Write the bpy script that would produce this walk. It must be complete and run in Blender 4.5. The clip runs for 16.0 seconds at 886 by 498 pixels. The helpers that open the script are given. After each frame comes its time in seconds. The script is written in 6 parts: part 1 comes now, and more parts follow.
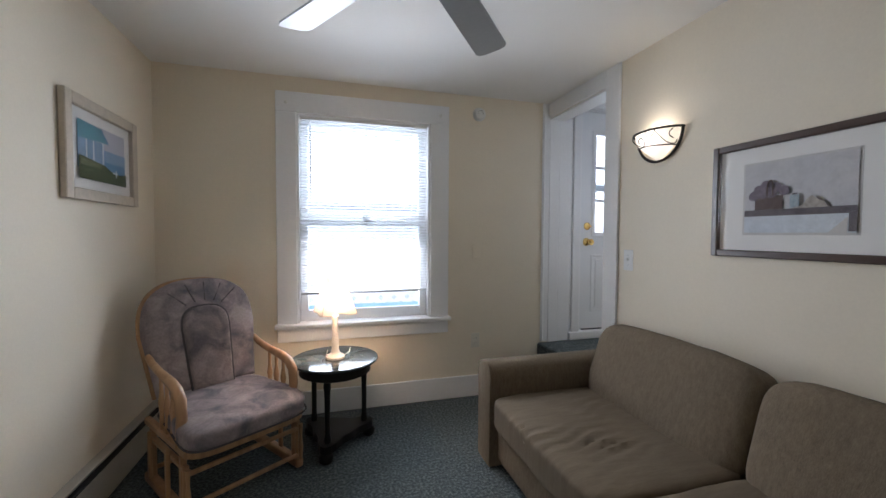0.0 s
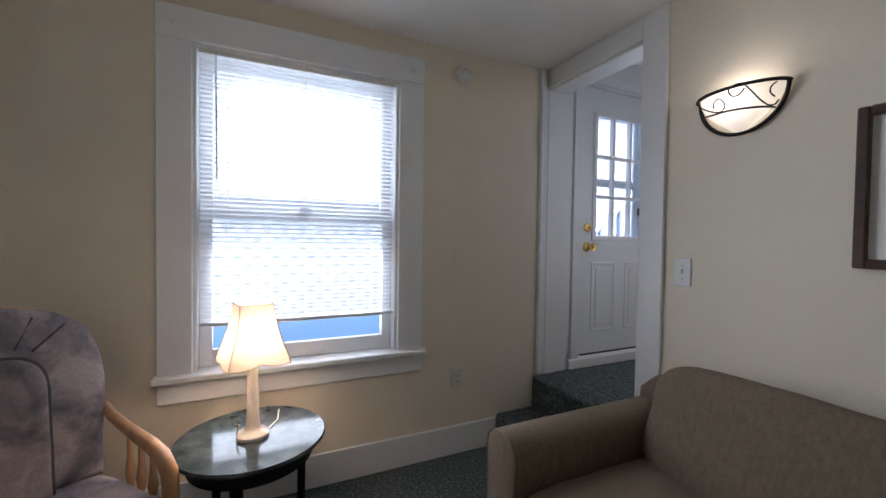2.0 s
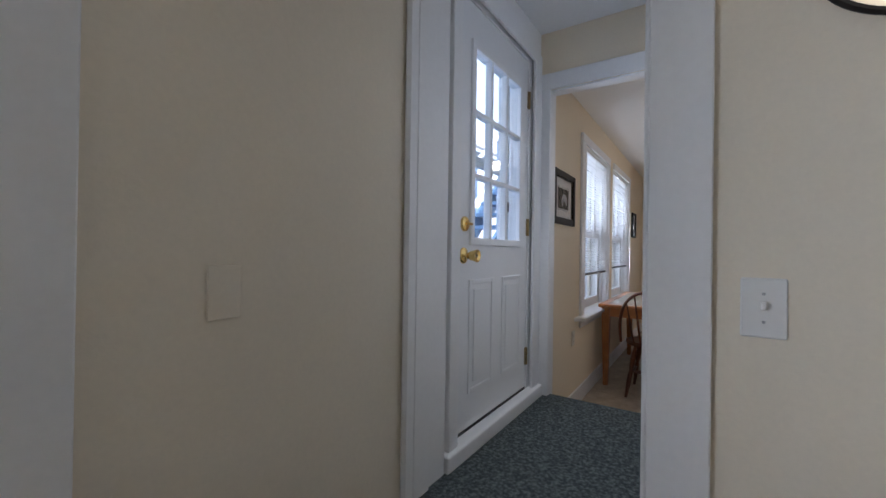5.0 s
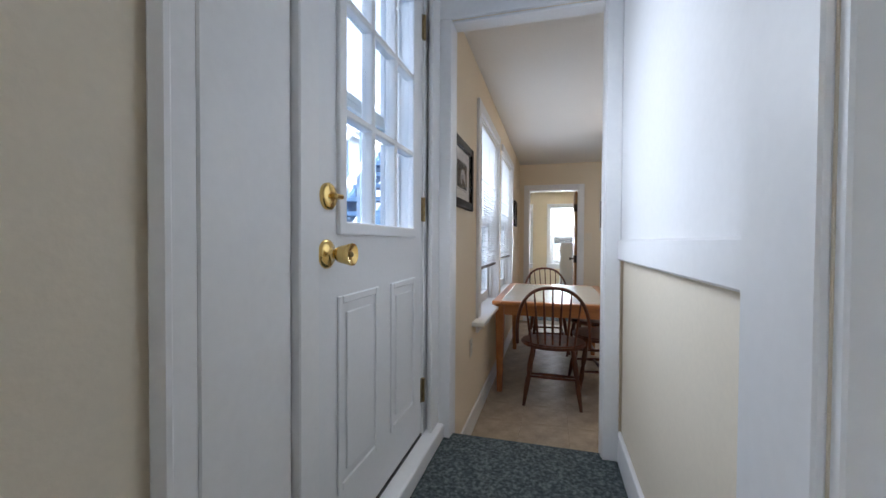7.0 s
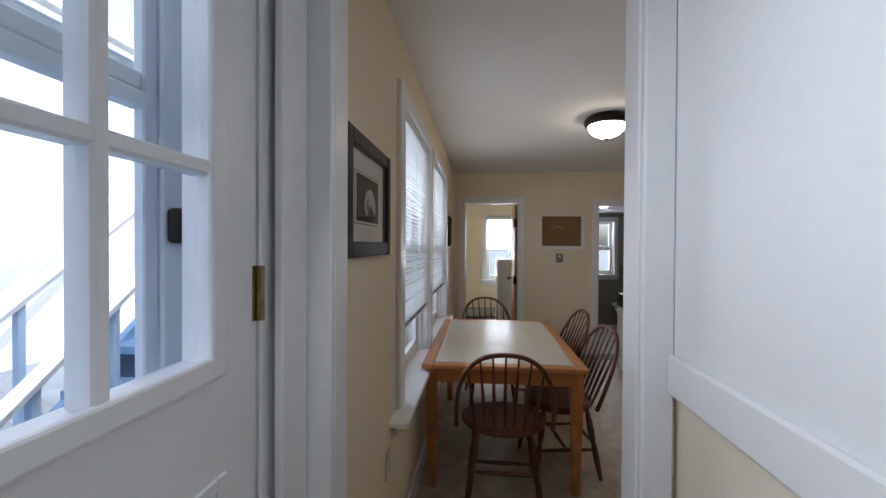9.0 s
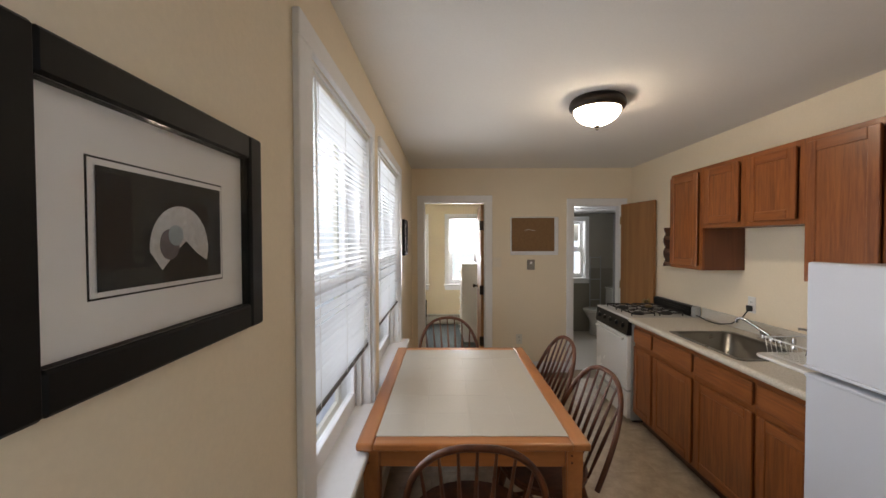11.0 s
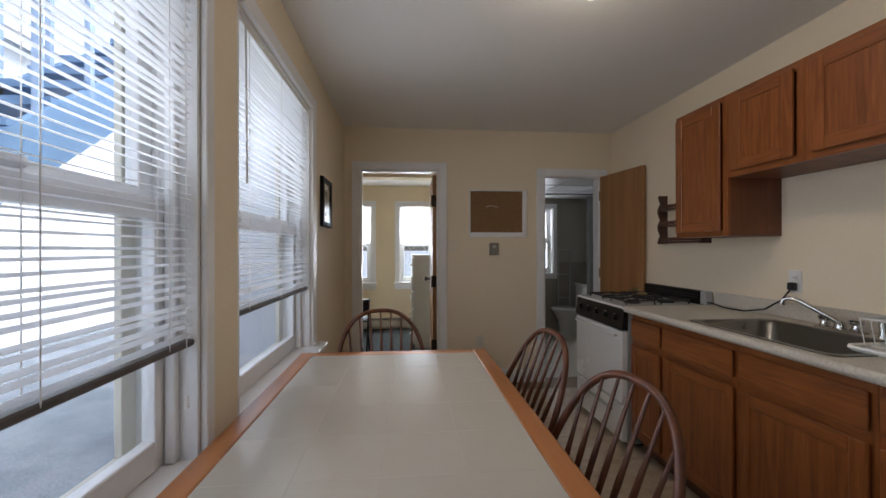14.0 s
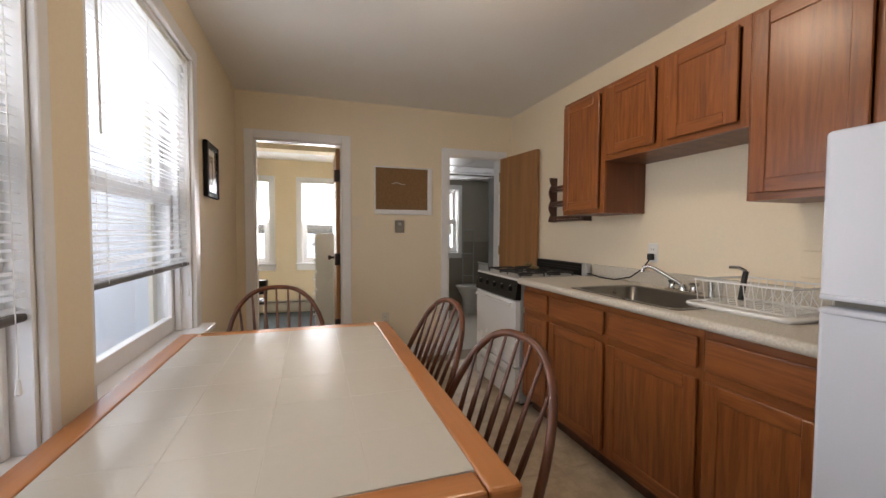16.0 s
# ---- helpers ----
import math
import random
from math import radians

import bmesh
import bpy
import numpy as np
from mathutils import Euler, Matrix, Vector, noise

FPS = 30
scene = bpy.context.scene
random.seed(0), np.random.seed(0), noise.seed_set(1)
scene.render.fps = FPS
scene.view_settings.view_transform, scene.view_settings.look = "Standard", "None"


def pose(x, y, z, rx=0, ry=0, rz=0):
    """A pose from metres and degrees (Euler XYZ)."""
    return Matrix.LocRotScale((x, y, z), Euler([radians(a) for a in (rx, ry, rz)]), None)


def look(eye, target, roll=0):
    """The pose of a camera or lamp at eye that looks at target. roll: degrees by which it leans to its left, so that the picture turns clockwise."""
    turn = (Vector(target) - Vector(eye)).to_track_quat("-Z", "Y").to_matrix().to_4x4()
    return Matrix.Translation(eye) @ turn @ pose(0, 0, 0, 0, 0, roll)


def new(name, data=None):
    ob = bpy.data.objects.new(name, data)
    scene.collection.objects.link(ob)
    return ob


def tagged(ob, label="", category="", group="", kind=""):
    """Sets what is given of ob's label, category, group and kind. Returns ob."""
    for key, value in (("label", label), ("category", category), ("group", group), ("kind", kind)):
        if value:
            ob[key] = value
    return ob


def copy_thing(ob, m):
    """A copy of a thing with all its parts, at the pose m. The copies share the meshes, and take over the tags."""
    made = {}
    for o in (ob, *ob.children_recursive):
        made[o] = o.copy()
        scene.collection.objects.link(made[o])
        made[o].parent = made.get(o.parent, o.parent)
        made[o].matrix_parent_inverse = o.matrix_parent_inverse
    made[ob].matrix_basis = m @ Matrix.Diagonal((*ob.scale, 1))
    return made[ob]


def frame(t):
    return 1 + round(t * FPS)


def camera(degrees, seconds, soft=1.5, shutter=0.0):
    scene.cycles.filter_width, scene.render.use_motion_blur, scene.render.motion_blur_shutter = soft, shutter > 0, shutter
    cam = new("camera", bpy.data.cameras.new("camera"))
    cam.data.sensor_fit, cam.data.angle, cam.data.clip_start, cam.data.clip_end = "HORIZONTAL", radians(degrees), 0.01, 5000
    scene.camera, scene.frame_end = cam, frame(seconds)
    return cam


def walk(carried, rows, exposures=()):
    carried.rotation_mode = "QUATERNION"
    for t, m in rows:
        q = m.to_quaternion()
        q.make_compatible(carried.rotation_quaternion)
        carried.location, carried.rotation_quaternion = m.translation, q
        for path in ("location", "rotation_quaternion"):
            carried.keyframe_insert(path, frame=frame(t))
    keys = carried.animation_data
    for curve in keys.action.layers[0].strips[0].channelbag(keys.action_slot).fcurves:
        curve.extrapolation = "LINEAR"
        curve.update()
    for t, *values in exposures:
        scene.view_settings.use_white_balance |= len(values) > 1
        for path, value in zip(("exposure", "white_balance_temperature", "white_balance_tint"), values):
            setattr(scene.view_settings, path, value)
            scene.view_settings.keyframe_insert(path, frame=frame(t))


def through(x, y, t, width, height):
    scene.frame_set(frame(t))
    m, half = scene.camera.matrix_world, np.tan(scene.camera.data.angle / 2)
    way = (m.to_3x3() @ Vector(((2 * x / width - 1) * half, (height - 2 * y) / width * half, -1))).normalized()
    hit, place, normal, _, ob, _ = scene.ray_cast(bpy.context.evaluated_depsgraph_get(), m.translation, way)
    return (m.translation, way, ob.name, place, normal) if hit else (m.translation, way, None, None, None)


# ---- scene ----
cam = camera(96.4, 16.0)
PATH = [
    (0, (-0.149, 0.055, 1.306), (0.404, 1.975, 1.232), 0.3),
    (0.5, (-0.164, 0.242, 1.283), (0.404, 2.159, 1.233), -0.1),
    (1, (-0.163, 0.47, 1.279), (0.467, 2.368, 1.238), -0.1),
    (1.5, (-0.136, 0.699, 1.285), (0.584, 2.564, 1.238), 0.2),
    (2, (-0.102, 0.939, 1.286), (0.748, 2.749, 1.237), 0.8),
    (2.5, (-0.02, 1.155, 1.285), (0.954, 2.902, 1.243), 0.8),
    (3, (0.08, 1.374, 1.28), (1.194, 3.035, 1.249), 0.9),
    (3.5, (0.173, 1.621, 1.264), (1.458, 3.154, 1.256), 1.5),
    (6, (0.829, 2.416, 1.265), (2.655, 3.233, 1.242), -0.2),
    (6.5, (0.979, 2.487, 1.275), (2.864, 3.152, 1.236), -0.2),
    (7, (1.202, 2.562, 1.277), (3.129, 3.094, 1.239), 0.3),
    (7.5, (1.398, 2.613, 1.283), (3.353, 3.032, 1.256), 0.2),
    (8, (1.645, 2.649, 1.301), (3.616, 2.984, 1.298), -0.0),
    (8.5, (1.867, 2.667, 1.409), (3.851, 2.914, 1.385), 0.2),
    (9, (2.092, 2.678, 1.5), (4.082, 2.874, 1.479), 0.3),
    (11.5, (2.993, 2.637, 1.633), (4.992, 2.625, 1.575), -0.3),
    (12, (3.205, 2.592, 1.616), (5.203, 2.564, 1.558), -0.3),
    (12.5, (3.359, 2.58, 1.54), (5.358, 2.524, 1.517), 0.1),
    (13, (3.512, 2.565, 1.454), (5.509, 2.469, 1.469), 0.1),
    (13.5, (3.639, 2.53, 1.398), (5.634, 2.394, 1.41), -0.1),
    (14, (3.744, 2.486, 1.33), (5.735, 2.304, 1.332), -0.1),
    (14.5, (3.769, 2.47, 1.306), (5.755, 2.232, 1.278), -0.2),
    (15, (3.781, 2.481, 1.277), (5.751, 2.145, 1.223), -0.5),
    (15.5, (3.786, 2.472, 1.269), (5.725, 1.992, 1.192), -0.1),
    (16, (3.738, 2.446, 1.275), (5.636, 1.821, 1.193), 0.3),
]
walk(cam, [(t, look(eye, target, roll)) for t, eye, target, roll in PATH],
     [(0.0, 3.5, 6050, 14), (2.0, 3.05, 6000, 16), (3.5, 2.4, 5850, 17), (6.0, 3.65, 5900, 13), (7.0, 3.6, 5900, 12), (8.0, 3.35, 6150, 13), (9.0, 2.98, 6200, 13), (11.5, 3.5, 7000, 14), (13.0, 3.0, 6250, 14), (14.0, 2.9, 6350, 14), (14.5, 3.05, 6550, 15), (16.0, 3.64, 7000, 16)])

# ---- sky and sun: a bright overcast day ----
world = bpy.data.worlds.new("overcast_sky")
scene.world = world
world.use_nodes = True
wn = world.node_tree.nodes
sky = wn.new("ShaderNodeTexSky")
sky.sky_type, sky.sun_disc = "NISHITA", False
sky.sun_elevation, sky.sun_rotation = radians(50), radians(205)
sky.dust_density, sky.ozone_density, sky.air_density = 4.0, 1.0, 1.0
hsv = wn.new("ShaderNodeHueSaturation")
hsv.inputs["Saturation"].default_value = 0.5
world.node_tree.links.new(sky.outputs[0], hsv.inputs["Color"])
world.node_tree.links.new(hsv.outputs[0], wn["Background"].inputs["Color"])
wn["Background"].inputs["Strength"].default_value = 0.063
sun = new("sun", bpy.data.lights.new("sun", "SUN"))
sun.data.energy, sun.data.angle, sun.data.color = 0.4, radians(60), (1.0, 0.97, 0.93)
sun.matrix_world = look((3, 3, 20), (3 + 0.423 * 12.6, 3 + 0.906 * 12.6, 5))


def sky_lamp(name, at, width, height, watts, spread, turn=0, down=0):
    """Sky light entering by a window: an area lamp in its opening, facing -y before the turn."""
    a = new(name, bpy.data.lights.new(name, "AREA"))
    a.data.shape, a.data.size, a.data.size_y = "RECTANGLE", width, height
    a.data.energy, a.data.spread, a.data.color = watts, radians(spread), (0.90, 0.95, 1.0)
    a.matrix_world = pose(*at, -90 + down, 0, turn)


sky_lamp("sky_living", (0.12, 3.044, 1.36), 0.84, 1.20, 1.75, 132, 0, 10)
sky_lamp("sky_living_high", (0.12, 3.195, 1.78), 0.84, 0.62, 0.5, 170)
sky_lamp("sky_kitchen", (4.43, 3.064, 1.48), 0.86, 1.25, 0.44, 168, 0, -18)
sky_lamp("sky_kitchen", (5.66, 3.064, 1.48), 0.90, 1.25, 0.44, 168, 0, -18)
sky_lamp("sky_kitchen_outer", (4.43, 3.246, 1.48), 0.84, 1.2, 0.20, 170)
sky_lamp("sky_kitchen_outer", (5.66, 3.246, 1.48), 0.84, 1.2, 0.20, 170)
sky_lamp("sky_door", (2.39, 2.975, 1.74), 0.50, 0.42, 0.42, 170, 0, 24)
sky_lamp("sky_bedroom", (10.345, 2.33, 1.41), 0.46, 1.2, 3.0, 160, -90)
sky_lamp("sky_bedroom", (10.345, 3.33, 1.41), 0.46, 1.2, 3.0, 160, -90)
sky_lamp("sky_bathroom", (9.745, 0.495, 1.45), 0.38, 0.9, 1.1, 160, -90)


# ---- materials ----
def material(name, colour, rough=0.6, metal=0.0, vary=0.08, scale=6.0, fine=60.0, bump=0.0, coat=0.0, stretch=(1, 1, 1), random_tint=0.0, spec=0.5, bump_scale=None):
    """A surface with colour that varies at two scales, uneven gloss and fine relief."""
    m = bpy.data.materials.new(name)
    m.use_nodes = True
    n, l = m.node_tree.nodes, m.node_tree.links
    b = n["Principled BSDF"]
    tc, mp = n.new("ShaderNodeTexCoord"), n.new("ShaderNodeMapping")
    mp.inputs["Scale"].default_value = stretch
    l.new(tc.outputs["Object"], mp.inputs["Vector"])
    big, small = n.new("ShaderNodeTexNoise"), n.new("ShaderNodeTexNoise")
    big.inputs["Scale"].default_value, small.inputs["Scale"].default_value = scale, fine
    big.inputs["Detail"].default_value, small.inputs["Detail"].default_value = 4, 3
    for t in (big, small):
        l.new(mp.outputs[0], t.inputs["Vector"])
    mix = n.new("ShaderNodeMath")
    mix.operation = "MULTIPLY_ADD"
    mix.inputs[1].default_value = 0.5
    l.new(small.outputs["Fac"], mix.inputs[0])
    half = n.new("ShaderNodeMath")
    half.operation = "MULTIPLY"
    half.inputs[1].default_value = 0.5
    l.new(big.outputs["Fac"], half.inputs[0])
    l.new(half.outputs[0], mix.inputs[2])
    src = mix.outputs[0]
    if random_tint:
        info = n.new("ShaderNodeObjectInfo")
        add = n.new("ShaderNodeMath")
        add.operation = "MULTIPLY_ADD"
        add.inputs[1].default_value = random_tint
        l.new(info.outputs["Random"], add.inputs[0])
        l.new(src, add.inputs[2])
        src = add.outputs[0]
    ramp = n.new("ShaderNodeMapRange")
    ramp.inputs["From Min"].default_value, ramp.inputs["From Max"].default_value = 0.3, 0.7 + random_tint
    ramp.inputs["To Min"].default_value, ramp.inputs["To Max"].default_value = 1 - vary, 1 + vary
    l.new(src, ramp.inputs["Value"])
    mul = n.new("ShaderNodeVectorMath")
    mul.operation = "SCALE"
    mul.inputs[0].default_value = colour
    l.new(ramp.outputs[0], mul.inputs["Scale"])
    l.new(mul.outputs[0], b.inputs["Base Color"])
    rr = n.new("ShaderNodeMapRange")
    rr.inputs["To Min"].default_value, rr.inputs["To Max"].default_value = max(0.02, rough - 0.07), min(1, rough + 0.07)
    l.new(big.outputs["Fac"], rr.inputs["Value"])
    l.new(rr.outputs[0], b.inputs["Roughness"])
    b.inputs["Metallic"].default_value = metal
    b.inputs["Coat Weight"].default_value = coat
    b.inputs["Specular IOR Level"].default_value = spec
    if bump:
        bp = n.new("ShaderNodeBump")
        bp.inputs["Strength"].default_value, bp.inputs["Distance"].default_value = bump, 0.004
        l.new(small.outputs["Fac"], bp.inputs["Height"])
        l.new(bp.outputs[0], b.inputs["Normal"])
    return m


def wood(name, dark, light, rough=0.4, along="x", scale=1.0, coat=0.15, flame=0.20):
    """Wood with long grain: stretched rings and fine pores."""
    m = bpy.data.materials.new(name)
    m.use_nodes = True
    n, l = m.node_tree.nodes, m.node_tree.links
    b = n["Principled BSDF"]
    tc, mp = n.new("ShaderNodeTexCoord"), n.new("ShaderNodeMapping")
    s = {"x": (1.2, 14, 14), "y": (14, 1.2, 14), "z": (14, 14, 1.2)}[along]
    mp.inputs["Scale"].default_value = [v * scale for v in s]
    l.new(tc.outputs["Object"], mp.inputs["Vector"])
    info, shift = n.new("ShaderNodeObjectInfo"), n.new("ShaderNodeVectorMath")
    shift.operation = "MULTIPLY_ADD"
    shift.inputs[1].default_value = (7, 5, 3)
    l.new(info.outputs["Random"], shift.inputs[0])
    l.new(mp.outputs[0], shift.inputs[2])
    big, small = n.new("ShaderNodeTexNoise"), n.new("ShaderNodeTexNoise")
    big.inputs["Scale"].default_value, big.inputs["Detail"].default_value, big.inputs["Distortion"].default_value = 1.0, 5, 1.2
    small.inputs["Scale"].default_value, small.inputs["Detail"].default_value = 6.0, 4
    l.new(shift.outputs[0], big.inputs["Vector"])
    l.new(shift.outputs[0], small.inputs["Vector"])
    rings, soft_rings = n.new("ShaderNodeTexWave"), n.new("ShaderNodeMath")
    rings.bands_direction, rings.wave_profile = ("Y" if along == "x" else "X"), "SIN"
    rings.inputs["Scale"].default_value, rings.inputs["Distortion"].default_value = 0.30, 17.0
    rings.inputs["Detail"].default_value, rings.inputs["Detail Scale"].default_value = 2.5, 0.55
    l.new(shift.outputs[0], rings.inputs["Vector"])
    soft_rings.operation = "MULTIPLY_ADD"
    soft_rings.inputs[1].default_value = flame
    l.new(rings.outputs["Fac"], soft_rings.inputs[0])
    l.new(big.outputs["Fac"], soft_rings.inputs[2])
    add = n.new("ShaderNodeMath")
    add.operation = "MULTIPLY_ADD"
    add.inputs[1].default_value = 0.3
    l.new(small.outputs["Fac"], add.inputs[0])
    l.new(soft_rings.outputs[0], add.inputs[2])
    ramp = n.new("ShaderNodeValToRGB")
    ramp.color_ramp.elements[0].position, ramp.color_ramp.elements[1].position = 0.46, 1.0
    ramp.color_ramp.elements[0].color, ramp.color_ramp.elements[1].color = (*dark, 1), (*light, 1)
    l.new(add.outputs[0], ramp.inputs["Fac"])
    l.new(ramp.outputs["Color"], b.inputs["Base Color"])
    b.inputs["Roughness"].default_value, b.inputs["Coat Weight"].default_value = rough, coat
    b.inputs["Coat Roughness"].default_value = 0.25
    bp = n.new("ShaderNodeBump")
    bp.inputs["Strength"].default_value, bp.inputs["Distance"].default_value = 0.15, 0.002
    l.new(small.outputs["Fac"], bp.inputs["Height"])
    l.new(bp.outputs[0], b.inputs["Normal"])
    return m


def patchy(name, a, b_, c, scale, rough=0.9, bump=0.3, fine=300.0, lo=0.4, hi=0.6, speckle=0.28, swirl=0.0):
    """A surface of two or three mottled colours, such as velour, carpet or stone."""
    m = bpy.data.materials.new(name)
    m.use_nodes = True
    n, l = m.node_tree.nodes, m.node_tree.links
    p = n["Principled BSDF"]
    tc = n.new("ShaderNodeTexCoord")
    big, small = n.new("ShaderNodeTexNoise"), n.new("ShaderNodeTexNoise")
    big.inputs["Scale"].default_value, big.inputs["Detail"].default_value, big.inputs["Distortion"].default_value = scale, 5, swirl
    small.inputs["Scale"].default_value, small.inputs["Detail"].default_value = fine, 2
    for t in (big, small):
        l.new(tc.outputs["Object"], t.inputs["Vector"])
    ramp = n.new("ShaderNodeValToRGB")
    e = ramp.color_ramp.elements
    e[0].position, e[1].position = lo, hi
    e[0].color, e[1].color = (*a, 1), (*c, 1)
    e.new((lo + hi) / 2).color = (*b_, 1)
    l.new(big.outputs["Fac"], ramp.inputs["Fac"])
    speck = n.new("ShaderNodeMapRange")
    speck.inputs["From Min"].default_value, speck.inputs["From Max"].default_value = 0.3, 0.7
    speck.inputs["To Min"].default_value, speck.inputs["To Max"].default_value = 1 - speckle, 1 + speckle
    l.new(small.outputs["Fac"], speck.inputs["Value"])
    mul = n.new("ShaderNodeVectorMath")
    mul.operation = "SCALE"
    l.new(ramp.outputs["Color"], mul.inputs[0])
    l.new(speck.outputs[0], mul.inputs["Scale"])
    l.new(mul.outputs[0], p.inputs["Base Color"])
    p.inputs["Roughness"].default_value = rough
    p.inputs["Specular IOR Level"].default_value = 0.25
    bp = n.new("ShaderNodeBump")
    bp.inputs["Strength"].default_value, bp.inputs["Distance"].default_value = bump, 0.004
    l.new(small.outputs["Fac"], bp.inputs["Height"])
    l.new(bp.outputs[0], p.inputs["Normal"])
    return m


def glass(name, tint=(1, 1, 1), rough=0.0, gloss=0.5, floor=0.03):
    """Thin pane: mostly clear, glossy by Fresnel."""
    m = bpy.data.materials.new(name)
    m.use_nodes = True
    n, l = m.node_tree.nodes, m.node_tree.links
    n.remove(n["Principled BSDF"])
    clear, shine, mix, lw, pw = n.new("ShaderNodeBsdfTransparent"), n.new("ShaderNodeBsdfGlossy"), n.new("ShaderNodeMixShader"), n.new("ShaderNodeLayerWeight"), n.new("ShaderNodeMath")
    clear.inputs["Color"].default_value = (*tint, 1)
    shine.inputs["Roughness"].default_value = rough
    pw.operation = "POWER"
    pw.inputs[1].default_value = 4.0
    gain = n.new("ShaderNodeMath")
    gain.operation = "MULTIPLY_ADD"
    gain.inputs[1].default_value, gain.inputs[2].default_value = gloss, floor
    l.new(lw.outputs["Facing"], pw.inputs[0])
    l.new(pw.outputs[0], gain.inputs[0])
    l.new(gain.outputs[0], mix.inputs["Fac"])
    l.new(clear.outputs[0], mix.inputs[1])
    l.new(shine.outputs[0], mix.inputs[2])
    l.new(mix.outputs[0], n["Material Output"].inputs["Surface"])
    return m


def glowing(name, colour, strength, base=(0.9, 0.88, 0.84)):
    m = bpy.data.materials.new(name)
    m.use_nodes = True
    b = m.node_tree.nodes["Principled BSDF"]
    b.inputs["Base Color"].default_value = (*base, 1)
    b.inputs["Roughness"].default_value = 0.5
    b.inputs["Emission Color"].default_value = (*colour, 1)
    b.inputs["Emission Strength"].default_value = strength
    return m


def translucent(name, colour, through=0.4, rough=0.8):
    """Thin cloth, paper or vinyl that lets some light through."""
    m = bpy.data.materials.new(name)
    m.use_nodes = True
    n, l = m.node_tree.nodes, m.node_tree.links
    b = n["Principled BSDF"]
    b.inputs["Base Color"].default_value = (*colour, 1)
    b.inputs["Roughness"].default_value = rough
    tr, mix = n.new("ShaderNodeBsdfTranslucent"), n.new("ShaderNodeMixShader")
    tr.inputs["Color"].default_value = (*colour, 1)
    mix.inputs["Fac"].default_value = through
    l.new(b.outputs[0], mix.inputs[1])
    l.new(tr.outputs[0], mix.inputs[2])
    l.new(mix.outputs[0], n["Material Output"].inputs["Surface"])
    return m


CREAM = material("cream_wall_paint", (0.80, 0.718, 0.58), 0.75, vary=0.035, scale=1.5, fine=90, bump=0.12)
KCREAM = material("kitchen_cream_paint", (0.83, 0.722, 0.553), 0.75, vary=0.035, scale=1.5, fine=90, bump=0.12)
CEIL = material("ceiling_paint", (0.84, 0.82, 0.78), 0.85, vary=0.03, scale=1.2, fine=120, bump=0.1)
WHITE = material("white_gloss_paint", (0.83, 0.83, 0.83), 0.35, vary=0.03, scale=3, fine=50, bump=0.06)
DOORWHITE = material("white_door_paint", (0.81, 0.82, 0.83), 0.4, vary=0.025, scale=2, fine=80, bump=0.05)
GREYBATH = material("grey_bath_paint", (0.38, 0.355, 0.30), 0.7, vary=0.05, scale=2, fine=60, bump=0.08)
GREYTILE = material("grey_wainscot", (0.27, 0.25, 0.205), 0.45, vary=0.05, scale=2, fine=60)
YELLOW = material("yellow_bedroom_paint", (0.80, 0.68, 0.48), 0.75, vary=0.03, scale=1.5, fine=90, bump=0.1)
CARPET = patchy("blue_grey_carpet", (0.045, 0.056, 0.059), (0.088, 0.106, 0.109), (0.175, 0.20, 0.198), 70.0, 1.0, 0.8, 300.0, 0.34, 0.66)
VINYL = patchy("beige_vinyl_tile", (0.36, 0.285, 0.205), (0.46, 0.375, 0.275), (0.55, 0.46, 0.345), 9.0, 0.42, 0.05, 60.0, 0.3, 0.7, 0.05)
GROUT = material("dark_grout", (0.26, 0.21, 0.15), 0.8)
OAK_Z = wood("oak_cabinet_upright", (0.155, 0.041, 0.0095), (0.335, 0.108, 0.027), 0.34, "z", 2.4, 0.15, 0.08)
OAK_X = wood("oak_cabinet_level", (0.155, 0.041, 0.0095), (0.335, 0.108, 0.027), 0.34, "x", 2.4, 0.15, 0.08)
OAK_DARK = wood("oak_side_and_gap_shade", (0.10, 0.027, 0.008), (0.19, 0.056, 0.017), 0.45, "z", 0.8)
TABLEWOOD = wood("honey_oak_table", (0.31, 0.103, 0.028), (0.52, 0.20, 0.060), 0.3, "x", 0.7, 0.4)
TABLEWOOD_Y = wood("honey_oak_cross", (0.31, 0.103, 0.028), (0.52, 0.20, 0.060), 0.3, "y", 0.7, 0.4)
CHAIRWOOD = wood("brown_chair_wood", (0.055, 0.014, 0.005), (0.14, 0.040, 0.013), 0.42, "z", 1.0, 0.05)
GLIDERWOOD = wood("pale_glider_wood", (0.34, 0.18, 0.085), (0.52, 0.31, 0.16), 0.4, "z", 1.0, 0.2)
DOORWOOD = wood("tan_flush_door_wood", (0.27, 0.12, 0.040), (0.40, 0.195, 0.07), 0.45, "z", 0.45, 0.2)
DARKWOOD = wood("dark_rack_wood", (0.05, 0.018, 0.01), (0.10, 0.038, 0.02), 0.4, "z", 1.0, 0.2)
BLACKWOOD = material("black_lacquered_wood", (0.008, 0.0075, 0.007), 0.45, vary=0.2, scale=10, spec=0.18)
MARBLE = patchy("dark_green_marble", (0.025, 0.034, 0.034), (0.045, 0.058, 0.058), (0.075, 0.09, 0.09), 14.0, 0.1, 0.0, 40.0, 0.35, 0.65, 0.1)
SOFA = material("taupe_sofa_cloth", (0.178, 0.138, 0.096), 0.95, vary=0.24, scale=70, fine=240, bump=0.5, stretch=(1, 1, 0.25), spec=0.2)
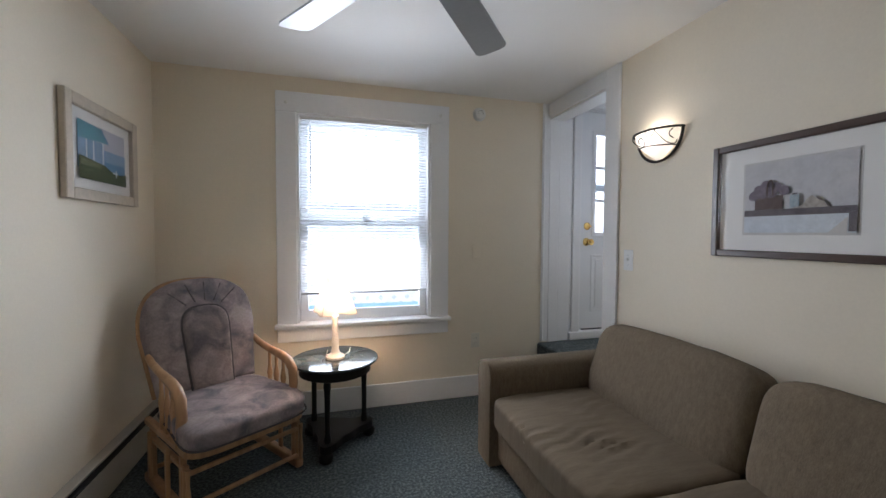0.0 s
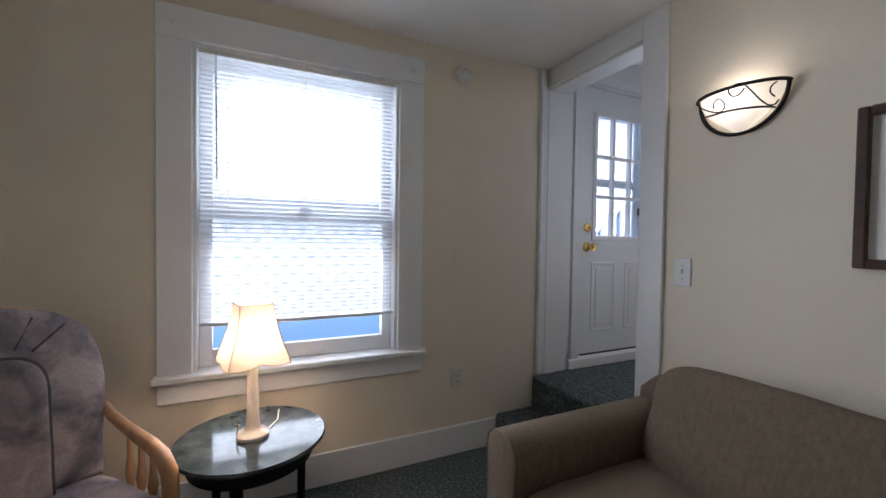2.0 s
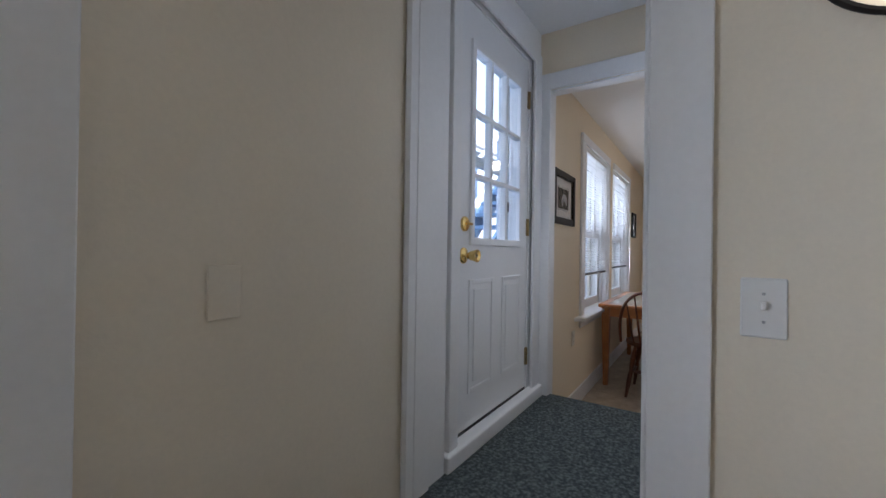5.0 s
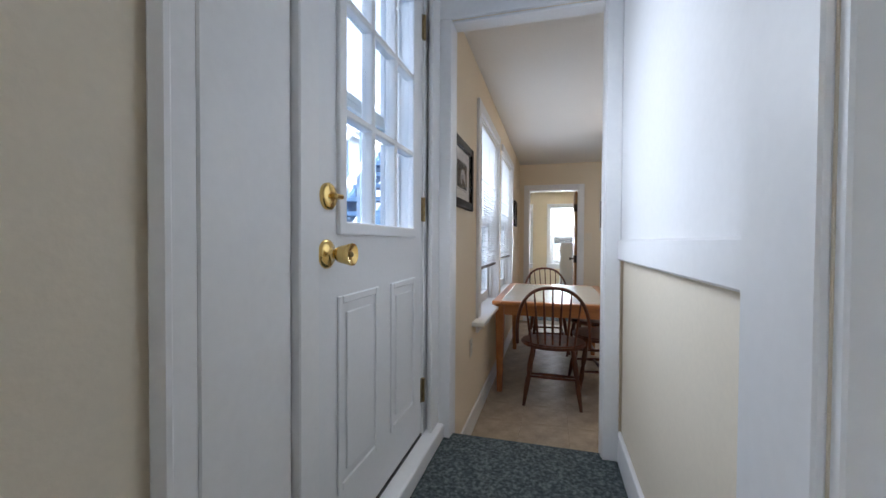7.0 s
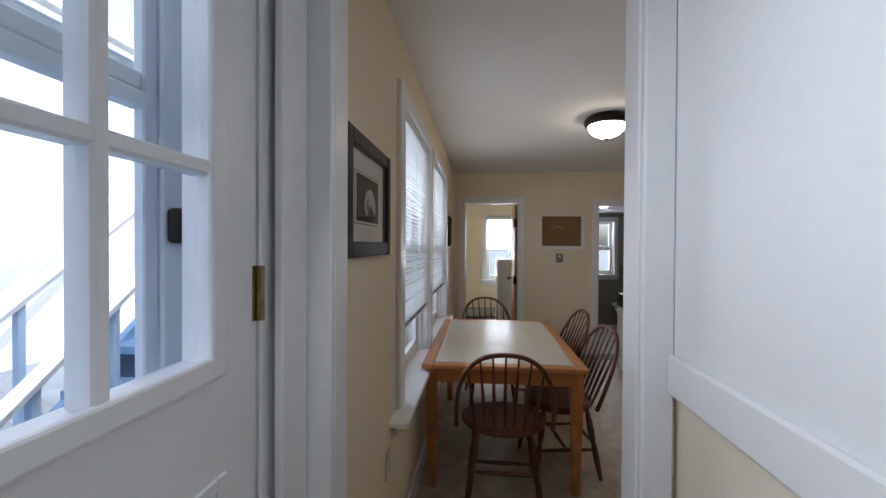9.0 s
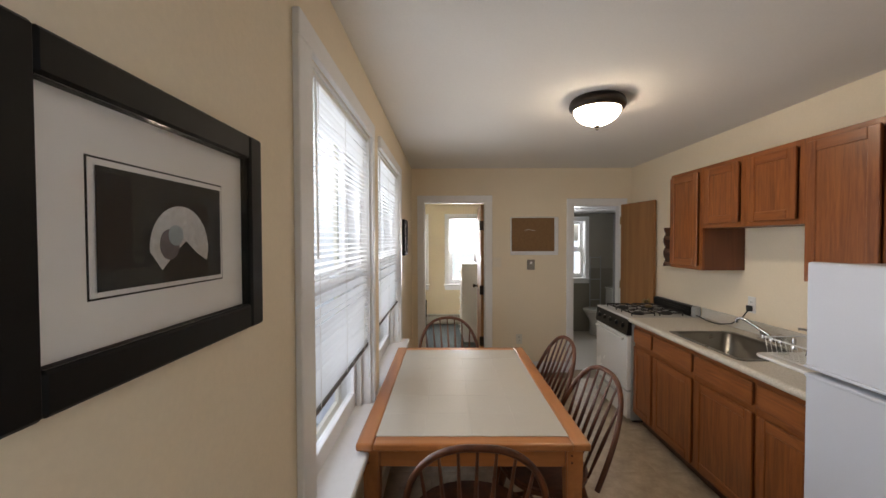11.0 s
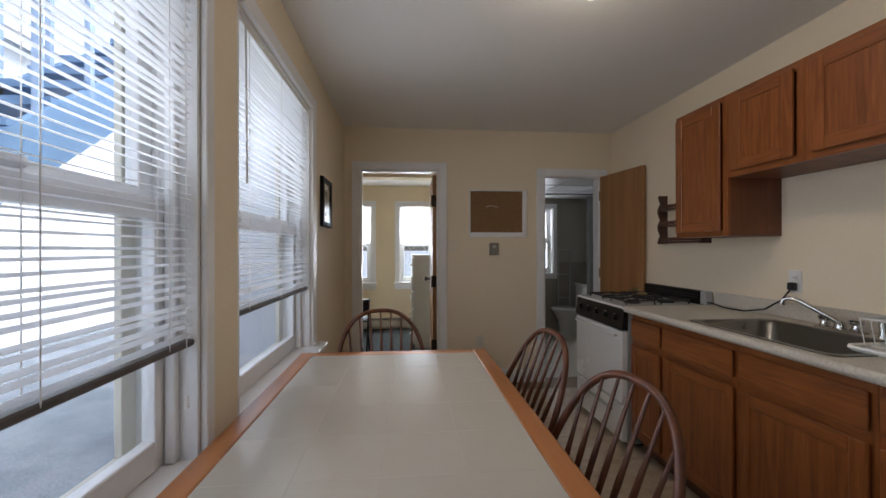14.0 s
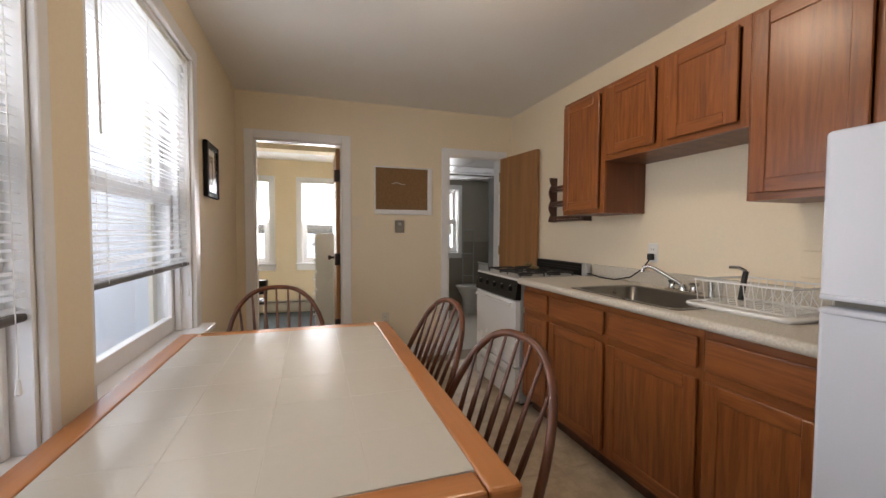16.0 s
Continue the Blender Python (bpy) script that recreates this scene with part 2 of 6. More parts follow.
SOFASEAT = material("creased_sofa_cloth", (0.178, 0.138, 0.096), 0.95, vary=0.14, scale=40, fine=7, bump=0.5, stretch=(1.1, 6, 1), spec=0.2)
SEAM = material("dark_seam_cloth", (0.09, 0.08, 0.085), 0.95, vary=0.2, scale=30)
VELOUR = patchy("mottled_mauve_velour", (0.135, 0.128, 0.15), (0.275, 0.23, 0.235), (0.40, 0.335, 0.325), 8.0, 0.85, 0.25, 90.0, 0.33, 0.67, 0.10, 0.8)
VELOUR_IN = patchy("mottled_mauve_panel", (0.125, 0.11, 0.12), (0.225, 0.185, 0.185), (0.31, 0.255, 0.245), 9.0, 0.85, 0.25, 90.0, 0.33, 0.67, 0.10, 0.8)
BRASS = material("polished_brass", (0.78, 0.55, 0.20), 0.16, 1.0, vary=0.05, scale=20)
OLDBRASS = material("aged_brass_hinge", (0.32, 0.24, 0.12), 0.35, 1.0, vary=0.2, scale=30)
BRONZE = material("oil_rubbed_bronze", (0.035, 0.026, 0.02), 0.4, 0.7, vary=0.2, scale=20)
IRON = material("dark_wrought_iron", (0.02, 0.017, 0.016), 0.5, 0.5, vary=0.25, scale=30)
STEEL = material("brushed_stainless_steel", (0.20, 0.195, 0.185), 0.30, 1.0, vary=0.06, scale=8, fine=120)
CHROME = material("chrome", (0.58, 0.58, 0.58), 0.1, 1.0, vary=0.02)
ENAMEL = material("white_enamel", (0.76, 0.76, 0.75), 0.25, vary=0.02, scale=3, coat=0.3)
FRIDGE = material("white_fridge_steel", (0.63, 0.655, 0.72), 0.24, vary=0.02, scale=2, fine=150, bump=0.05)
GREYMETAL = material("grey_metal_side", (0.42, 0.43, 0.43), 0.45, 0.3, vary=0.06)
BLACK = material("black_enamel", (0.007, 0.007, 0.007), 0.35, vary=0.2, scale=15, spec=0.2)
BLACKMATT = material("black_cast_iron", (0.02, 0.02, 0.02), 0.6, vary=0.25, scale=40)
LAMINATE = patchy("beige_laminate", (0.50, 0.46, 0.39), (0.55, 0.51, 0.44), (0.60, 0.56, 0.49), 120.0, 0.4, 0.03, 300.0, 0.4, 0.6, 0.06)
TILE = material("ivory_table_tile", (0.54, 0.50, 0.43), 0.24, vary=0.02, scale=3, fine=40, coat=0.1, random_tint=0.03)
TILEGROUT = material("pale_tile_grout", (0.495, 0.455, 0.39), 0.4, vary=0.05)
PLASTIC = material("white_plastic", (0.78, 0.77, 0.74), 0.4, vary=0.02, scale=8)
IVORY = material("ivory_plastic", (0.70, 0.66, 0.56), 0.4, vary=0.03, scale=8)
GREYPLASTIC = material("grey_thermostat_plastic", (0.22, 0.20, 0.17), 0.5, vary=0.06)
CORK = patchy("brown_cork", (0.235, 0.135, 0.066), (0.25, 0.146, 0.071), (0.265, 0.156, 0.077), 50.0, 0.95, 0.2, 260.0, 0.4, 0.6, 0.04)
PICBLACK = material("black_frame_lacquer", (0.004, 0.0038, 0.0035), 0.5, vary=0.25, scale=12, spec=0.2)
PICBROWN = wood("dark_brown_frame_wood", (0.035, 0.018, 0.012), (0.07, 0.036, 0.024), 0.35, "y", 1.0, 0.3)
PICCREAM = material("washed_cream_frame", (0.55, 0.47, 0.37), 0.5, vary=0.12, scale=20)
MATBOARD = material("white_mat_board", (0.82, 0.80, 0.77), 0.8, vary=0.02)
SLAT = translucent("white_vinyl_slat", (0.94, 0.95, 0.96), 0.72, 0.45)
DARKRAIL = material("shaded_bottom_rail", (0.10, 0.09, 0.085), 0.5, vary=0.1)
SHADE = translucent("cream_lamp_shade_cloth", (0.92, 0.81, 0.70), 0.15, 0.9)
SHADETRIM = translucent("tan_shade_braid", (0.62, 0.50, 0.38), 0.35, 0.9)
CERAMIC = material("cream_lamp_ceramic", (0.80, 0.75, 0.68), 0.3, vary=0.03, coat=0.3)
BULB = glowing("lit_bulb", (1.0, 0.76, 0.55), 12.0)
SCONCEGLASS = translucent("lit_alabaster_glass", (0.94, 0.91, 0.86), 0.45, 0.4)
BOWLGLASS = glowing("lit_frosted_glass_bowl", (1.0, 0.86, 0.66), 3.1)
PANE = glass("window_glass", (0.97, 0.985, 0.985))
PICGLASS = glass("picture_glass", (0.99, 0.99, 0.99), 0.02, 0.3, 0.012)
HEATER = material("cream_heater_enamel", (0.52, 0.48, 0.40), 0.45, vary=0.05, scale=6)
DARKGAP = material("dark_heater_fins", (0.03, 0.03, 0.03), 0.7, vary=0.2)
FANWHITE = material("white_fan_blade", (0.52, 0.55, 0.59), 0.4, vary=0.03)
FANSHADE = material("fan_blade_in_shade", (0.30, 0.30, 0.29), 0.45, vary=0.05, scale=8)
CURTAIN = material("grey_shower_curtain", (0.34, 0.34, 0.34), 0.6, vary=0.06, scale=5)
PORCELAIN = material("white_porcelain", (0.66, 0.66, 0.63), 0.15, vary=0.02, coat=0.4)
WIRE = material("white_coated_wire", (0.74, 0.74, 0.72), 0.4, vary=0.03)
RUBBER = material("black_rubber", (0.02, 0.02, 0.02), 0.6, vary=0.15)
SIDING = material("white_house_siding", (0.62, 0.67, 0.73), 0.6, vary=0.05, scale=2)
PORCHBLUE = material("pale_blue_porch_paint", (0.70, 0.75, 0.79), 0.55, vary=0.06, scale=3)
STAIRBLUE = material("weathered_blue_stair_paint", (0.10, 0.19, 0.33), 0.6, vary=0.15, scale=6)
STAIRPALE = material("faded_blue_baluster_paint", (0.22, 0.31, 0.45), 0.6, vary=0.12, scale=6)
TARP = material("blue_tarpaulin", (0.07, 0.17, 0.32), 0.45, vary=0.12, scale=5, bump=0.2, fine=20)
SHEDSHADE = material("shaded_shed_boards", (0.30, 0.335, 0.39), 0.7, vary=0.06, scale=4)
SHEDLATTICE = material("weathered_white_lattice", (0.44, 0.475, 0.535), 0.7, vary=0.06, scale=5)
SHINGLE = patchy("grey_roof_shingle", (0.30, 0.32, 0.35), (0.36, 0.38, 0.41), (0.43, 0.45, 0.47), 18.0, 0.95, 0.3, 120.0)
GROUND = patchy("grey_gravel_yard", (0.17, 0.20, 0.235), (0.19, 0.22, 0.255), (0.22, 0.25, 0.285), 2.0, 1.0, 0.5, 60.0)
DARKGLASS = material("grey_house_window", (0.42, 0.44, 0.45), 0.3, vary=0.1)


# ---- building blocks ----
def add_box(bm, x0, x1, y0, y1, z0, z1, bevel=0.0, seg=1):
    m = Matrix.Translation(((x0 + x1) / 2, (y0 + y1) / 2, (z0 + z1) / 2)) @ Matrix.Diagonal((abs(x1 - x0), abs(y1 - y0), abs(z1 - z0), 1))
    made = bmesh.ops.create_cube(bm, size=1.0, matrix=m)
    if bevel:
        edges = list({e for v in made["verts"] for e in v.link_edges})
        bmesh.ops.bevel(bm, geom=edges, offset=bevel, segments=seg, affect="EDGES", profile=0.5)
    return bm


def box(*a, bevel=0.0, seg=1):
    return add_box(bmesh.new(), *a, bevel=bevel, seg=seg)


def add_tube(bm, points, radius, sides=8, closed=False):
    """A round bar along points; radius may be one number or one for each point."""
    pts = [Vector(p) for p in points]
    count = len(pts)
    rad = [radius] * count if isinstance(radius, (int, float)) else list(radius)
    rings, up = [], None
    for i, p in enumerate(pts):
        a = pts[i - 1] if i or closed else pts[0]
        b = pts[(i + 1) % count] if i < count - 1 or closed else pts[-1]
        d = (b - a).normalized()
        if up is None:
            up = d.orthogonal().normalized()
        up = (up - d * up.dot(d)).normalized()
        side = d.cross(up)
        rings.append([bm.verts.new(p + rad[i] * (math.cos(t) * up + math.sin(t) * side)) for t in (2 * math.pi * k / sides for k in range(sides))])
    pairs = list(zip(rings, rings[1:])) + ([(rings[-1], rings[0])] if closed else [])
    for r, s in pairs:
        for k in range(sides):
            bm.faces.new((r[k], r[(k + 1) % sides], s[(k + 1) % sides], s[k]))
    if not closed:
        bm.faces.new(rings[0][::-1])
        bm.faces.new(rings[-1])
    return bm


def tube(points, radius, sides=8, closed=False):
    return add_tube(bmesh.new(), points, radius, sides, closed)


def add_lathe(bm, profile, at=(0, 0, 0), sides=24, squash=1.0, axis="z"):
    """A turned solid from (radius, height) pairs, about an axis through at."""
    rings = []
    for r, h in profile:
        ring = []
        for k in range(sides):
            t = 2 * math.pi * k / sides
            p = Vector((r * math.cos(t), squash * r * math.sin(t), h))
            if axis == "y":
                p = Vector((p.x, p.z, p.y))
            elif axis == "x":
                p = Vector((p.z, p.x, p.y))
            ring.append(bm.verts.new(Vector(at) + p))
        rings.append(ring)
    for r, s in zip(rings, rings[1:]):
        for k in range(sides):
            bm.faces.new((r[k], r[(k + 1) % sides], s[(k + 1) % sides], s[k]))
    bm.faces.new(rings[0][::-1])
    bm.faces.new(rings[-1])
    return bm


def lathe(profile, at=(0, 0, 0), sides=24, squash=1.0, axis="z"):
    return add_lathe(bmesh.new(), profile, at, sides, squash, axis)


def cushion(size, at=(0, 0, 0), power=6.0, cuts=9, lumps=0.0, turn=None):
    """A stuffed block: a rounded cuboid with gentle lumps."""
    bm = bmesh.new()
    bmesh.ops.create_cube(bm, size=2.0)
    bmesh.ops.subdivide_edges(bm, edges=bm.edges[:], cuts=cuts, use_grid_fill=True)
    for v in bm.verts:
        p = v.co
        k = (abs(p.x) ** power + abs(p.y) ** power + abs(p.z) ** power) ** (-1 / power)
        q = p * k
        v.co = Vector((q.x * size[0] / 2, q.y * size[1] / 2, q.z * size[2] / 2))
        if lumps:
            v.co += p.normalized() * lumps * noise.noise((v.co + Vector(at)) * 7.0)
    m = Matrix.Translation(at) @ (turn or Matrix())
    bmesh.ops.transform(bm, matrix=m, verts=bm.verts)
    return bm


def sheet(outline, thick, place):
    """A flat plate: a 2D outline given thickness, laid out by the matrix place."""
    bm = bmesh.new()
    low = [bm.verts.new((x, y, 0)) for x, y in outline]
    high = [bm.verts.new((x, y, thick)) for x, y in outline]
    bm.faces.new(low[::-1])
    bm.faces.new(high)
    for i in range(len(low)):
        j = (i + 1) % len(low)
        bm.faces.new((low[i], low[j], high[j], high[i]))
    bmesh.ops.transform(bm, matrix=place, verts=bm.verts)
    return bm


def mesh_of(name, bm, mat, smooth=False, angle=None):
    bmesh.ops.recalc_face_normals(bm, faces=bm.faces)
    if smooth or angle:
        for f in bm.faces:
            f.smooth = True
        limit = radians(angle or 50)
        for e in bm.edges:
            if len(e.link_faces) == 2 and e.calc_face_angle(0) > limit:
                e.smooth = False
    me = bpy.data.meshes.new(name)
    bm.to_mesh(me)
    bm.free()
    me.materials.append(mat)
    return me


def part(name, bm, mat, parent, label="", smooth=False):
    """One mesh object under a thing or a part; the geometry is given in the world's place."""
    ob = new(name, mesh_of(name, bm, mat, smooth))
    ob.parent = parent
    ob.matrix_parent_inverse = ROOT[parent.name].inverted() if parent.name in ROOT else Matrix()
    if label:
        tagged(ob, label)
    return ob


ROOT = {}


def thing(name, at, label, category, group="", kind=""):
    """An Empty at the base of a thing, which its parts hang on."""
    ob = new(name)
    ob.empty_display_size = 0.1
    ob.matrix_basis = Matrix.Translation(at)
    ROOT[ob.name] = Matrix.Translation(at)
    return tagged(ob, label, category, group, kind)


def solid(name, bm, mat, label="", category="", kind="", smooth=False, group=""):
    return tagged(new(name, mesh_of(name, bm, mat, smooth)), label, category, group, kind)


def structure(name, bm, mat, label="", category=""):
    return solid(name, bm, mat, label, category or name.split("_")[0], "structure")


# ---- the plan ----
WEST, EAST, NORTH, SOUTH, CEILING = -1.235, 1.64, 3.04, -1.6, 2.40        # living room
KW, KE, KS, KN, KF, KC = 3.015, 7.486, 0.47, 3.06, 0.05, 2.47               # kitchen
VF, VC, VS, VN = 0.39, 2.62, 2.285, 3.07                                     # vestibule
OUT = 3.24                                                                  # outer face of the north wall


def wall_with_holes(name, along, a0, a1, t0, t1, z0, z1, holes, mat, label):
    """A wall along x or y from a0 to a1, thickness t0 to t1, with rectangular holes (h0, h1, low, high)."""
    bm = bmesh.new()
    def put(p, q, low, high):
        if q - p > 1e-4 and high - low > 1e-4:
            if along == "x":
                add_box(bm, p, q, t0, t1, low, high)
            else:
                add_box(bm, t0, t1, p, q, low, high)
    cur = a0
    for h0, h1, low, high in sorted(holes):
        put(cur, h0, z0, z1)
        put(h0, h1, z0, low)
        put(h0, h1, high, z1)
        cur = h1
    put(cur, a1, z0, z1)
    return structure(name, bm, mat, label, "wall")


# living room shell
structure("floor_living", box(WEST - 0.15, EAST + 0.15, SOUTH - 0.15, NORTH + 0.2, -0.12, 0.0), CARPET, "blue-grey speckled carpet over the living room floor", "floor")
wall_with_holes("wall_north_living", "x", WEST - 0.15, EAST, NORTH, OUT, 0.0, CEILING, [(-0.365, 0.605, 0.634, 2.15)], CREAM, "cream painted wall with one sash window")
wall_with_holes("wall_east_living", "y", SOUTH, NORTH, EAST, EAST + 0.15, 0.0, CEILING, [(2.318, NORTH, 0.0, 2.285)], CREAM, "cream painted wall with a cased opening")
structure("wall_west_living", box(WEST - 0.15, WEST, SOUTH, NORTH, 0, CEILING), CREAM, "cream painted wall above a baseboard heater", "wall")
structure("wall_south_living", box(WEST - 0.15, EAST + 0.15, SOUTH - 0.15, SOUTH, 0, CEILING), CREAM, "plain cream painted wall", "wall")
structure("ceiling_living", box(WEST - 0.15, EAST + 0.15, SOUTH - 0.15, OUT, CEILING, CEILING + 0.12), CEIL, "flat white painted ceiling", "ceiling")

# vestibule shell
structure("floor_vestibule", box(1.55, 2.985, VS, NORTH + 0.03, 0.0, VF, bevel=0.02, seg=3), CARPET, "raised landing wrapped in blue-grey carpet", "floor")
structure("step_living", box(1.26, 1.555, 2.30, NORTH - 0.002, 0.0, 0.195, bevel=0.02, seg=3), CARPET, "carpeted step up to the landing", "step")
structure("step_kitchen", box(2.987, 3.25, 2.36, KN - 0.02, KF, 0.215, bevel=0.015, seg=2), CARPET, "carpeted step down to the kitchen", "step")
wall_with_holes("wall_north_vestibule", "x", EAST + 0.001, 2.934, VN, OUT, VF - 0.3, VC, [(1.94, 2.84, VF - 0.3, 2.44)], WHITE, "white painted boarded wall round the back door")
structure("wall_south_vestibule", box(EAST + 0.15, 2.934, VS - 0.12, VS, VF - 0.3, VC), CREAM, "cream wall under a white chair rail", "wall")
structure("panel_south_vestibule", box(EAST + 0.152, 2.933, VS + 0.002, VS + 0.012, 1.25, VC), WHITE, "white painted panel above the chair rail", "panel")
structure("trim_chair_rail", box(EAST + 0.152, 2.914, VS + 0.012, VS + 0.026, 1.207, 1.287, bevel=0.005), WHITE, "white painted chair rail", "rail")
structure("ceiling_vestibule", box(EAST + 0.075, 3.014, VS - 0.12, OUT, VC, VC + 0.1), WHITE, "white painted boarded ceiling", "ceiling")
structure("wall_over_opening", box(EAST + 0.075, EAST + 0.15, VS - 0.12, OUT, CEILING + 0.121, VC), WHITE, "white painted wall over the opening", "wall")

# kitchen shell
wall_with_holes("wall_west_kitchen", "y", KS - 0.15, OUT, 2.935, KW, 0.0, VC, [(2.352, 3.010, 0.0, 2.262)], KCREAM, "cream painted wall with a cased doorway")
wall_with_holes("wall_north_kitchen", "x", KW, KE + 0.1, KN, OUT, KF, KC, [(3.95, 4.905, 0.725, 2.175), (5.15, 6.165, 0.725, 2.175)], KCREAM, "cream painted wall with two sash windows")
wall_with_holes("wall_east_kitchen", "y", KS - 0.15, KN, KE, KE + 0.1, KF, KC, [(0.60, 1.158, KF, 2.035), (2.183, 2.918, KF, 2.075)], KCREAM, "cream painted wall with two doorways")
structure("wall_south_kitchen", box(KW, KE, KS - 0.15, KS, KF, KC), KCREAM, "cream painted wall behind the cabinets", "wall")
structure("ceiling_kitchen", box(KW, KE + 0.1, KS - 0.15, OUT, KC, KC + 0.12), CEIL, "flat white painted kitchen ceiling", "ceiling")
floor_kitchen = structure("floor_kitchen", box(KW - 0.1, KE + 0.1, KS - 0.15, OUT, KF - 0.12, KF - 0.003), GROUT, "beige square vinyl tile floor", "floor")

# bedroom shell, seen through the doorway
BE, BC = 10.2, 2.36
structure("floor_bedroom", box(KE + 0.1, BE + 0.15, 1.5, 4.4, KF - 0.12, KF), CARPET, "dark blue-grey bedroom carpet", "floor")
wall_with_holes("wall_east_bedroom", "y", 1.5, 4.4, BE, BE + 0.15, KF, BC, [(2.06, 2.60, 0.769, 2.02), (3.06, 3.60, 0.769, 2.02)], YELLOW, "pale yellow bedroom wall with two windows")
structure("wall_north_bedroom", box(KE + 0.1, BE, 4.3, 4.4, KF, BC), YELLOW, "pale yellow bedroom wall", "wall")
structure("wall_south_bedroom", box(KE + 0.1, BE, 1.5, 1.6, KF, BC), YELLOW, "pale yellow bedroom wall", "wall")
structure("wall_west_bedroom", box(KE + 0.101, KE + 0.13, 3.06, 4.3, KF, BC), YELLOW, "pale yellow bedroom wall", "wall")
structure("wall_bedroom_outside", box(KE + 0.06, BE + 0.15, 4.4, 4.42, -0.6, BC + 0.3), SIDING, "white clapboard outer wall", "wall")
structure("wall_bedroom_outside_end", box(KE + 0.06, KE + 0.099, 3.242, 4.4, -0.6, BC + 0.3), SIDING, "white clapboard outer wall", "wall")
structure("ceiling_bedroom", box(KE + 0.1, BE + 0.15, 1.5, 4.4, BC, BC + 0.1), CEIL, "white bedroom ceiling", "ceiling")
structure("trim_bedroom_beam", box(8.55, 8.75, 1.6, 4.3, 2.20, BC), YELLOW, "dropped yellow painted beam", "beam")

# bathroom shell, seen through the other doorway
structure("floor_bathroom", box(KE + 0.1, 9.75, -0.8, 1.5, KF - 0.12, KF), LAMINATE, "pale bathroom floor", "floor")
wall_with_holes("wall_east_bathroom", "y", -0.8, 1.5, 9.6, 9.75, KF, 2.25, [(0.27, 0.72, 0.939, 1.95)], GREYBATH, "grey bathroom wall with a window")
structure("wall_north_bathroom", box(KE + 0.1, 9.6, 1.4, 1.499, KF, 2.25), GREYBATH, "grey bathroom wall", "wall")
structure("wall_south_bathroom", box(KE + 0.1, 9.6, -0.8, -0.7, KF, 2.25), GREYBATH, "grey bathroom wall", "wall")
structure("trim_bathroom_wainscot", box(9.585, 9.599, -0.7, 1.4, KF, 0.90), GREYTILE, "darker grey wainscot", "wainscot")
structure("trim_bathroom_wainscot_side", box(9.585, 9.599, -0.7, 0.21, 0.901, 1.136), GREYTILE, "darker grey wainscot", "wainscot")
structure("wall_bathroom_header", box(KE + 0.101, KE + 0.12, -0.7, 0.55, KF, 2.25), GREYBATH, "grey bathroom wall", "wall")
bm = box(KE + 0.1, 9.75, -0.8, 1.5, 2.10, 2.16)
for i in range(5):
    add_box(bm, KE + 0.1, 9.6, -0.7 + 0.45 * i, -0.68 + 0.45 * i, 2.092, 2.1)
for i in range(5):
    add_box(bm, 7.9 + 0.45 * i, 7.92 + 0.45 * i, -0.7, 1.4, 2.091, 2.1)
structure("ceiling_bathroom", bm, WHITE, "white suspended tile ceiling", "ceiling")


# ---- trim ----
def trim(name, *b, label="white painted trim board", mat=WHITE, bevel=0.003):
    return structure(name, box(*b, bevel=bevel), mat, label, "trim")


trim("baseboard_living_north", WEST, 1.26, NORTH - 0.016, NORTH, 0, 0.17, label="tall white painted baseboard")
trim("baseboard_living_east", EAST - 0.016, EAST, SOUTH, 2.2, 0, 0.17, label="tall white painted baseboard")
trim("baseboard_kitchen_north", KW, KE, KN - 0.014, KN, KF, KF + 0.13, label="white painted baseboard")
trim("baseboard_kitchen_east", KE - 0.014, KE, 1.232, 2.095, KF, KF + 0.13, label="white painted baseboard")
trim("baseboard_vestibule_south", EAST + 0.154, 2.934, VS + 0.001, VS + 0.016, VF, VF + 0.12, label="white painted baseboard")
# opening between living room and vestibule
trim("trim_opening_right", EAST - 0.018, EAST, 2.187, 2.318, 0.0, CEILING - 0.001)
trim("trim_opening_left", 1.597, EAST - 0.001, 3.033, NORTH, 0.40, CEILING - 0.001)
trim("trim_opening_left_bead", 1.565, 1.595, 3.016, NORTH, 0.40, CEILING - 0.001, bevel=0.011)
trim("trim_opening_head", EAST - 0.018, EAST, 2.320, 3.028, 2.285, CEILING - 0.001)
trim("trim_opening_jamb_right", EAST, EAST + 0.153, 2.318, 2.330, 0.0, 2.27)
trim("trim_opening_jamb_left", EAST + 0.001, 1.735, 3.034, VN - 0.001, VF, VC)
trim("trim_opening_jamb_head", EAST, EAST + 0.153, 2.330, NORTH, 2.271, 2.285)
trim("trim_vestibule_board", 1.738, 1.850, 3.043, VN - 0.001, VF, VC)
trim("trim_vestibule_groove", 1.851, 1.884, 3.064, VN - 0.001, VF, VC)
# doorway between vestibule and kitchen
trim("trim_doorway_left", 2.915, 2.934, 3.000, VN - 0.001, VF, 2.261)
trim("trim_doorway_right", 2.915, 2.934, VS + 0.013, 2.358, VF, 2.261)
trim("trim_doorway_head", 2.915, 2.934, VS + 0.013, VN - 0.001, 2.262, 2.36)
trim("trim_doorway_jamb_left", 2.935, KW + 0.003, 2.999, 3.010, 0.2, 2.262)
trim("trim_doorway_jamb_right", 2.935, KW + 0.003, 2.352, 2.362, 0.2, 2.262)
trim("trim_doorway_jamb_head", 2.935, KW + 0.003, 2.362, 2.999, 2.25, 2.262)
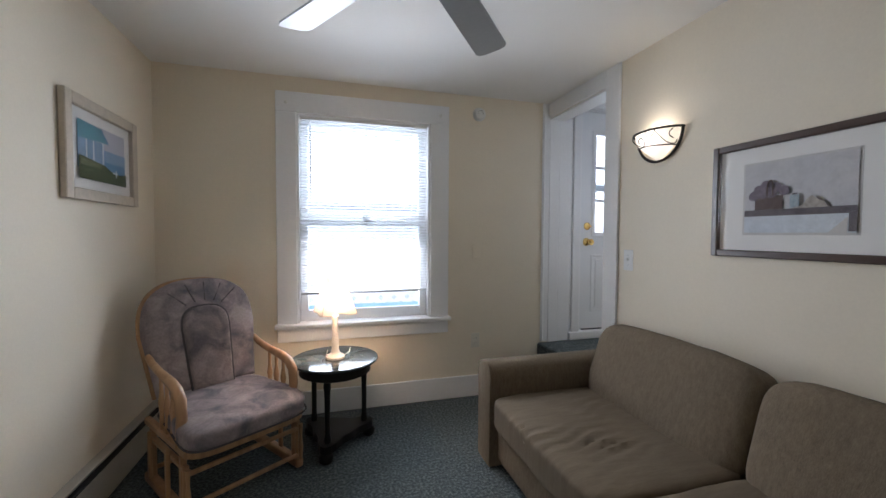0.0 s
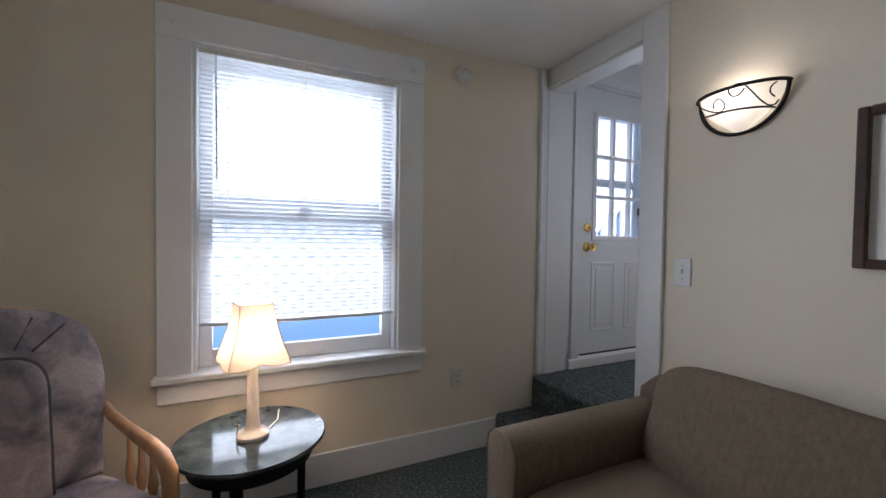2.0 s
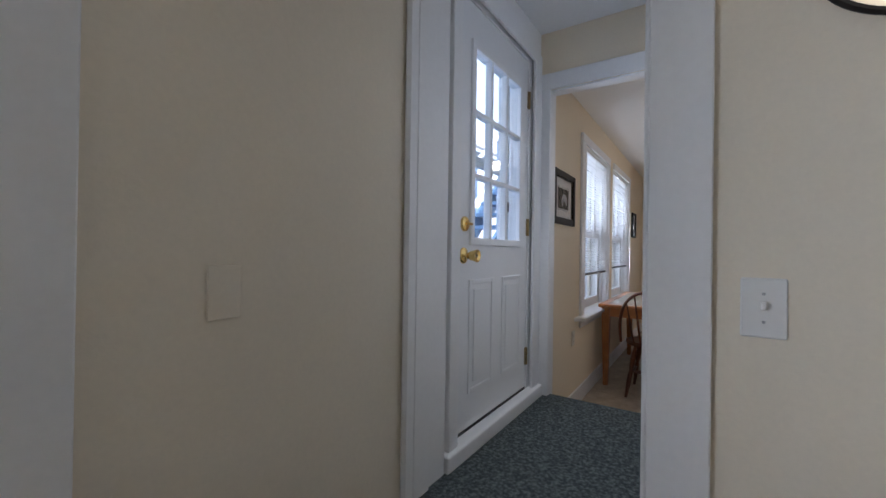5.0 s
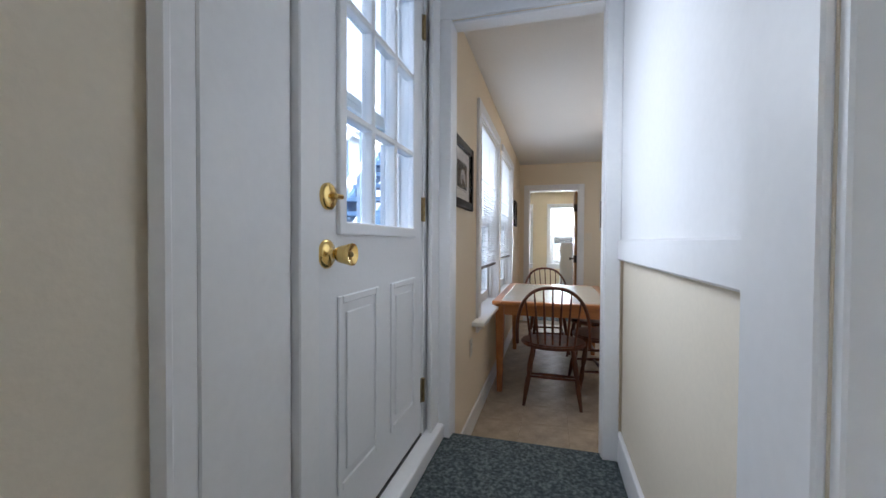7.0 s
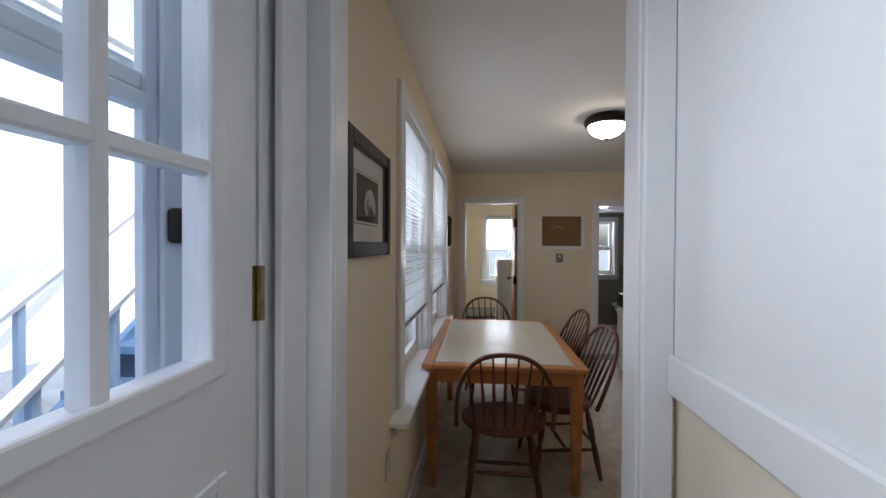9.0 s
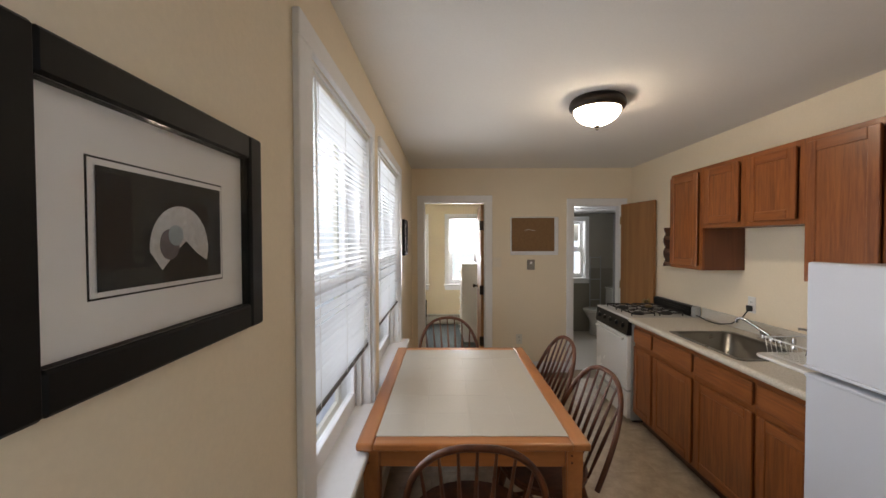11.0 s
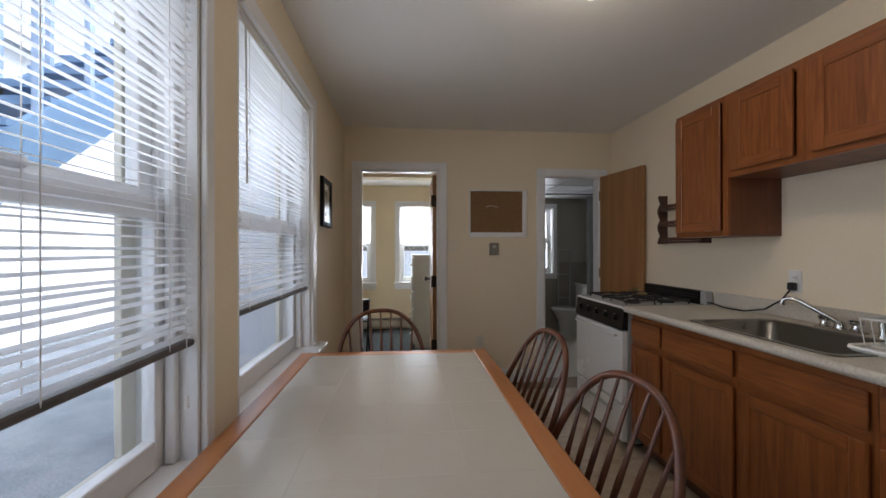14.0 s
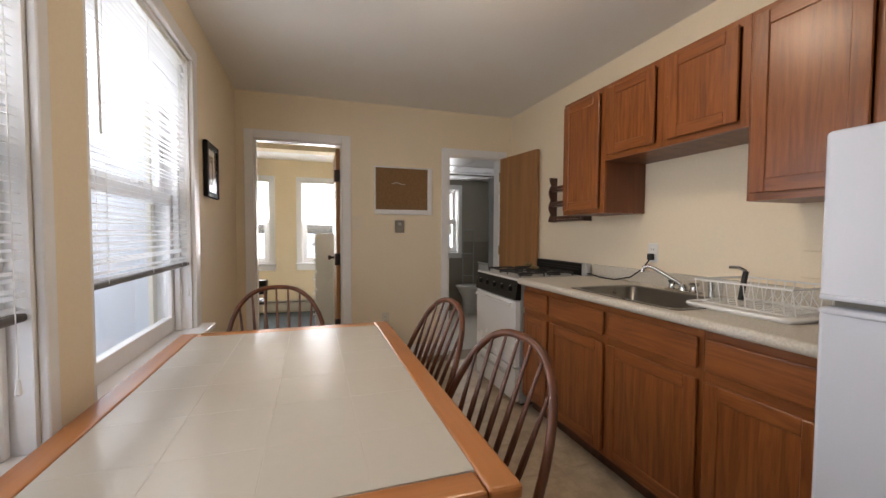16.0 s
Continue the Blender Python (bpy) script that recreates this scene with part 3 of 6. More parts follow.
# kitchen doorways
for tag, y0, y1, top in (("bedroom", 2.183, 2.918, 2.075), ("bathroom", 0.60, 1.158, 2.035)):
    trim("trim_%s_door_a" % tag, KE - 0.018, KE, y1, y1 + 0.075, KF, top + 0.075)
    trim("trim_%s_door_b" % tag, KE - 0.018, KE, y0 - 0.075, y0, KF, top + 0.075)
    trim("trim_%s_door_head" % tag, KE - 0.018, KE, y0, y1, top, top + 0.075)
    trim("trim_%s_jamb_a" % tag, KE, KE + 0.102, y1 - 0.014, y1, KF, top)
    trim("trim_%s_jamb_b" % tag, KE, KE + 0.102, y0, y0 + 0.014, KF, top)
    trim("trim_%s_jamb_head" % tag, KE, KE + 0.102, y0 + 0.014, y1 - 0.014, top - 0.014, top)


# ---- windows ----
def sash_window(name, face, x0, x1, z0, z1, meet, inward, label, casing=(0.13, 0.13, 0.14), stool=0.06, apron=0.10, along="x", deep=0.06, horns=(0.015, 0.015), storm=False):
    """A double-hung window in the hole x0..x1, z0..z1 of a wall whose inner face is at face; inward is -1 when the room lies towards lower values."""
    w = thing(name, ((x0 + x1) / 2, face, z0) if along == "x" else (face, (x0 + x1) / 2, z0), label, "window", kind="structure")

    def bx(a0, a1, d0, d1, low, high, bevel=0.003):
        p, q = sorted((face + inward * d0, face + inward * d1))
        return box(a0, a1, p, q, low, high, bevel=bevel) if along == "x" else box(p, q, a0, a1, low, high, bevel=bevel)

    left, right, head = casing
    if left:
        part("casing", bx(x0 - left, x0, 0.0, 0.02, z0, z1), WHITE, w)
    if right:
        part("casing", bx(x1, x1 + right, 0.0, 0.02, z0, z1), WHITE, w)
    part("head_casing", bx(x0 - left, x1 + right, 0.0, 0.022, z1, z1 + head), WHITE, w)
    part("window_sill", bx(x0 - left - horns[0], x1 + right + horns[1], -0.10, stool, z0 - 0.03, z0, 0.006), WHITE, w)
    part("apron", bx(x0 - left, x1 + right, 0.0, 0.018, z0 - 0.03 - apron, z0 - 0.03), WHITE, w)
    jamb = bx(x0, x0 + 0.015, -0.16, 0.0, z0, z1, 0)
    for b in ((x1 - 0.015, x1, z0, z1), (x0 + 0.015, x1 - 0.015, z1 - 0.015, z1)):
        other = bx(b[0], b[1], -0.16, 0.0, b[2], b[3], 0)
        me = bpy.data.meshes.new("t")
        other.to_mesh(me)
        other.free()
        jamb.from_mesh(me)
        bpy.data.meshes.remove(me)
    part("window_frame", jamb, WHITE, w)
    a, b = x0 + 0.016, x1 - 0.016
    for nm, low, high, depth in (("lower_sash", z0 + 0.001, meet + 0.02, -deep), ("upper_sash", meet - 0.02, z1 - 0.016, -deep - 0.04)):
        s = bmesh.new()
        bar = 0.055
        for c in ((a, a + bar, low, high), (b - bar, b, low, high), (a + bar, b - bar, low, low + (0.078 if nm == "lower_sash" else 0.070)), (a + bar, b - bar, high - (0.055 if nm == "lower_sash" else 0.045), high)):
            o = bx(c[0], c[1], depth, depth - 0.035, c[2], c[3], 0.003)
            me = bpy.data.meshes.new("t")
            o.to_mesh(me)
            o.free()
            s.from_mesh(me)
            bpy.data.meshes.remove(me)
        so = part(nm, s, WHITE, w)
        g = part("pane", bx(a + bar - 0.004, b - bar + 0.004, depth - 0.015, depth - 0.019, low + 0.03, high - 0.03, 0), PANE, so)
        g.visible_shadow = False
    lock = bx((x0 + x1) / 2 - 0.03, (x0 + x1) / 2 + 0.03, -deep + 0.002, -deep + 0.03, meet + 0.02, meet + 0.04, 0.004)
    part("sash_lock", lock, WHITE, w)
    if storm:
        for c in ((x0 + 0.015, x0 + 0.07, z0, z1 - 0.015), (x1 - 0.07, x1 - 0.015, z0, z1 - 0.015), (x0 + 0.07, x1 - 0.07, z0, z0 + 0.04), (x0 + 0.07, x1 - 0.07, meet - 0.015, meet + 0.015)):
            part("storm_frame", bx(c[0], c[1], -0.157, -0.177, c[2], c[3], 0.002), IVORY, w, "cream storm window frame")
        for x in (x0 + 0.0155, x1 - 0.0405):
            part("sash_stop", bx(x, x + 0.025, -0.045, -deep + 0.002, z0, z1 - 0.016, 0.004), WHITE, w)
    return w


sash_window("window_1", NORTH, -0.365, 0.605, 0.665, 2.15, 1.40, -1, "white painted double-hung sash window with a wide casing", (0.135, 0.145, 0.14))
sash_window("window_2", KN, 3.95, 4.905, 0.755, 2.175, 1.445, -1, "white double-hung kitchen window beside the table", (0.105, 0.045, 0.07), 0.082, 0.07, deep=0.075, horns=(0.13, 0.06), storm=True)
sash_window("window_3", KN, 5.15, 6.165, 0.755, 2.175, 1.445, -1, "white double-hung kitchen window with its blind half down", (0.0, 0.09, 0.07), 0.082, 0.07, deep=0.075, horns=(0.125, 0.04), storm=True)
sash_window("window_4", BE, 2.06, 2.60, 0.80, 2.02, 1.42, -1, "white double-hung bedroom window", (0.08, 0.08, 0.09), 0.05, 0.08, "y")
sash_window("window_5", BE, 3.06, 3.60, 0.80, 2.02, 1.42, -1, "white double-hung bedroom window", (0.08, 0.08, 0.09), 0.05, 0.08, "y")
sash_window("window_6", 9.6, 0.27, 0.72, 0.97, 1.95, 1.45, -1, "white bathroom sash window", (0.06, 0.06, 0.07), 0.04, 0.06, "y")


def blind(face, x0, x1, top, bottom, label, tilt=18.0, rail=WHITE, pitch=0.0215):
    """A horizontal slat blind, hung at y = face."""
    b = thing("window_blind", ((x0 + x1) / 2, face, bottom), label, "window blind", "slat blinds")
    part("head_rail", box(x0, x1, face - 0.014, face + 0.014, top - 0.03, top, bevel=0.003), PLASTIC, b)
    part("bottom_rail", box(x0, x1, face - 0.014, face + 0.012, bottom, bottom + 0.018, bevel=0.004), rail, b)
    bm = bmesh.new()
    rows = []
    for u, h in ((-0.0125, 0.0), (-0.005, 0.0022), (0.005, 0.0022), (0.0125, 0.0)):
        rows.append([bm.verts.new((x, u, h)) for x in (x0 + 0.004, (x0 + x1) / 2, x1 - 0.004)])
    for r, s in zip(rows, rows[1:]):
        for k in range(2):
            bm.faces.new((r[k], r[k + 1], s[k + 1], s[k]))
    me = mesh_of("slat", bm, SLAT, True)
    z = bottom + 0.03
    while z < top - 0.035:
        s = new("slat", me)
        s.parent = b
        s.matrix_parent_inverse = ROOT[b.name].inverted()
        s.matrix_basis = pose(0, face, z, tilt + random.uniform(-0.8, 0.8), random.uniform(-0.06, 0.06), 0)
        z += pitch
    for x in (x0 + 0.12, (x0 + x1) / 2, x1 - 0.12):
        for d in (-0.014, 0.014):
            part("ladder_cord", tube([(x, face + d, bottom + 0.01), (x, face + d, top - 0.02)], 0.0012, 4), PLASTIC, b)
    part("tilt_wand", tube([(x0 + 0.07, face - 0.02, top - 0.03), (x0 + 0.075, face - 0.022, top - 0.6)], 0.004, 6), PLASTIC, b)
    cx = x1 - 0.06
    part("pull_cord", tube([(cx, face - 0.02, top - 0.02), (cx, face - 0.022, bottom - 0.12)], 0.0014, 4), PLASTIC, b)
    part("cord_tassel", lathe([(0.002, 0), (0.007, 0.004), (0.004, 0.035)], (cx, face - 0.022, bottom - 0.155), 8), PLASTIC, b)
    return b


blind(NORTH + 0.022, -0.345, 0.585, 2.145, 0.865, "white slat blind lowered over the living room window", -16.0)
blind(KN + 0.022, 3.965, 4.898, 2.17, 1.068, "white slat blind lowered over the table window", 12.0, DARKRAIL)
blind(KN + 0.022, 5.157, 6.150, 2.17, 1.095, "white slat blind lowered over the far kitchen window", 12.0, DARKRAIL)


# ---- back door ----
def back_door():
    x0, x1, z0, z1, y = 1.985, 2.780, 0.47, 2.39, 3.09
    d = thing("door_1", ((x0 + x1) / 2, y, z0), "closed white steel back door with nine glass lites", "door", kind="structure")
    gx0, gx1, gz0, gz1 = 2.125, 2.655, 1.32, 2.20
    bm = bmesh.new()
    for c in ((x0, gx0, z0, z1), (gx1, x1, z0, z1), (gx0, gx1, z0, gz0), (gx0, gx1, gz1, z1)):
        add_box(bm, c[0], c[1], y, y + 0.044, c[2], c[3])
    part("slab", bm, DOORWHITE, d)
    bm = bmesh.new()
    f = 0.028
    for c in ((gx0 - f, gx0 + 0.008, gz0 - f, gz1 + f), (gx1 - 0.008, gx1 + f, gz0 - f, gz1 + f), (gx0, gx1, gz0 - f, gz0 + 0.008), (gx0, gx1, gz1 - 0.008, gz1 + f)):
        add_box(bm, c[0], c[1], y - 0.012, y + 0.002, c[2], c[3], 0.005, 2)
    part("lite_frame", bm, DOORWHITE, d)
    w, h = (gx1 - gx0) / 3, (gz1 - gz0) / 3
    for i in (1, 2):
        part("muntin", box(gx0 + w * i - 0.011, gx0 + w * i + 0.011, y - 0.008, y + 0.03, gz0, gz1, bevel=0.004), DOORWHITE, d)
        part("muntin", box(gx0, gx1, y - 0.007, y + 0.029, gz0 + h * i - 0.011, gz0 + h * i + 0.011, bevel=0.004), DOORWHITE, d)
    for i in range(3):
        for j in range(3):
            g = part("pane", box(gx0 + w * i + 0.01, gx0 + w * (i + 1) - 0.01, y + 0.01, y + 0.014, gz0 + h * j + 0.01, gz0 + h * (j + 1) - 0.01), PANE, d)
            g.visible_shadow = False
    for px0, px1, pz0, pz1 in ((2.10, 2.345, 0.62, 1.135), (2.445, 2.69, 0.62, 1.135)):
        bm = bmesh.new()
        for c in ((px0, px0 + 0.022, pz0, pz1), (px1 - 0.022, px1, pz0, pz1), (px0 + 0.022, px1 - 0.022, pz0, pz0 + 0.022), (px0 + 0.022, px1 - 0.022, pz1 - 0.022, pz1)):
            add_box(bm, c[0], c[1], y - 0.006, y + 0.001, c[2], c[3], 0.003)
        add_box(bm, px0 + 0.045, px1 - 0.045, y - 0.005, y + 0.001, pz0 + 0.045, pz1 - 0.045, 0.004)
        part("panel_moulding", bm, DOORWHITE, d)
    k = part("door_knob", lathe([(0.036, 0.0), (0.035, -0.005), (0.028, -0.010), (0.016, -0.013), (0.0125, -0.018), (0.0125, -0.028), (0.019, -0.034), (0.0215, -0.044), (0.0245, -0.058), (0.0275, -0.068), (0.0265, -0.072), (0.021, -0.0715), (0.013, -0.066), (0.008, -0.066)], (2.052, y, 1.245), 20, 1.0, "y"), BRASS, d, "polished brass knob", True)
    part("keyhole", lathe([(0.007, 0), (0.006, -0.005)], (2.052, y - 0.0655, 1.245), 10, 1.0, "y"), OLDBRASS, k)
    b = part("deadbolt", lathe([(0.033, 0.0), (0.033, -0.008), (0.027, -0.013), (0.010, -0.014)], (2.055, y, 1.385), 20, 1.0, "y"), BRASS, d, "polished brass deadbolt", True)
    part("thumb_turn", box(2.049, 2.083, y - 0.032, y - 0.013, 1.379, 1.391, bevel=0.004, seg=2), BRASS, b)
    for z in (0.65, 1.41, 2.165):
        hb = part("hinge", tube([(x1 + 0.004, y - 0.006, z - 0.05), (x1 + 0.004, y - 0.006, z + 0.05)], 0.008, 8), OLDBRASS, d, "aged brass hinge")
        part("hinge_leaf", box(x1 - 0.012, x1 + 0.016, y - 0.0025, y, z - 0.05, z + 0.05), OLDBRASS, hb)
    part("door_sweep", box(2.02, x1 - 0.005, y - 0.004, y + 0.03, z0 - 0.014, z0 - 0.002), RUBBER, d, "black rubber sweep")
    return d


back_door()
trim("trim_door_jamb_a", 1.94, 1.982, 3.072, 3.20, 0.42, 2.44)
trim("trim_door_jamb_b", 2.787, 2.84, 3.085, 3.20, 0.42, 2.44)
trim("trim_door_jamb_head", 1.982, 2.787, 3.085, 3.20, 2.395, 2.44)
trim("trim_door_casing_a", 1.886, 1.955, 3.046, 3.0715, VF, 2.47)
trim("trim_door_casing_b", 2.806, 2.912, 3.052, 3.0695, VF, 2.47)
trim("trim_door_casing_head", 1.955, 2.806, 3.052, 3.0695, 2.405, 2.47)
structure("trim_door_threshold", box(1.852, 2.912, 3.025, 3.20, VF, 0.458, bevel=0.008, seg=2), WHITE, "white painted raised threshold", "threshold")


# ---- living room ----
def sofa():
    x0, x1, y0, y1 = 0.69, 1.62, 0.03, 2.225
    s = thing("sofa", ((x0 + x1) / 2, (y0 + y1) / 2, 0), "taupe brown cloth two-cushion sofa against the wall", "sofa")
    part("base", cushion((0.86, y1 - y0 - 0.06, 0.27), (1.17, (y0 + y1) / 2, 0.175), 16, 9), SOFA, s, smooth=True)
    for ya, yb in ((y1 - 0.19, y1), (y0, y0 + 0.19)):
        bm = bmesh.new()
        prof = [(-0.085, 0.02), (-0.088, 0.40), (-0.095, 0.50), (-0.085, 0.555), (-0.05, 0.582), (0.0, 0.588), (0.05, 0.582), (0.085, 0.555), (0.095, 0.50), (0.088, 0.40), (0.085, 0.02)]
        rings = []
        for x, k in ((0.695, 0.82), (0.70, 0.93), (0.72, 1.0), (1.0, 1.0), (1.3, 1.0), (1.5, 0.99)):
            rings.append([bm.verts.new((x, (ya + yb) / 2 + p * k, 0.02 + (z - 0.02) * (0.985 + 0.015 * k) - 0.02 * (1 - k) * (z > 0.45))) for p, z in prof])
        for r, q in zip(rings, rings[1:]):
            for k in range(len(prof) - 1):
                bm.faces.new((r[k], r[k + 1], q[k + 1], q[k]))
        bm.faces.new(rings[0])
        bm.faces.new(rings[-1][::-1])
        a = part("arm", bm, SOFA, s, smooth=True)
        edge = [((0.70), (ya + yb) / 2 + p * 0.94, z) for p, z in prof]
        part("piping", tube(edge, 0.005, 6), SOFA, a, smooth=True)
    for ya, yb in ((1.125, 2.03), (0.225, 1.12)):
        c = (ya + yb) / 2
        bm = cushion((0.70, yb - ya, 0.17), (1.03, c, 0.35), 9, 44, 0.006)
        for v in bm.verts:
            if v.co.z > 0.38:
                v.co.z += 0.0095 * math.sin(v.co.y * 95 - v.co.x * 30 + 5 * noise.noise(v.co * 5)) * max(0.0, 0.35 + noise.noise(v.co * 4 + Vector((3, 1, 0))) * 1.6) * math.exp(-((v.co.y - c) / 0.32) ** 2)
        part("seat_cushion", bm, SOFASEAT, s, smooth=True)
        tilt = pose(0, 0, 0, 0, 18, 0)
        bm = cushion((0.24, yb - ya + 0.01, 0.48), (1.42, c, 0.565), 5, 13, 0.010, tilt)
        part("back_cushion", bm, SOFA, s, smooth=True)
    part("back", cushion((0.14, y1 - y0 - 0.06, 0.66), (1.55, (y0 + y1) / 2, 0.38), 10, 7), SOFA, s, smooth=True)
    for fx in (0.78, 1.52):
        for fy in (y0 + 0.1, y1 - 0.1):
            part("foot", box(fx - 0.025, fx + 0.025, fy - 0.025, fy + 0.025, 0.0, 0.05), BLACKWOOD, s)
    return s


sofa()


def glider():
    """Built at the origin, facing -y."""
    g = thing("glider_rocking_chair", (0, 0, 0), "pale wood glider rocking chair with mottled mauve velour cushions", "rocking chair")
    seat_z, w = 0.40, 0.54
    bm = cushion((w, 0.60, 0.115), (0, -0.05, seat_z), 5, 14, 0.006)
    for v in bm.verts:
        v.co.x *= 1.0 + 0.16 * min(1.0, max(0.0, (0.05 - v.co.y) / 0.35))
        v.co.z -= 0.02 * max(0.0, (-0.18 - v.co.y) / 0.17)
    seat = part("seat_cushion", bm, VELOUR, g, smooth=True)
    rim = []
    for k in range(40):
        a = 2 * math.pi * k / 40
        px, py = math.copysign(abs(math.cos(a)) ** 0.35, math.cos(a)) * w / 2, -0.05 + math.copysign(abs(math.sin(a)) ** 0.35, math.sin(a)) * 0.298
        rim.append((px * (1.0 + 0.16 * min(1.0, max(0.0, (0.05 - py) / 0.35))), py, seat_z - 0.035 - 0.02 * max(0.0, (-0.18 - py) / 0.17)))
    part("piping", tube(rim, 0.005, 6, True), SEAM, seat, smooth=True)
    lean = Matrix.Translation((0, 0.235, 0.43)) @ pose(0, 0, 0, -16, 0, 0)

    def arch(width, height, n=28, foot=0.0, top=0.5):
        pts = []
        straight = height - width * top
        for k in range(5):
            pts.append((-width / 2 * (0.86 + 0.14 * k / 4), foot + (straight - foot) * k / 4))
        for k in range(1, n):
            t = math.pi - math.pi * k / n
            pts.append((width / 2 * math.copysign(abs(math.cos(t)) ** 0.75, math.cos(t)), straight + width * top * abs(math.sin(t)) ** 0.75))
        for k in range(5):
            pts.append((width / 2 * (1.0 - 0.14 * k / 4), straight + (foot - straight) * k / 4))
        return pts

    def puffed(outer, thick, offset, lump):
        bm = bmesh.new()
        c = Vector((0, sum(p[1] for p in outer) / len(outer)))
        rings = []
        for k, y in ((1.0, 0.0), (1.0, -thick * 0.55), (0.96, -thick * 0.85), (0.88, -thick), (0.6, -thick * 1.08), (0.25, -thick * 1.1)):
            ring = []
            for x, z in outer:
                p = c + (Vector((x, z)) - c) * k
                ring.append(bm.verts.new((p.x, y + offset + lump * noise.noise((p.x * 9, p.y * 9, 2.0)), p.y)))
            rings.append(ring)
        n = len(outer)
        for r, s in zip(rings, rings[1:]):
            for i in range(n):
                bm.faces.new((r[i], r[(i + 1) % n], s[(i + 1) % n], s[i]))
        bm.faces.new(rings[0][::-1])
        bm.faces.new(rings[-1])
        bmesh.ops.transform(bm, matrix=lean, verts=bm.verts)
        return bm

    outer = arch(0.58, 0.62)
    back = part("back_cushion", puffed(outer, 0.085, 0.0, 0.008), VELOUR, g, smooth=True)
    inner = arch(0.24, 0.45, 20)
    part("centre_panel", puffed(inner, 0.035, -0.078, 0.004), VELOUR_IN, back, "raised arched centre panel", True)
    part("panel_seam", tube([lean @ Vector((x * 1.03, -0.090, z * 1.01)) for x, z in inner], 0.007, 6), SEAM, back, smooth=True)
    for a in (-0.62, -0.28, 0.05, 0.36, 0.66):
        p0 = Vector((0.155 * math.sin(a), -0.094, 0.39 + 0.09 * math.cos(a)))
        p1 = Vector((0.30 * math.sin(a), -0.086, 0.345 + 0.245 * math.cos(a)))
        part("tuft_seam", tube([lean @ p0, lean @ p1], 0.0035, 5), SEAM, back)
    part("back_frame", tube([lean @ Vector((x * 0.99, 0.030, z * 1.012)) for x, z in outer], 0.014, 8), GLIDERWOOD, g, smooth=True)
    for i in range(5):
        x = -0.2 + 0.1 * i
        part("back_slat", tube([lean @ Vector((x, 0.022, 0.0)), lean @ Vector((x, 0.022, 0.55))], 0.010, 6), GLIDERWOOD, g)
    shape = []
    for k in range(32):
        a = 2 * math.pi * k / 32
        px, py = math.copysign(abs(math.cos(a)) ** 0.4, math.cos(a)) * 0.268, -0.045 + math.copysign(abs(math.sin(a)) ** 0.4, math.sin(a)) * 0.285
        shape.append((px * (1.0 + 0.15 * min(1.0, max(0.0, (0.05 - py) / 0.35))), py))
    part("seat_frame", sheet(shape, 0.03, Matrix.Translation((0, 0, 0.305))), GLIDERWOOD, g)
    for sx in (-1, 1):
        x = sx * (w / 2 + 0.008)
        arm_pts = [(x, 0.25, 0.66), (x, 0.19, 0.635), (x, 0.07, 0.615), (x, -0.08, 0.60), (x, -0.145, 0.583), (x, -0.187, 0.545), (x, -0.197, 0.47), (x, -0.18, 0.38), (x, -0.16, 0.315)]
        part("arm", tube(arm_pts, [0.017, 0.018, 0.02, 0.024, 0.025, 0.025, 0.024, 0.022, 0.02], 10), GLIDERWOOD, g, smooth=True)
        for yy in (-0.09, -0.015, 0.06):
            part("arm_spindle", lathe([(0.008, 0.32), (0.013, 0.36), (0.009, 0.42), (0.016, 0.47), (0.009, 0.53), (0.010, 0.61)], (x, yy, 0.0), 10), GLIDERWOOD, g, smooth=True)
        part("side_rail", box(x - 0.016, x + 0.016, -0.27, 0.28, 0.30, 0.34, bevel=0.008), GLIDERWOOD, g)
        part("base_runner", box(x - 0.022, x + 0.022, -0.26, 0.28, 0.0, 0.05, bevel=0.012, seg=2), GLIDERWOOD, g)
        for yy in (-0.2, 0.2):
            part("base_post", box(x - 0.013, x + 0.013, yy - 0.017, yy + 0.017, 0.05, 0.30, bevel=0.006), GLIDERWOOD, g)
            part("swing_arm", box(x - 0.045, x - 0.028, yy * 0.6 - 0.014, yy * 0.6 + 0.014, 0.09, 0.32, bevel=0.004), GLIDERWOOD, g)
        part("base_rail", box(x - 0.014, x + 0.014, -0.24, 0.24, 0.235, 0.26, bevel=0.006), GLIDERWOOD, g)
        for k in range(3):
            part("front_spindle", lathe([(0.008, 0.05), (0.013, 0.12), (0.008, 0.18), (0.012, 0.25)], (sx * (w / 2 + 0.01), -0.26 + 0.035 * k, 0.0), 8), GLIDERWOOD, g, smooth=True)
    for yy, z in ((-0.24, 0.07), (0.24, 0.07), (-0.24, 0.22)):
        part("cross_rail", box(-w / 2, w / 2, yy - 0.008, yy + 0.008, z - 0.011, z + 0.011, bevel=0.004), GLIDERWOOD, g)
    return g


glider().matrix_basis = pose(-0.685, 2.40, 0, 0, 0, 36)


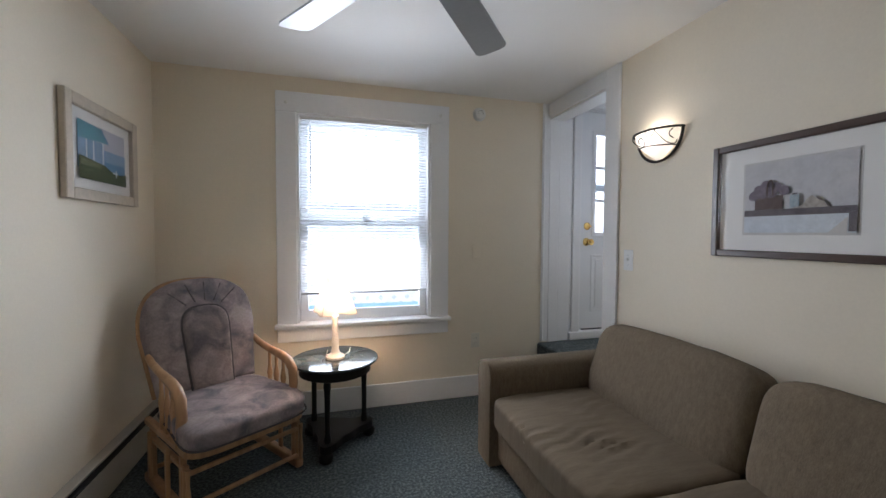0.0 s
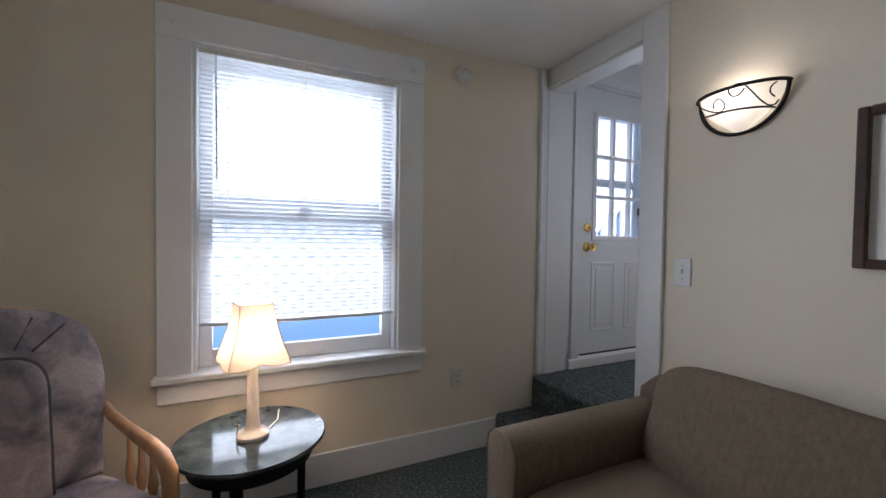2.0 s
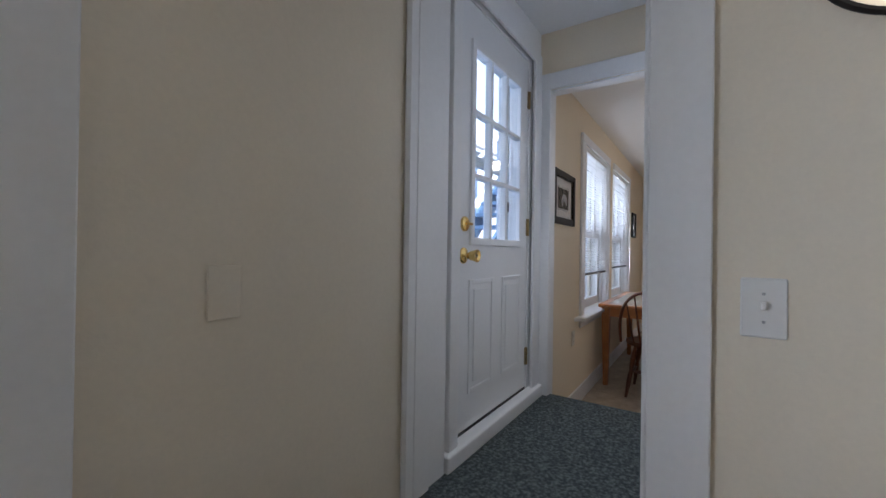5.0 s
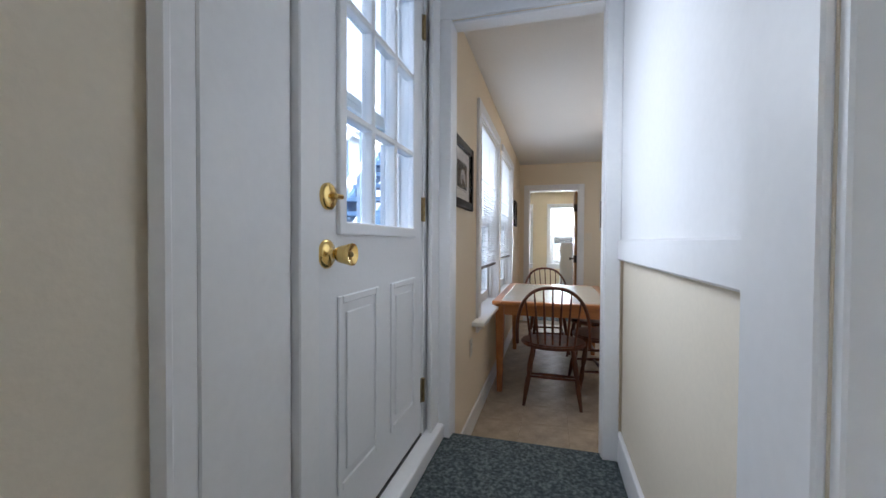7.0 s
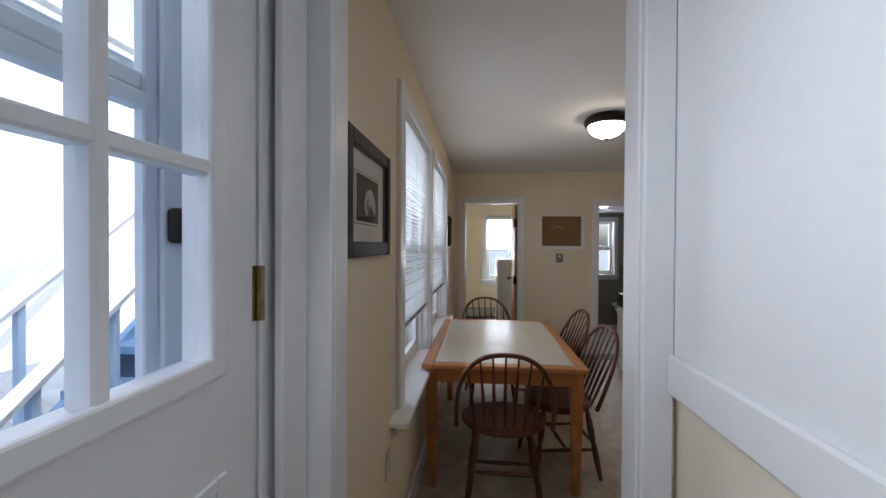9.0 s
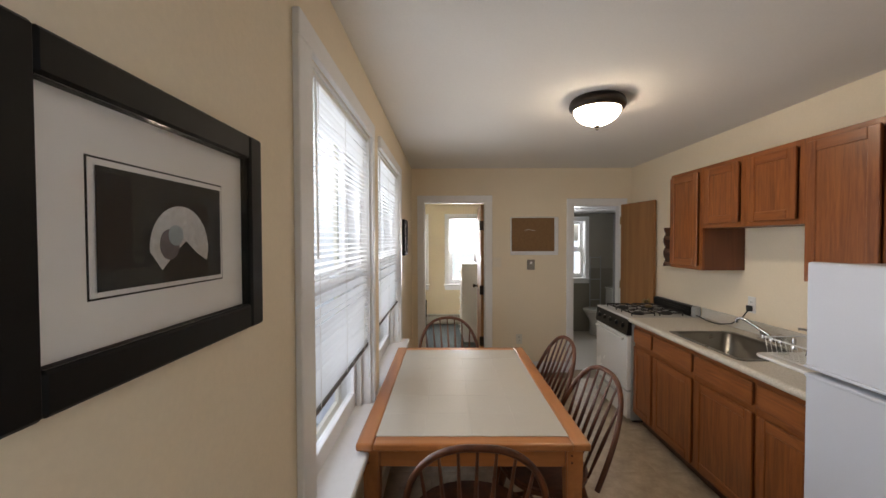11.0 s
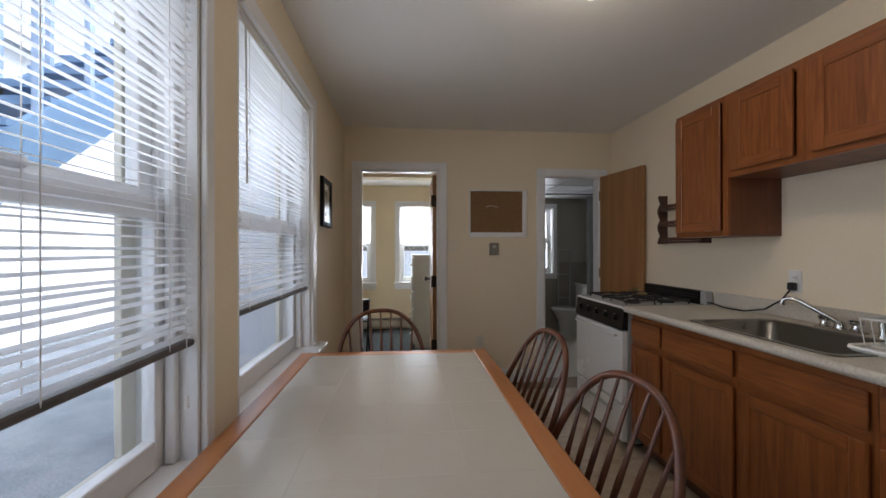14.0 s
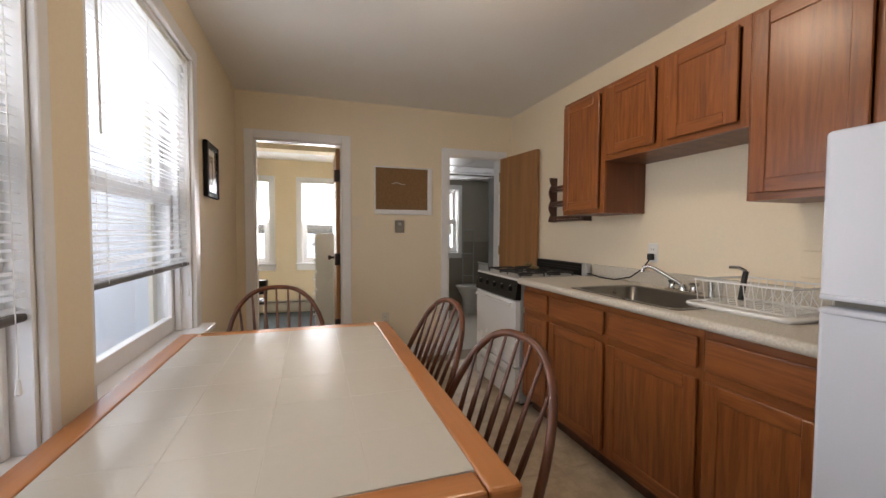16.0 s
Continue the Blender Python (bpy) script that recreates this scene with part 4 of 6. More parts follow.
def side_table():
    cx, cy, top = -0.115, 2.575, 0.54
    t = thing("round_side_table", (cx, cy, 0), "small round black side table with a dark marble top", "side table")
    part("tabletop", lathe([(0.235, top - 0.022), (0.258, top - 0.016), (0.262, top - 0.008), (0.258, top)], (cx, cy, 0), 48), MARBLE, t, "dark green polished marble top", True)
    part("apron", lathe([(0.205, top - 0.085), (0.215, top - 0.08), (0.215, top - 0.03), (0.235, top - 0.022)], (cx, cy, 0), 48), BLACKWOOD, t, smooth=True)
    angles = [math.radians(a) for a in (255, 15, 135)]
    for a in angles:
        x, y = cx + 0.185 * math.cos(a), cy + 0.185 * math.sin(a)
        part("leg", lathe([(0.020, 0.10), (0.022, 0.12), (0.015, 0.15), (0.016, 0.35), (0.018, 0.40), (0.022, 0.42), (0.018, top - 0.07)], (x, y, 0), 14), BLACKWOOD, t, smooth=True)
        fx, fy = cx + 0.215 * math.cos(a), cy + 0.215 * math.sin(a)
        part("foot", lathe([(0.030, 0.0), (0.040, 0.012), (0.040, 0.04), (0.028, 0.055)], (fx, fy, 0), 16), BLACKWOOD, t, smooth=True)
    pts = []
    for k in range(48):
        a = 2 * math.pi * k / 48
        near = min(abs((a - b + math.pi) % (2 * math.pi) - math.pi) for b in angles)
        pts.append((math.cos(a) * (0.13 + 0.115 * math.exp(-(near / 0.36) ** 2)), math.sin(a) * (0.13 + 0.115 * math.exp(-(near / 0.36) ** 2))))
    part("base_plate", sheet(pts, 0.045, Matrix.Translation((cx, cy, 0.056))), BLACKWOOD, t)
    return cx, cy, top


tx, ty, ttop = side_table()


def table_lamp(cx, cy, z):
    l = thing("table_lamp", (cx, cy, z), "lit table lamp with a cream scalloped shade", "table lamp")
    part("base", lathe([(0.055, 0), (0.057, 0.012), (0.050, 0.020), (0.034, 0.026), (0.026, 0.040), (0.022, 0.06), (0.019, 0.16), (0.017, 0.24), (0.021, 0.25), (0.021, 0.262), (0.012, 0.268), (0.010, 0.30)], (cx, cy, z), 24), CERAMIC, l, "cream turned lamp base", True)
    bm = bmesh.new()
    n, rows = 48, []
    for k in range(9):
        u = k / 8
        row = []
        for i in range(n):
            a = 2 * math.pi * i / n
            sq = 1 / max(abs(math.cos(a)), abs(math.sin(a))) ** 0.85
            r = (0.060 + 0.050 * (1 - u) ** 1.6) * sq
            drop = (-0.010 * math.sin(2 * a) ** 2 - 0.006 * abs(math.sin(4 * a))) * (k == 0)
            row.append(bm.verts.new((cx + r * math.cos(a + 0.26), cy + r * math.sin(a + 0.26), z + 0.295 + 0.205 * u + drop)))
        rows.append(row)
    for r, s in zip(rows, rows[1:]):
        for i in range(n):
            bm.faces.new((r[i], r[(i + 1) % n], s[(i + 1) % n], s[i]))
    shade = part("shade", bm, SHADE, l, "cream cloth bell shade", True)
    for row, nm in ((0, "lower_trim"), (8, "upper_trim")):
        pts = []
        u = row / 8
        for i in range(n):
            a = 2 * math.pi * i / n
            sq = 1 / max(abs(math.cos(a)), abs(math.sin(a))) ** 0.85
            r = (0.060 + 0.050 * (1 - u) ** 1.6) * sq
            pts.append((cx + r * math.cos(a + 0.26), cy + r * math.sin(a + 0.26), z + 0.295 + 0.205 * u + (-0.010 * math.sin(2 * a) ** 2 - 0.006 * abs(math.sin(4 * a))) * (row == 0)))
        part(nm, tube(pts, 0.0022, 5, True), SHADETRIM, shade)
    for k in range(4):
        a = math.pi / 4 + math.pi / 2 * k
        pts = []
        for q in range(9):
            rr = (0.060 + 0.050 * (1 - q / 8) ** 1.6) / math.cos(math.pi / 4) ** 0.85
            pts.append((cx + rr * math.cos(a + 0.26), cy + rr * math.sin(a + 0.26), z + 0.295 + 0.205 * q / 8 - 0.010 * (q == 0)))
        part("corner_rib", tube(pts, 0.0018, 5), SHADETRIM, shade)
    part("bulb", lathe([(0.012, 0.32), (0.026, 0.35), (0.030, 0.375), (0.022, 0.40), (0.004, 0.412)], (cx, cy, z), 16), BULB, l, "glowing bulb", True)
    part("switch_key", tube([(cx - 0.012, cy, z + 0.285), (cx - 0.035, cy - 0.005, z + 0.285)], 0.004, 6), BRASS, l)
    part("cord", tube([(cx + 0.05, cy + 0.02, z + 0.006), (cx + 0.09, cy + 0.10, z + 0.004), (cx + 0.10, cy + 0.20, z + 0.004)], 0.0025, 5), IVORY, l)
    part("cord_loop", tube([(cx - 0.05, cy, z + 0.008), (cx - 0.052, cy - 0.01, z + 0.03), (cx - 0.045, cy - 0.012, z + 0.055)], 0.003, 5), IVORY, l)


table_lamp(tx, ty - 0.01, ttop)


def picture(at, along, inward, width, height, bar, depth, frame_mat, mats, label, art):
    """A framed picture: at is the lower corner on the wall, along the wall's direction, inward the way into the room."""
    at, u, n, up = Vector(at), Vector(along), Vector(inward), Vector((0, 0, 1))
    m = Matrix.Translation(at) @ Matrix([[u.x, up.x, n.x, 0], [u.y, up.y, n.y, 0], [u.z, up.z, n.z, 0], [0, 0, 0, 1]])
    p = thing("framed_picture", at + u * width / 2, label, "picture")

    def slab(a0, a1, b0, b1, c0, c1, bevel=0.0):
        bm = box(a0, a1, b0, b1, c0, c1, bevel=bevel)
        bmesh.ops.transform(bm, matrix=m, verts=bm.verts)
        return bm

    part("frame_bar", slab(0, bar, 0, height, 0.002, depth, 0.004), frame_mat, p)
    part("frame_bar", slab(width - bar, width, 0, height, 0.002, depth, 0.004), frame_mat, p)
    part("frame_bar", slab(bar, width - bar, 0, bar, 0.002, depth - 0.001, 0.004), frame_mat, p)
    part("frame_bar", slab(bar, width - bar, height - bar, height, 0.002, depth - 0.001, 0.004), frame_mat, p)
    part("backing", slab(bar * 0.8, width - bar * 0.8, bar * 0.8, height - bar * 0.8, 0.003, 0.006), MATBOARD, p)
    for i, (a0, a1, b0, b1, mat) in enumerate(mats):
        part("mat_board", slab(a0, a1, b0, b1, 0.006, 0.0075 + 0.0006 * i), mat, p)
    for i, (shape, mat) in enumerate(art):
        bm = sheet(shape, 0.0005, Matrix.Translation((0, 0, 0.0105 + 0.0006 * i)))
        bmesh.ops.transform(bm, matrix=m, verts=bm.verts)
        part("print_shape", bm, mat, p)
    g = part("glazing", slab(bar, width - bar, bar, height - bar, depth - 0.007, depth - 0.005), PICGLASS, p, "picture glass")
    g.visible_shadow = False
    return p


def rect(a0, a1, b0, b1):
    return [(a0, b0), (a1, b0), (a1, b1), (a0, b1)]


def blob(cx, cy, rx, ry, n=18, wob=0.0):
    return [(cx + rx * math.cos(2 * math.pi * k / n) * (1 + wob * math.sin(5 * k)), cy + ry * math.sin(2 * math.pi * k / n) * (1 + wob * math.cos(3 * k))) for k in range(n)]


def ink(name, c, vary=0.15, scale=25.0):
    return material("print_" + name, c, 0.8, vary=vary, scale=scale, fine=120)


SEA, ROOFTEAL, GRASS, SKYPINK = ink("sea_blue", (0.10, 0.24, 0.42)), ink("teal_roof", (0.12, 0.32, 0.40)), ink("dune_green", (0.055, 0.085, 0.035), 0.4), ink("evening_sky", (0.50, 0.50, 0.56), 0.1)
BASKET, STRAW = ink("basket_brown", (0.13, 0.095, 0.085), 0.5, 80), ink("straw", (0.40, 0.36, 0.32), 0.4, 50)
SEAPALE, DUNE, FLOWER, CUP = ink("hazy_sea", (0.22, 0.34, 0.50), 0.2), ink("dune_olive", (0.16, 0.18, 0.10), 0.4), ink("mauve_flower", (0.20, 0.165, 0.20), 0.5, 90), ink("pale_cup", (0.34, 0.40, 0.43), 0.15)
PORCHPALE, SILVER, SLATE = ink("porch_white", (0.62, 0.66, 0.70)), ink("silver_grey", (0.55, 0.54, 0.55), 0.12), ink("slate", (0.16, 0.14, 0.15), 0.35)
BERRY, PALEPRINT, BLACKPRINT = ink("berry_grey", (0.15, 0.115, 0.13), 0.6, 60), ink("pale_cloth", (0.60, 0.58, 0.56), 0.1), ink("near_black", (0.014, 0.014, 0.013), 0.3)
EGGWHITE = ink("shell_white", (0.55, 0.55, 0.54), 0.25, 12)

# beach house print on the west wall
picture((WEST, 2.10, 1.453), (0, 1, 0), (1, 0, 0), 0.652, 0.467, 0.052, 0.03, PICCREAM,
        [(0.045, 0.607, 0.045, 0.422, MATBOARD)],
        "beach house print in a washed cream wooden frame",
        [(rect(0.115, 0.54, 0.10, 0.365), SKYPINK), (rect(0.115, 0.54, 0.15, 0.245), SEA), (rect(0.115, 0.54, 0.205, 0.262), SEAPALE),
         (rect(0.115, 0.32, 0.17, 0.29), SEAPALE), ([(0.115, 0.283), (0.372, 0.297), (0.312, 0.357), (0.115, 0.365)], ROOFTEAL),
         ([(0.30, 0.357), (0.312, 0.358), (0.374, 0.298), (0.362, 0.294)], SEA),
         (rect(0.175, 0.185, 0.18, 0.286), PORCHPALE), (rect(0.232, 0.242, 0.17, 0.288), PORCHPALE), (rect(0.312, 0.324, 0.155, 0.293), PORCHPALE),
         ([(0.115, 0.10), (0.54, 0.10), (0.54, 0.165), (0.47, 0.155), (0.38, 0.165), (0.33, 0.185), (0.22, 0.195), (0.115, 0.205)], GRASS),
         ([(0.13, 0.165), (0.30, 0.165), (0.29, 0.185), (0.13, 0.195)], DUNE),
         (rect(0.40, 0.45, 0.155, 0.161), PORCHPALE), (rect(0.43, 0.438, 0.135, 0.175), PORCHPALE)])
# still life on the east wall
picture((EAST, 1.527, 1.212), (0, -1, 0), (-1, 0, 0), 0.66, 0.506, 0.03, 0.03, PICBROWN,
        [(0.028, 0.632, 0.028, 0.478, MATBOARD), (0.135, 0.548, 0.098, 0.41, PALEPRINT)],
        "basket still life print in a dark brown frame",
        [(rect(0.145, 0.538, 0.108, 0.40), SILVER), (rect(0.145, 0.538, 0.178, 0.205), SLATE), (rect(0.145, 0.538, 0.108, 0.178), PORCHPALE),
         (rect(0.515, 0.538, 0.112, 0.19), SLATE), ([(0.455, 0.108), (0.512, 0.108), (0.512, 0.165)], PALEPRINT)]
        + [(rect(0.19, 0.30, 0.205, 0.262), BASKET)]
        + [(blob(cx, cz, rr, rr * 0.95, 14, 0.06), FLOWER) for cx, cz, rr in ((0.185, 0.265, 0.022), (0.205, 0.29, 0.021), (0.235, 0.305, 0.024), (0.275, 0.295, 0.022), (0.305, 0.28, 0.021), (0.255, 0.275, 0.024), (0.225, 0.27, 0.02))]
        + [([(0.238, 0.262), (0.238, 0.31), (0.248, 0.328), (0.26, 0.328), (0.267, 0.31), (0.267, 0.262), (0.260, 0.262), (0.260, 0.308), (0.255, 0.320), (0.25, 0.320), (0.245, 0.308), (0.245, 0.262)], BASKET),
           (rect(0.328, 0.362, 0.207, 0.258), CUP), (blob(0.345, 0.262, 0.012, 0.004, 12), SLATE),
           ([(0.335, 0.205), (0.455, 0.205), (0.445, 0.225), (0.425, 0.235), (0.405, 0.252), (0.395, 0.245), (0.37, 0.215)], STRAW)])


def sconce(y, z):
    w, h, d = 0.157, 0.150, 0.105
    s = thing("wall_sconce", (EAST, y, z), "lit half-bowl wall sconce of frosted glass and dark iron", "wall lamp")
    bm, rings = bmesh.new(), []
    for k in range(8):
        u = k / 7
        r = math.cos(u * math.pi / 2 * 0.94)
        rings.append([bm.verts.new((EAST - 0.006 - d * 0.93 * r * math.sin(math.pi * i / 20), y + w * 0.96 * r * math.cos(math.pi * i / 20), z - h * u)) for i in range(21)])
    for r, q in zip(rings, rings[1:]):
        for i in range(20):
            bm.faces.new((r[i], r[i + 1], q[i + 1], q[i]))
    part("glass_bowl", bm, SCONCEGLASS, s, "glowing frosted glass half bowl", True)
    def on(i, u, out=1.0):
        r = math.cos(u * math.pi / 2 * 0.94)
        return (EAST - 0.006 - d * out * r * math.sin(math.pi * i / 40), y + w * out * r * math.cos(math.pi * i / 40), z - h * u)
    part("top_rim", tube([on(i, -0.02, 1.02) for i in range(41)], 0.007, 6), IRON, s, smooth=True)
    part("lower_rim", tube([(EAST - 0.012, y + w * math.cos(math.pi * i / 30), z - (h + 0.006) * math.sin(math.pi * i / 30)) for i in range(31)], 0.008, 6), IRON, s, smooth=True)
    def at(t, u):
        """A point proud of the bowl at t across (-1 to 1) and u down (0 to 1)."""
        r = math.cos(u * math.pi / 2 * 0.94)
        return Vector((EAST - 0.006 - d * 1.06 * math.sqrt(max(r * r - t * t, 0.0)), y + w * 1.06 * t, z - h * u))

    def flowing(stops, steps=6):
        """A smooth line through a few stops on the bowl."""
        out = []
        for k in range(len(stops) - 1):
            p0, p1, p2, p3 = (Vector(stops[min(max(k + o, 0), len(stops) - 1)]) for o in (-1, 0, 1, 2))
            for q in range(steps):
                v = q / steps
                out.append(0.5 * (2 * p1 + (p2 - p0) * v + (2 * p0 - 5 * p1 + 4 * p2 - p3) * v ** 2 + (3 * p1 - p0 - 3 * p2 + p3) * v ** 3))
        return [at(*p) for p in out + [Vector(stops[-1])]]

    part("cross_band", tube(flowing([(0.80, 0.42), (0.45, 0.49), (0.0, 0.51), (-0.4, 0.54), (-0.68, 0.56)]), 0.0042, 6), IRON, s, smooth=True)
    for stops in ([(0.90, 0.0), (0.58, 0.30), (0.30, 0.46), (0.14, 0.47), (0.05, 0.34), (0.15, 0.18), (0.28, 0.24), (0.32, 0.36)],
                  [(-0.80, 0.42), (-0.70, 0.52), (-0.62, 0.49), (-0.50, 0.22), (-0.35, -0.02), (-0.20, -0.05), (-0.07, 0.04), (-0.12, 0.20), (-0.25, 0.22), (-0.38, 0.09)],
                  [(-0.86, 0.06), (-0.78, 0.16), (-0.75, 0.28), (-0.78, 0.37)]):
        part("scroll", tube(flowing(stops), 0.0028, 6), IRON, s, smooth=True)
    part("backplate", box(EAST - 0.006, EAST, y - 0.05, y + 0.05, z - 0.10, z - 0.01, bevel=0.002), IRON, s)


sconce(1.872, 1.876)
lamp = new("sconce_lamp", bpy.data.lights.new("sconce_lamp", "POINT"))
lamp.data.energy, lamp.data.shadow_soft_size, lamp.data.color = 0.10, 0.02, (1.0, 0.9, 0.76)
lamp.location = (EAST - 0.05, 1.872, 1.86)


def wall_plate(name, at, n, label, kind_, mat=PLASTIC, w=0.072, h=0.116):
    """A cover plate on a wall whose normal n is one of +-x, +-y; kind_: switch, outlet or blank."""
    x, y, z = at
    p = thing(name, at, label, name.replace("_", " "))

    def bx(a0, a1, d0, d1, z0, z1, bevel=0.0):
        if n[0]:
            e0, e1 = sorted((x + n[0] * d0, x + n[0] * d1))
            return box(e0, e1, y + a0, y + a1, z + z0, z + z1, bevel=bevel)
        e0, e1 = sorted((y + n[1] * d0, y + n[1] * d1))
        return box(x + a0, x + a1, e0, e1, z + z0, z + z1, bevel=bevel)

    part("cover_plate", bx(-w / 2, w / 2, 0.0005, 0.006, -h / 2, h / 2, 0.003), mat, p)
    if kind_ == "switch":
        part("toggle", bx(-0.005, 0.005, 0.005, 0.018, -0.004, 0.014, 0.002), mat, p)
        for s in (-0.03, 0.03):
            part("screw", bx(-0.003, 0.003, 0.005, 0.0075, s - 0.003, s + 0.003, 0.001), GREYMETAL, p)
    if kind_ == "outlet":
        for s in (-0.02, 0.02):
            o = part("socket", bx(-0.016, 0.016, 0.005, 0.008, s - 0.014, s + 0.014, 0.003), mat, p)
            for dx in (-0.006, 0.006):
                part("slot", bx(dx - 0.0012, dx + 0.0012, 0.0079, 0.0084, s - 0.005, s + 0.005), RUBBER, o)
    return p


wall_plate("light_switch", (EAST, 2.096, 1.152), (-1, 0), "white toggle light switch on the cream wall", "switch", PLASTIC, 0.08, 0.128)
wall_plate("wall_outlet", (0.985, NORTH, 0.452), (0, -1), "white double wall outlet near the baseboard", "outlet", IVORY)
wall_plate("blank_plate", (0.988, NORTH, 1.172), (0, -1), "cream blank cover plate painted over", "blank", CREAM)


def smoke_detector(x, z):
    s = thing("smoke_detector", (x, NORTH, z), "round white smoke detector high on the wall", "smoke detector")
    part("base", lathe([(0.052, 0.0), (0.052, -0.012), (0.047, -0.014)], (x, NORTH, z), 28, 1.0, "y"), PLASTIC, s, smooth=True)
    part("cover", lathe([(0.046, -0.014), (0.044, -0.030), (0.036, -0.038), (0.010, -0.040)], (x, NORTH, z), 28, 1.0, "y"), PLASTIC, s, smooth=True)
    for k in range(6):
        a = math.pi * k / 5
        part("vent_slot", box(x + 0.022 * math.cos(a) - 0.003, x + 0.022 * math.cos(a) + 0.003, NORTH - 0.0405, NORTH - 0.0385, z + 0.022 * math.sin(a) - 0.003, z + 0.022 * math.sin(a) + 0.003), GREYPLASTIC, s)


smoke_detector(1.003, 2.257)
for x in (-0.43, 0.68):
    br = thing("curtain_bracket", (x, NORTH - 0.022, 2.24), "small white painted curtain rod bracket on the casing", "bracket", "curtain rod brackets")
    part("disc", lathe([(0.013, 0.0), (0.012, -0.006), (0.005, -0.009)], (x, NORTH - 0.022, 2.215), 12, 1.0, "y"), PLASTIC, br)



def ceiling_fan(x, y, z, radius, start):
    f = thing("ceiling_fan", (x, y, CEILING), "white five-blade ceiling fan at rest, some blades shaded grey", "ceiling fan")
    part("canopy", lathe([(0.075, 0.0), (0.075, -0.02), (0.05, -0.06), (0.02, -0.07)], (x, y, CEILING), 24), FANWHITE, f, smooth=True)
    part("down_rod", tube([(x, y, CEILING - 0.06), (x, y, z + 0.07)], 0.013, 10), FANWHITE, f)
    part("motor", lathe([(0.05, z + 0.10), (0.115, z + 0.085), (0.125, z + 0.03), (0.10, z - 0.01), (0.06, z - 0.03), (0.02, z - 0.035)], (x, y, 0), 28), FANWHITE, f, smooth=True)
    for k in range(5):
        a = math.radians(start + 72 * k)
        m = Matrix.Translation((x, y, z)) @ Matrix.Rotation(a, 4, "Z") @ Matrix.Rotation(radians(-11), 4, "X")
        w = 0.068
        out = [(0.17, -w * 0.8), (radius - 0.03, -w), (radius - 0.008, -w * 0.85), (radius, -w * 0.5), (radius, w * 0.5), (radius - 0.008, w * 0.85), (radius - 0.03, w), (0.17, w * 0.8)]
        # Every other blade is coloured grey, as out of the light.
        b = part("blade", sheet(out, 0.007, m), FANWHITE if k % 2 else FANSHADE, f)
        bm = box(0.09, 0.24, -0.018, 0.018, -0.008, -0.001, bevel=0.002)
        bmesh.ops.transform(bm, matrix=m, verts=bm.verts)
        part("blade_iron", bm, FANWHITE, b)


ceiling_fan(0.10, 1.14, 2.10, 0.70, 51)


def heater(x0, y0, y1, name_z, flip=1.0, along="y", h=0.235):
    p = thing("baseboard_heater", (x0, (y0 + y1) / 2, name_z), "long cream metal baseboard heater along the wall", "heater")

    def bx(d0, d1, z0, z1, bevel=0.002):
        a, b = sorted((x0 + flip * d0, x0 + flip * d1))
        return box(a, b, y0, y1, name_z + z0, name_z + z1, bevel=bevel)

    part("back_panel", bx(0.001, 0.008, 0.01, h), HEATER, p)
    part("top_hood", bx(0.008, 0.055, h - 0.012, h), HEATER, p)
    part("front_panel", bx(0.055, 0.062, 0.035, h - 0.045), HEATER, p)
    part("fin_pack", bx(0.012, 0.05, 0.04, h - 0.05), DARKGAP, p)
    part("damper", bx(0.045, 0.064, h - 0.03, h - 0.024), DARKGAP, p)
    return p


heater(WEST, -1.2, 2.98, 0.0)


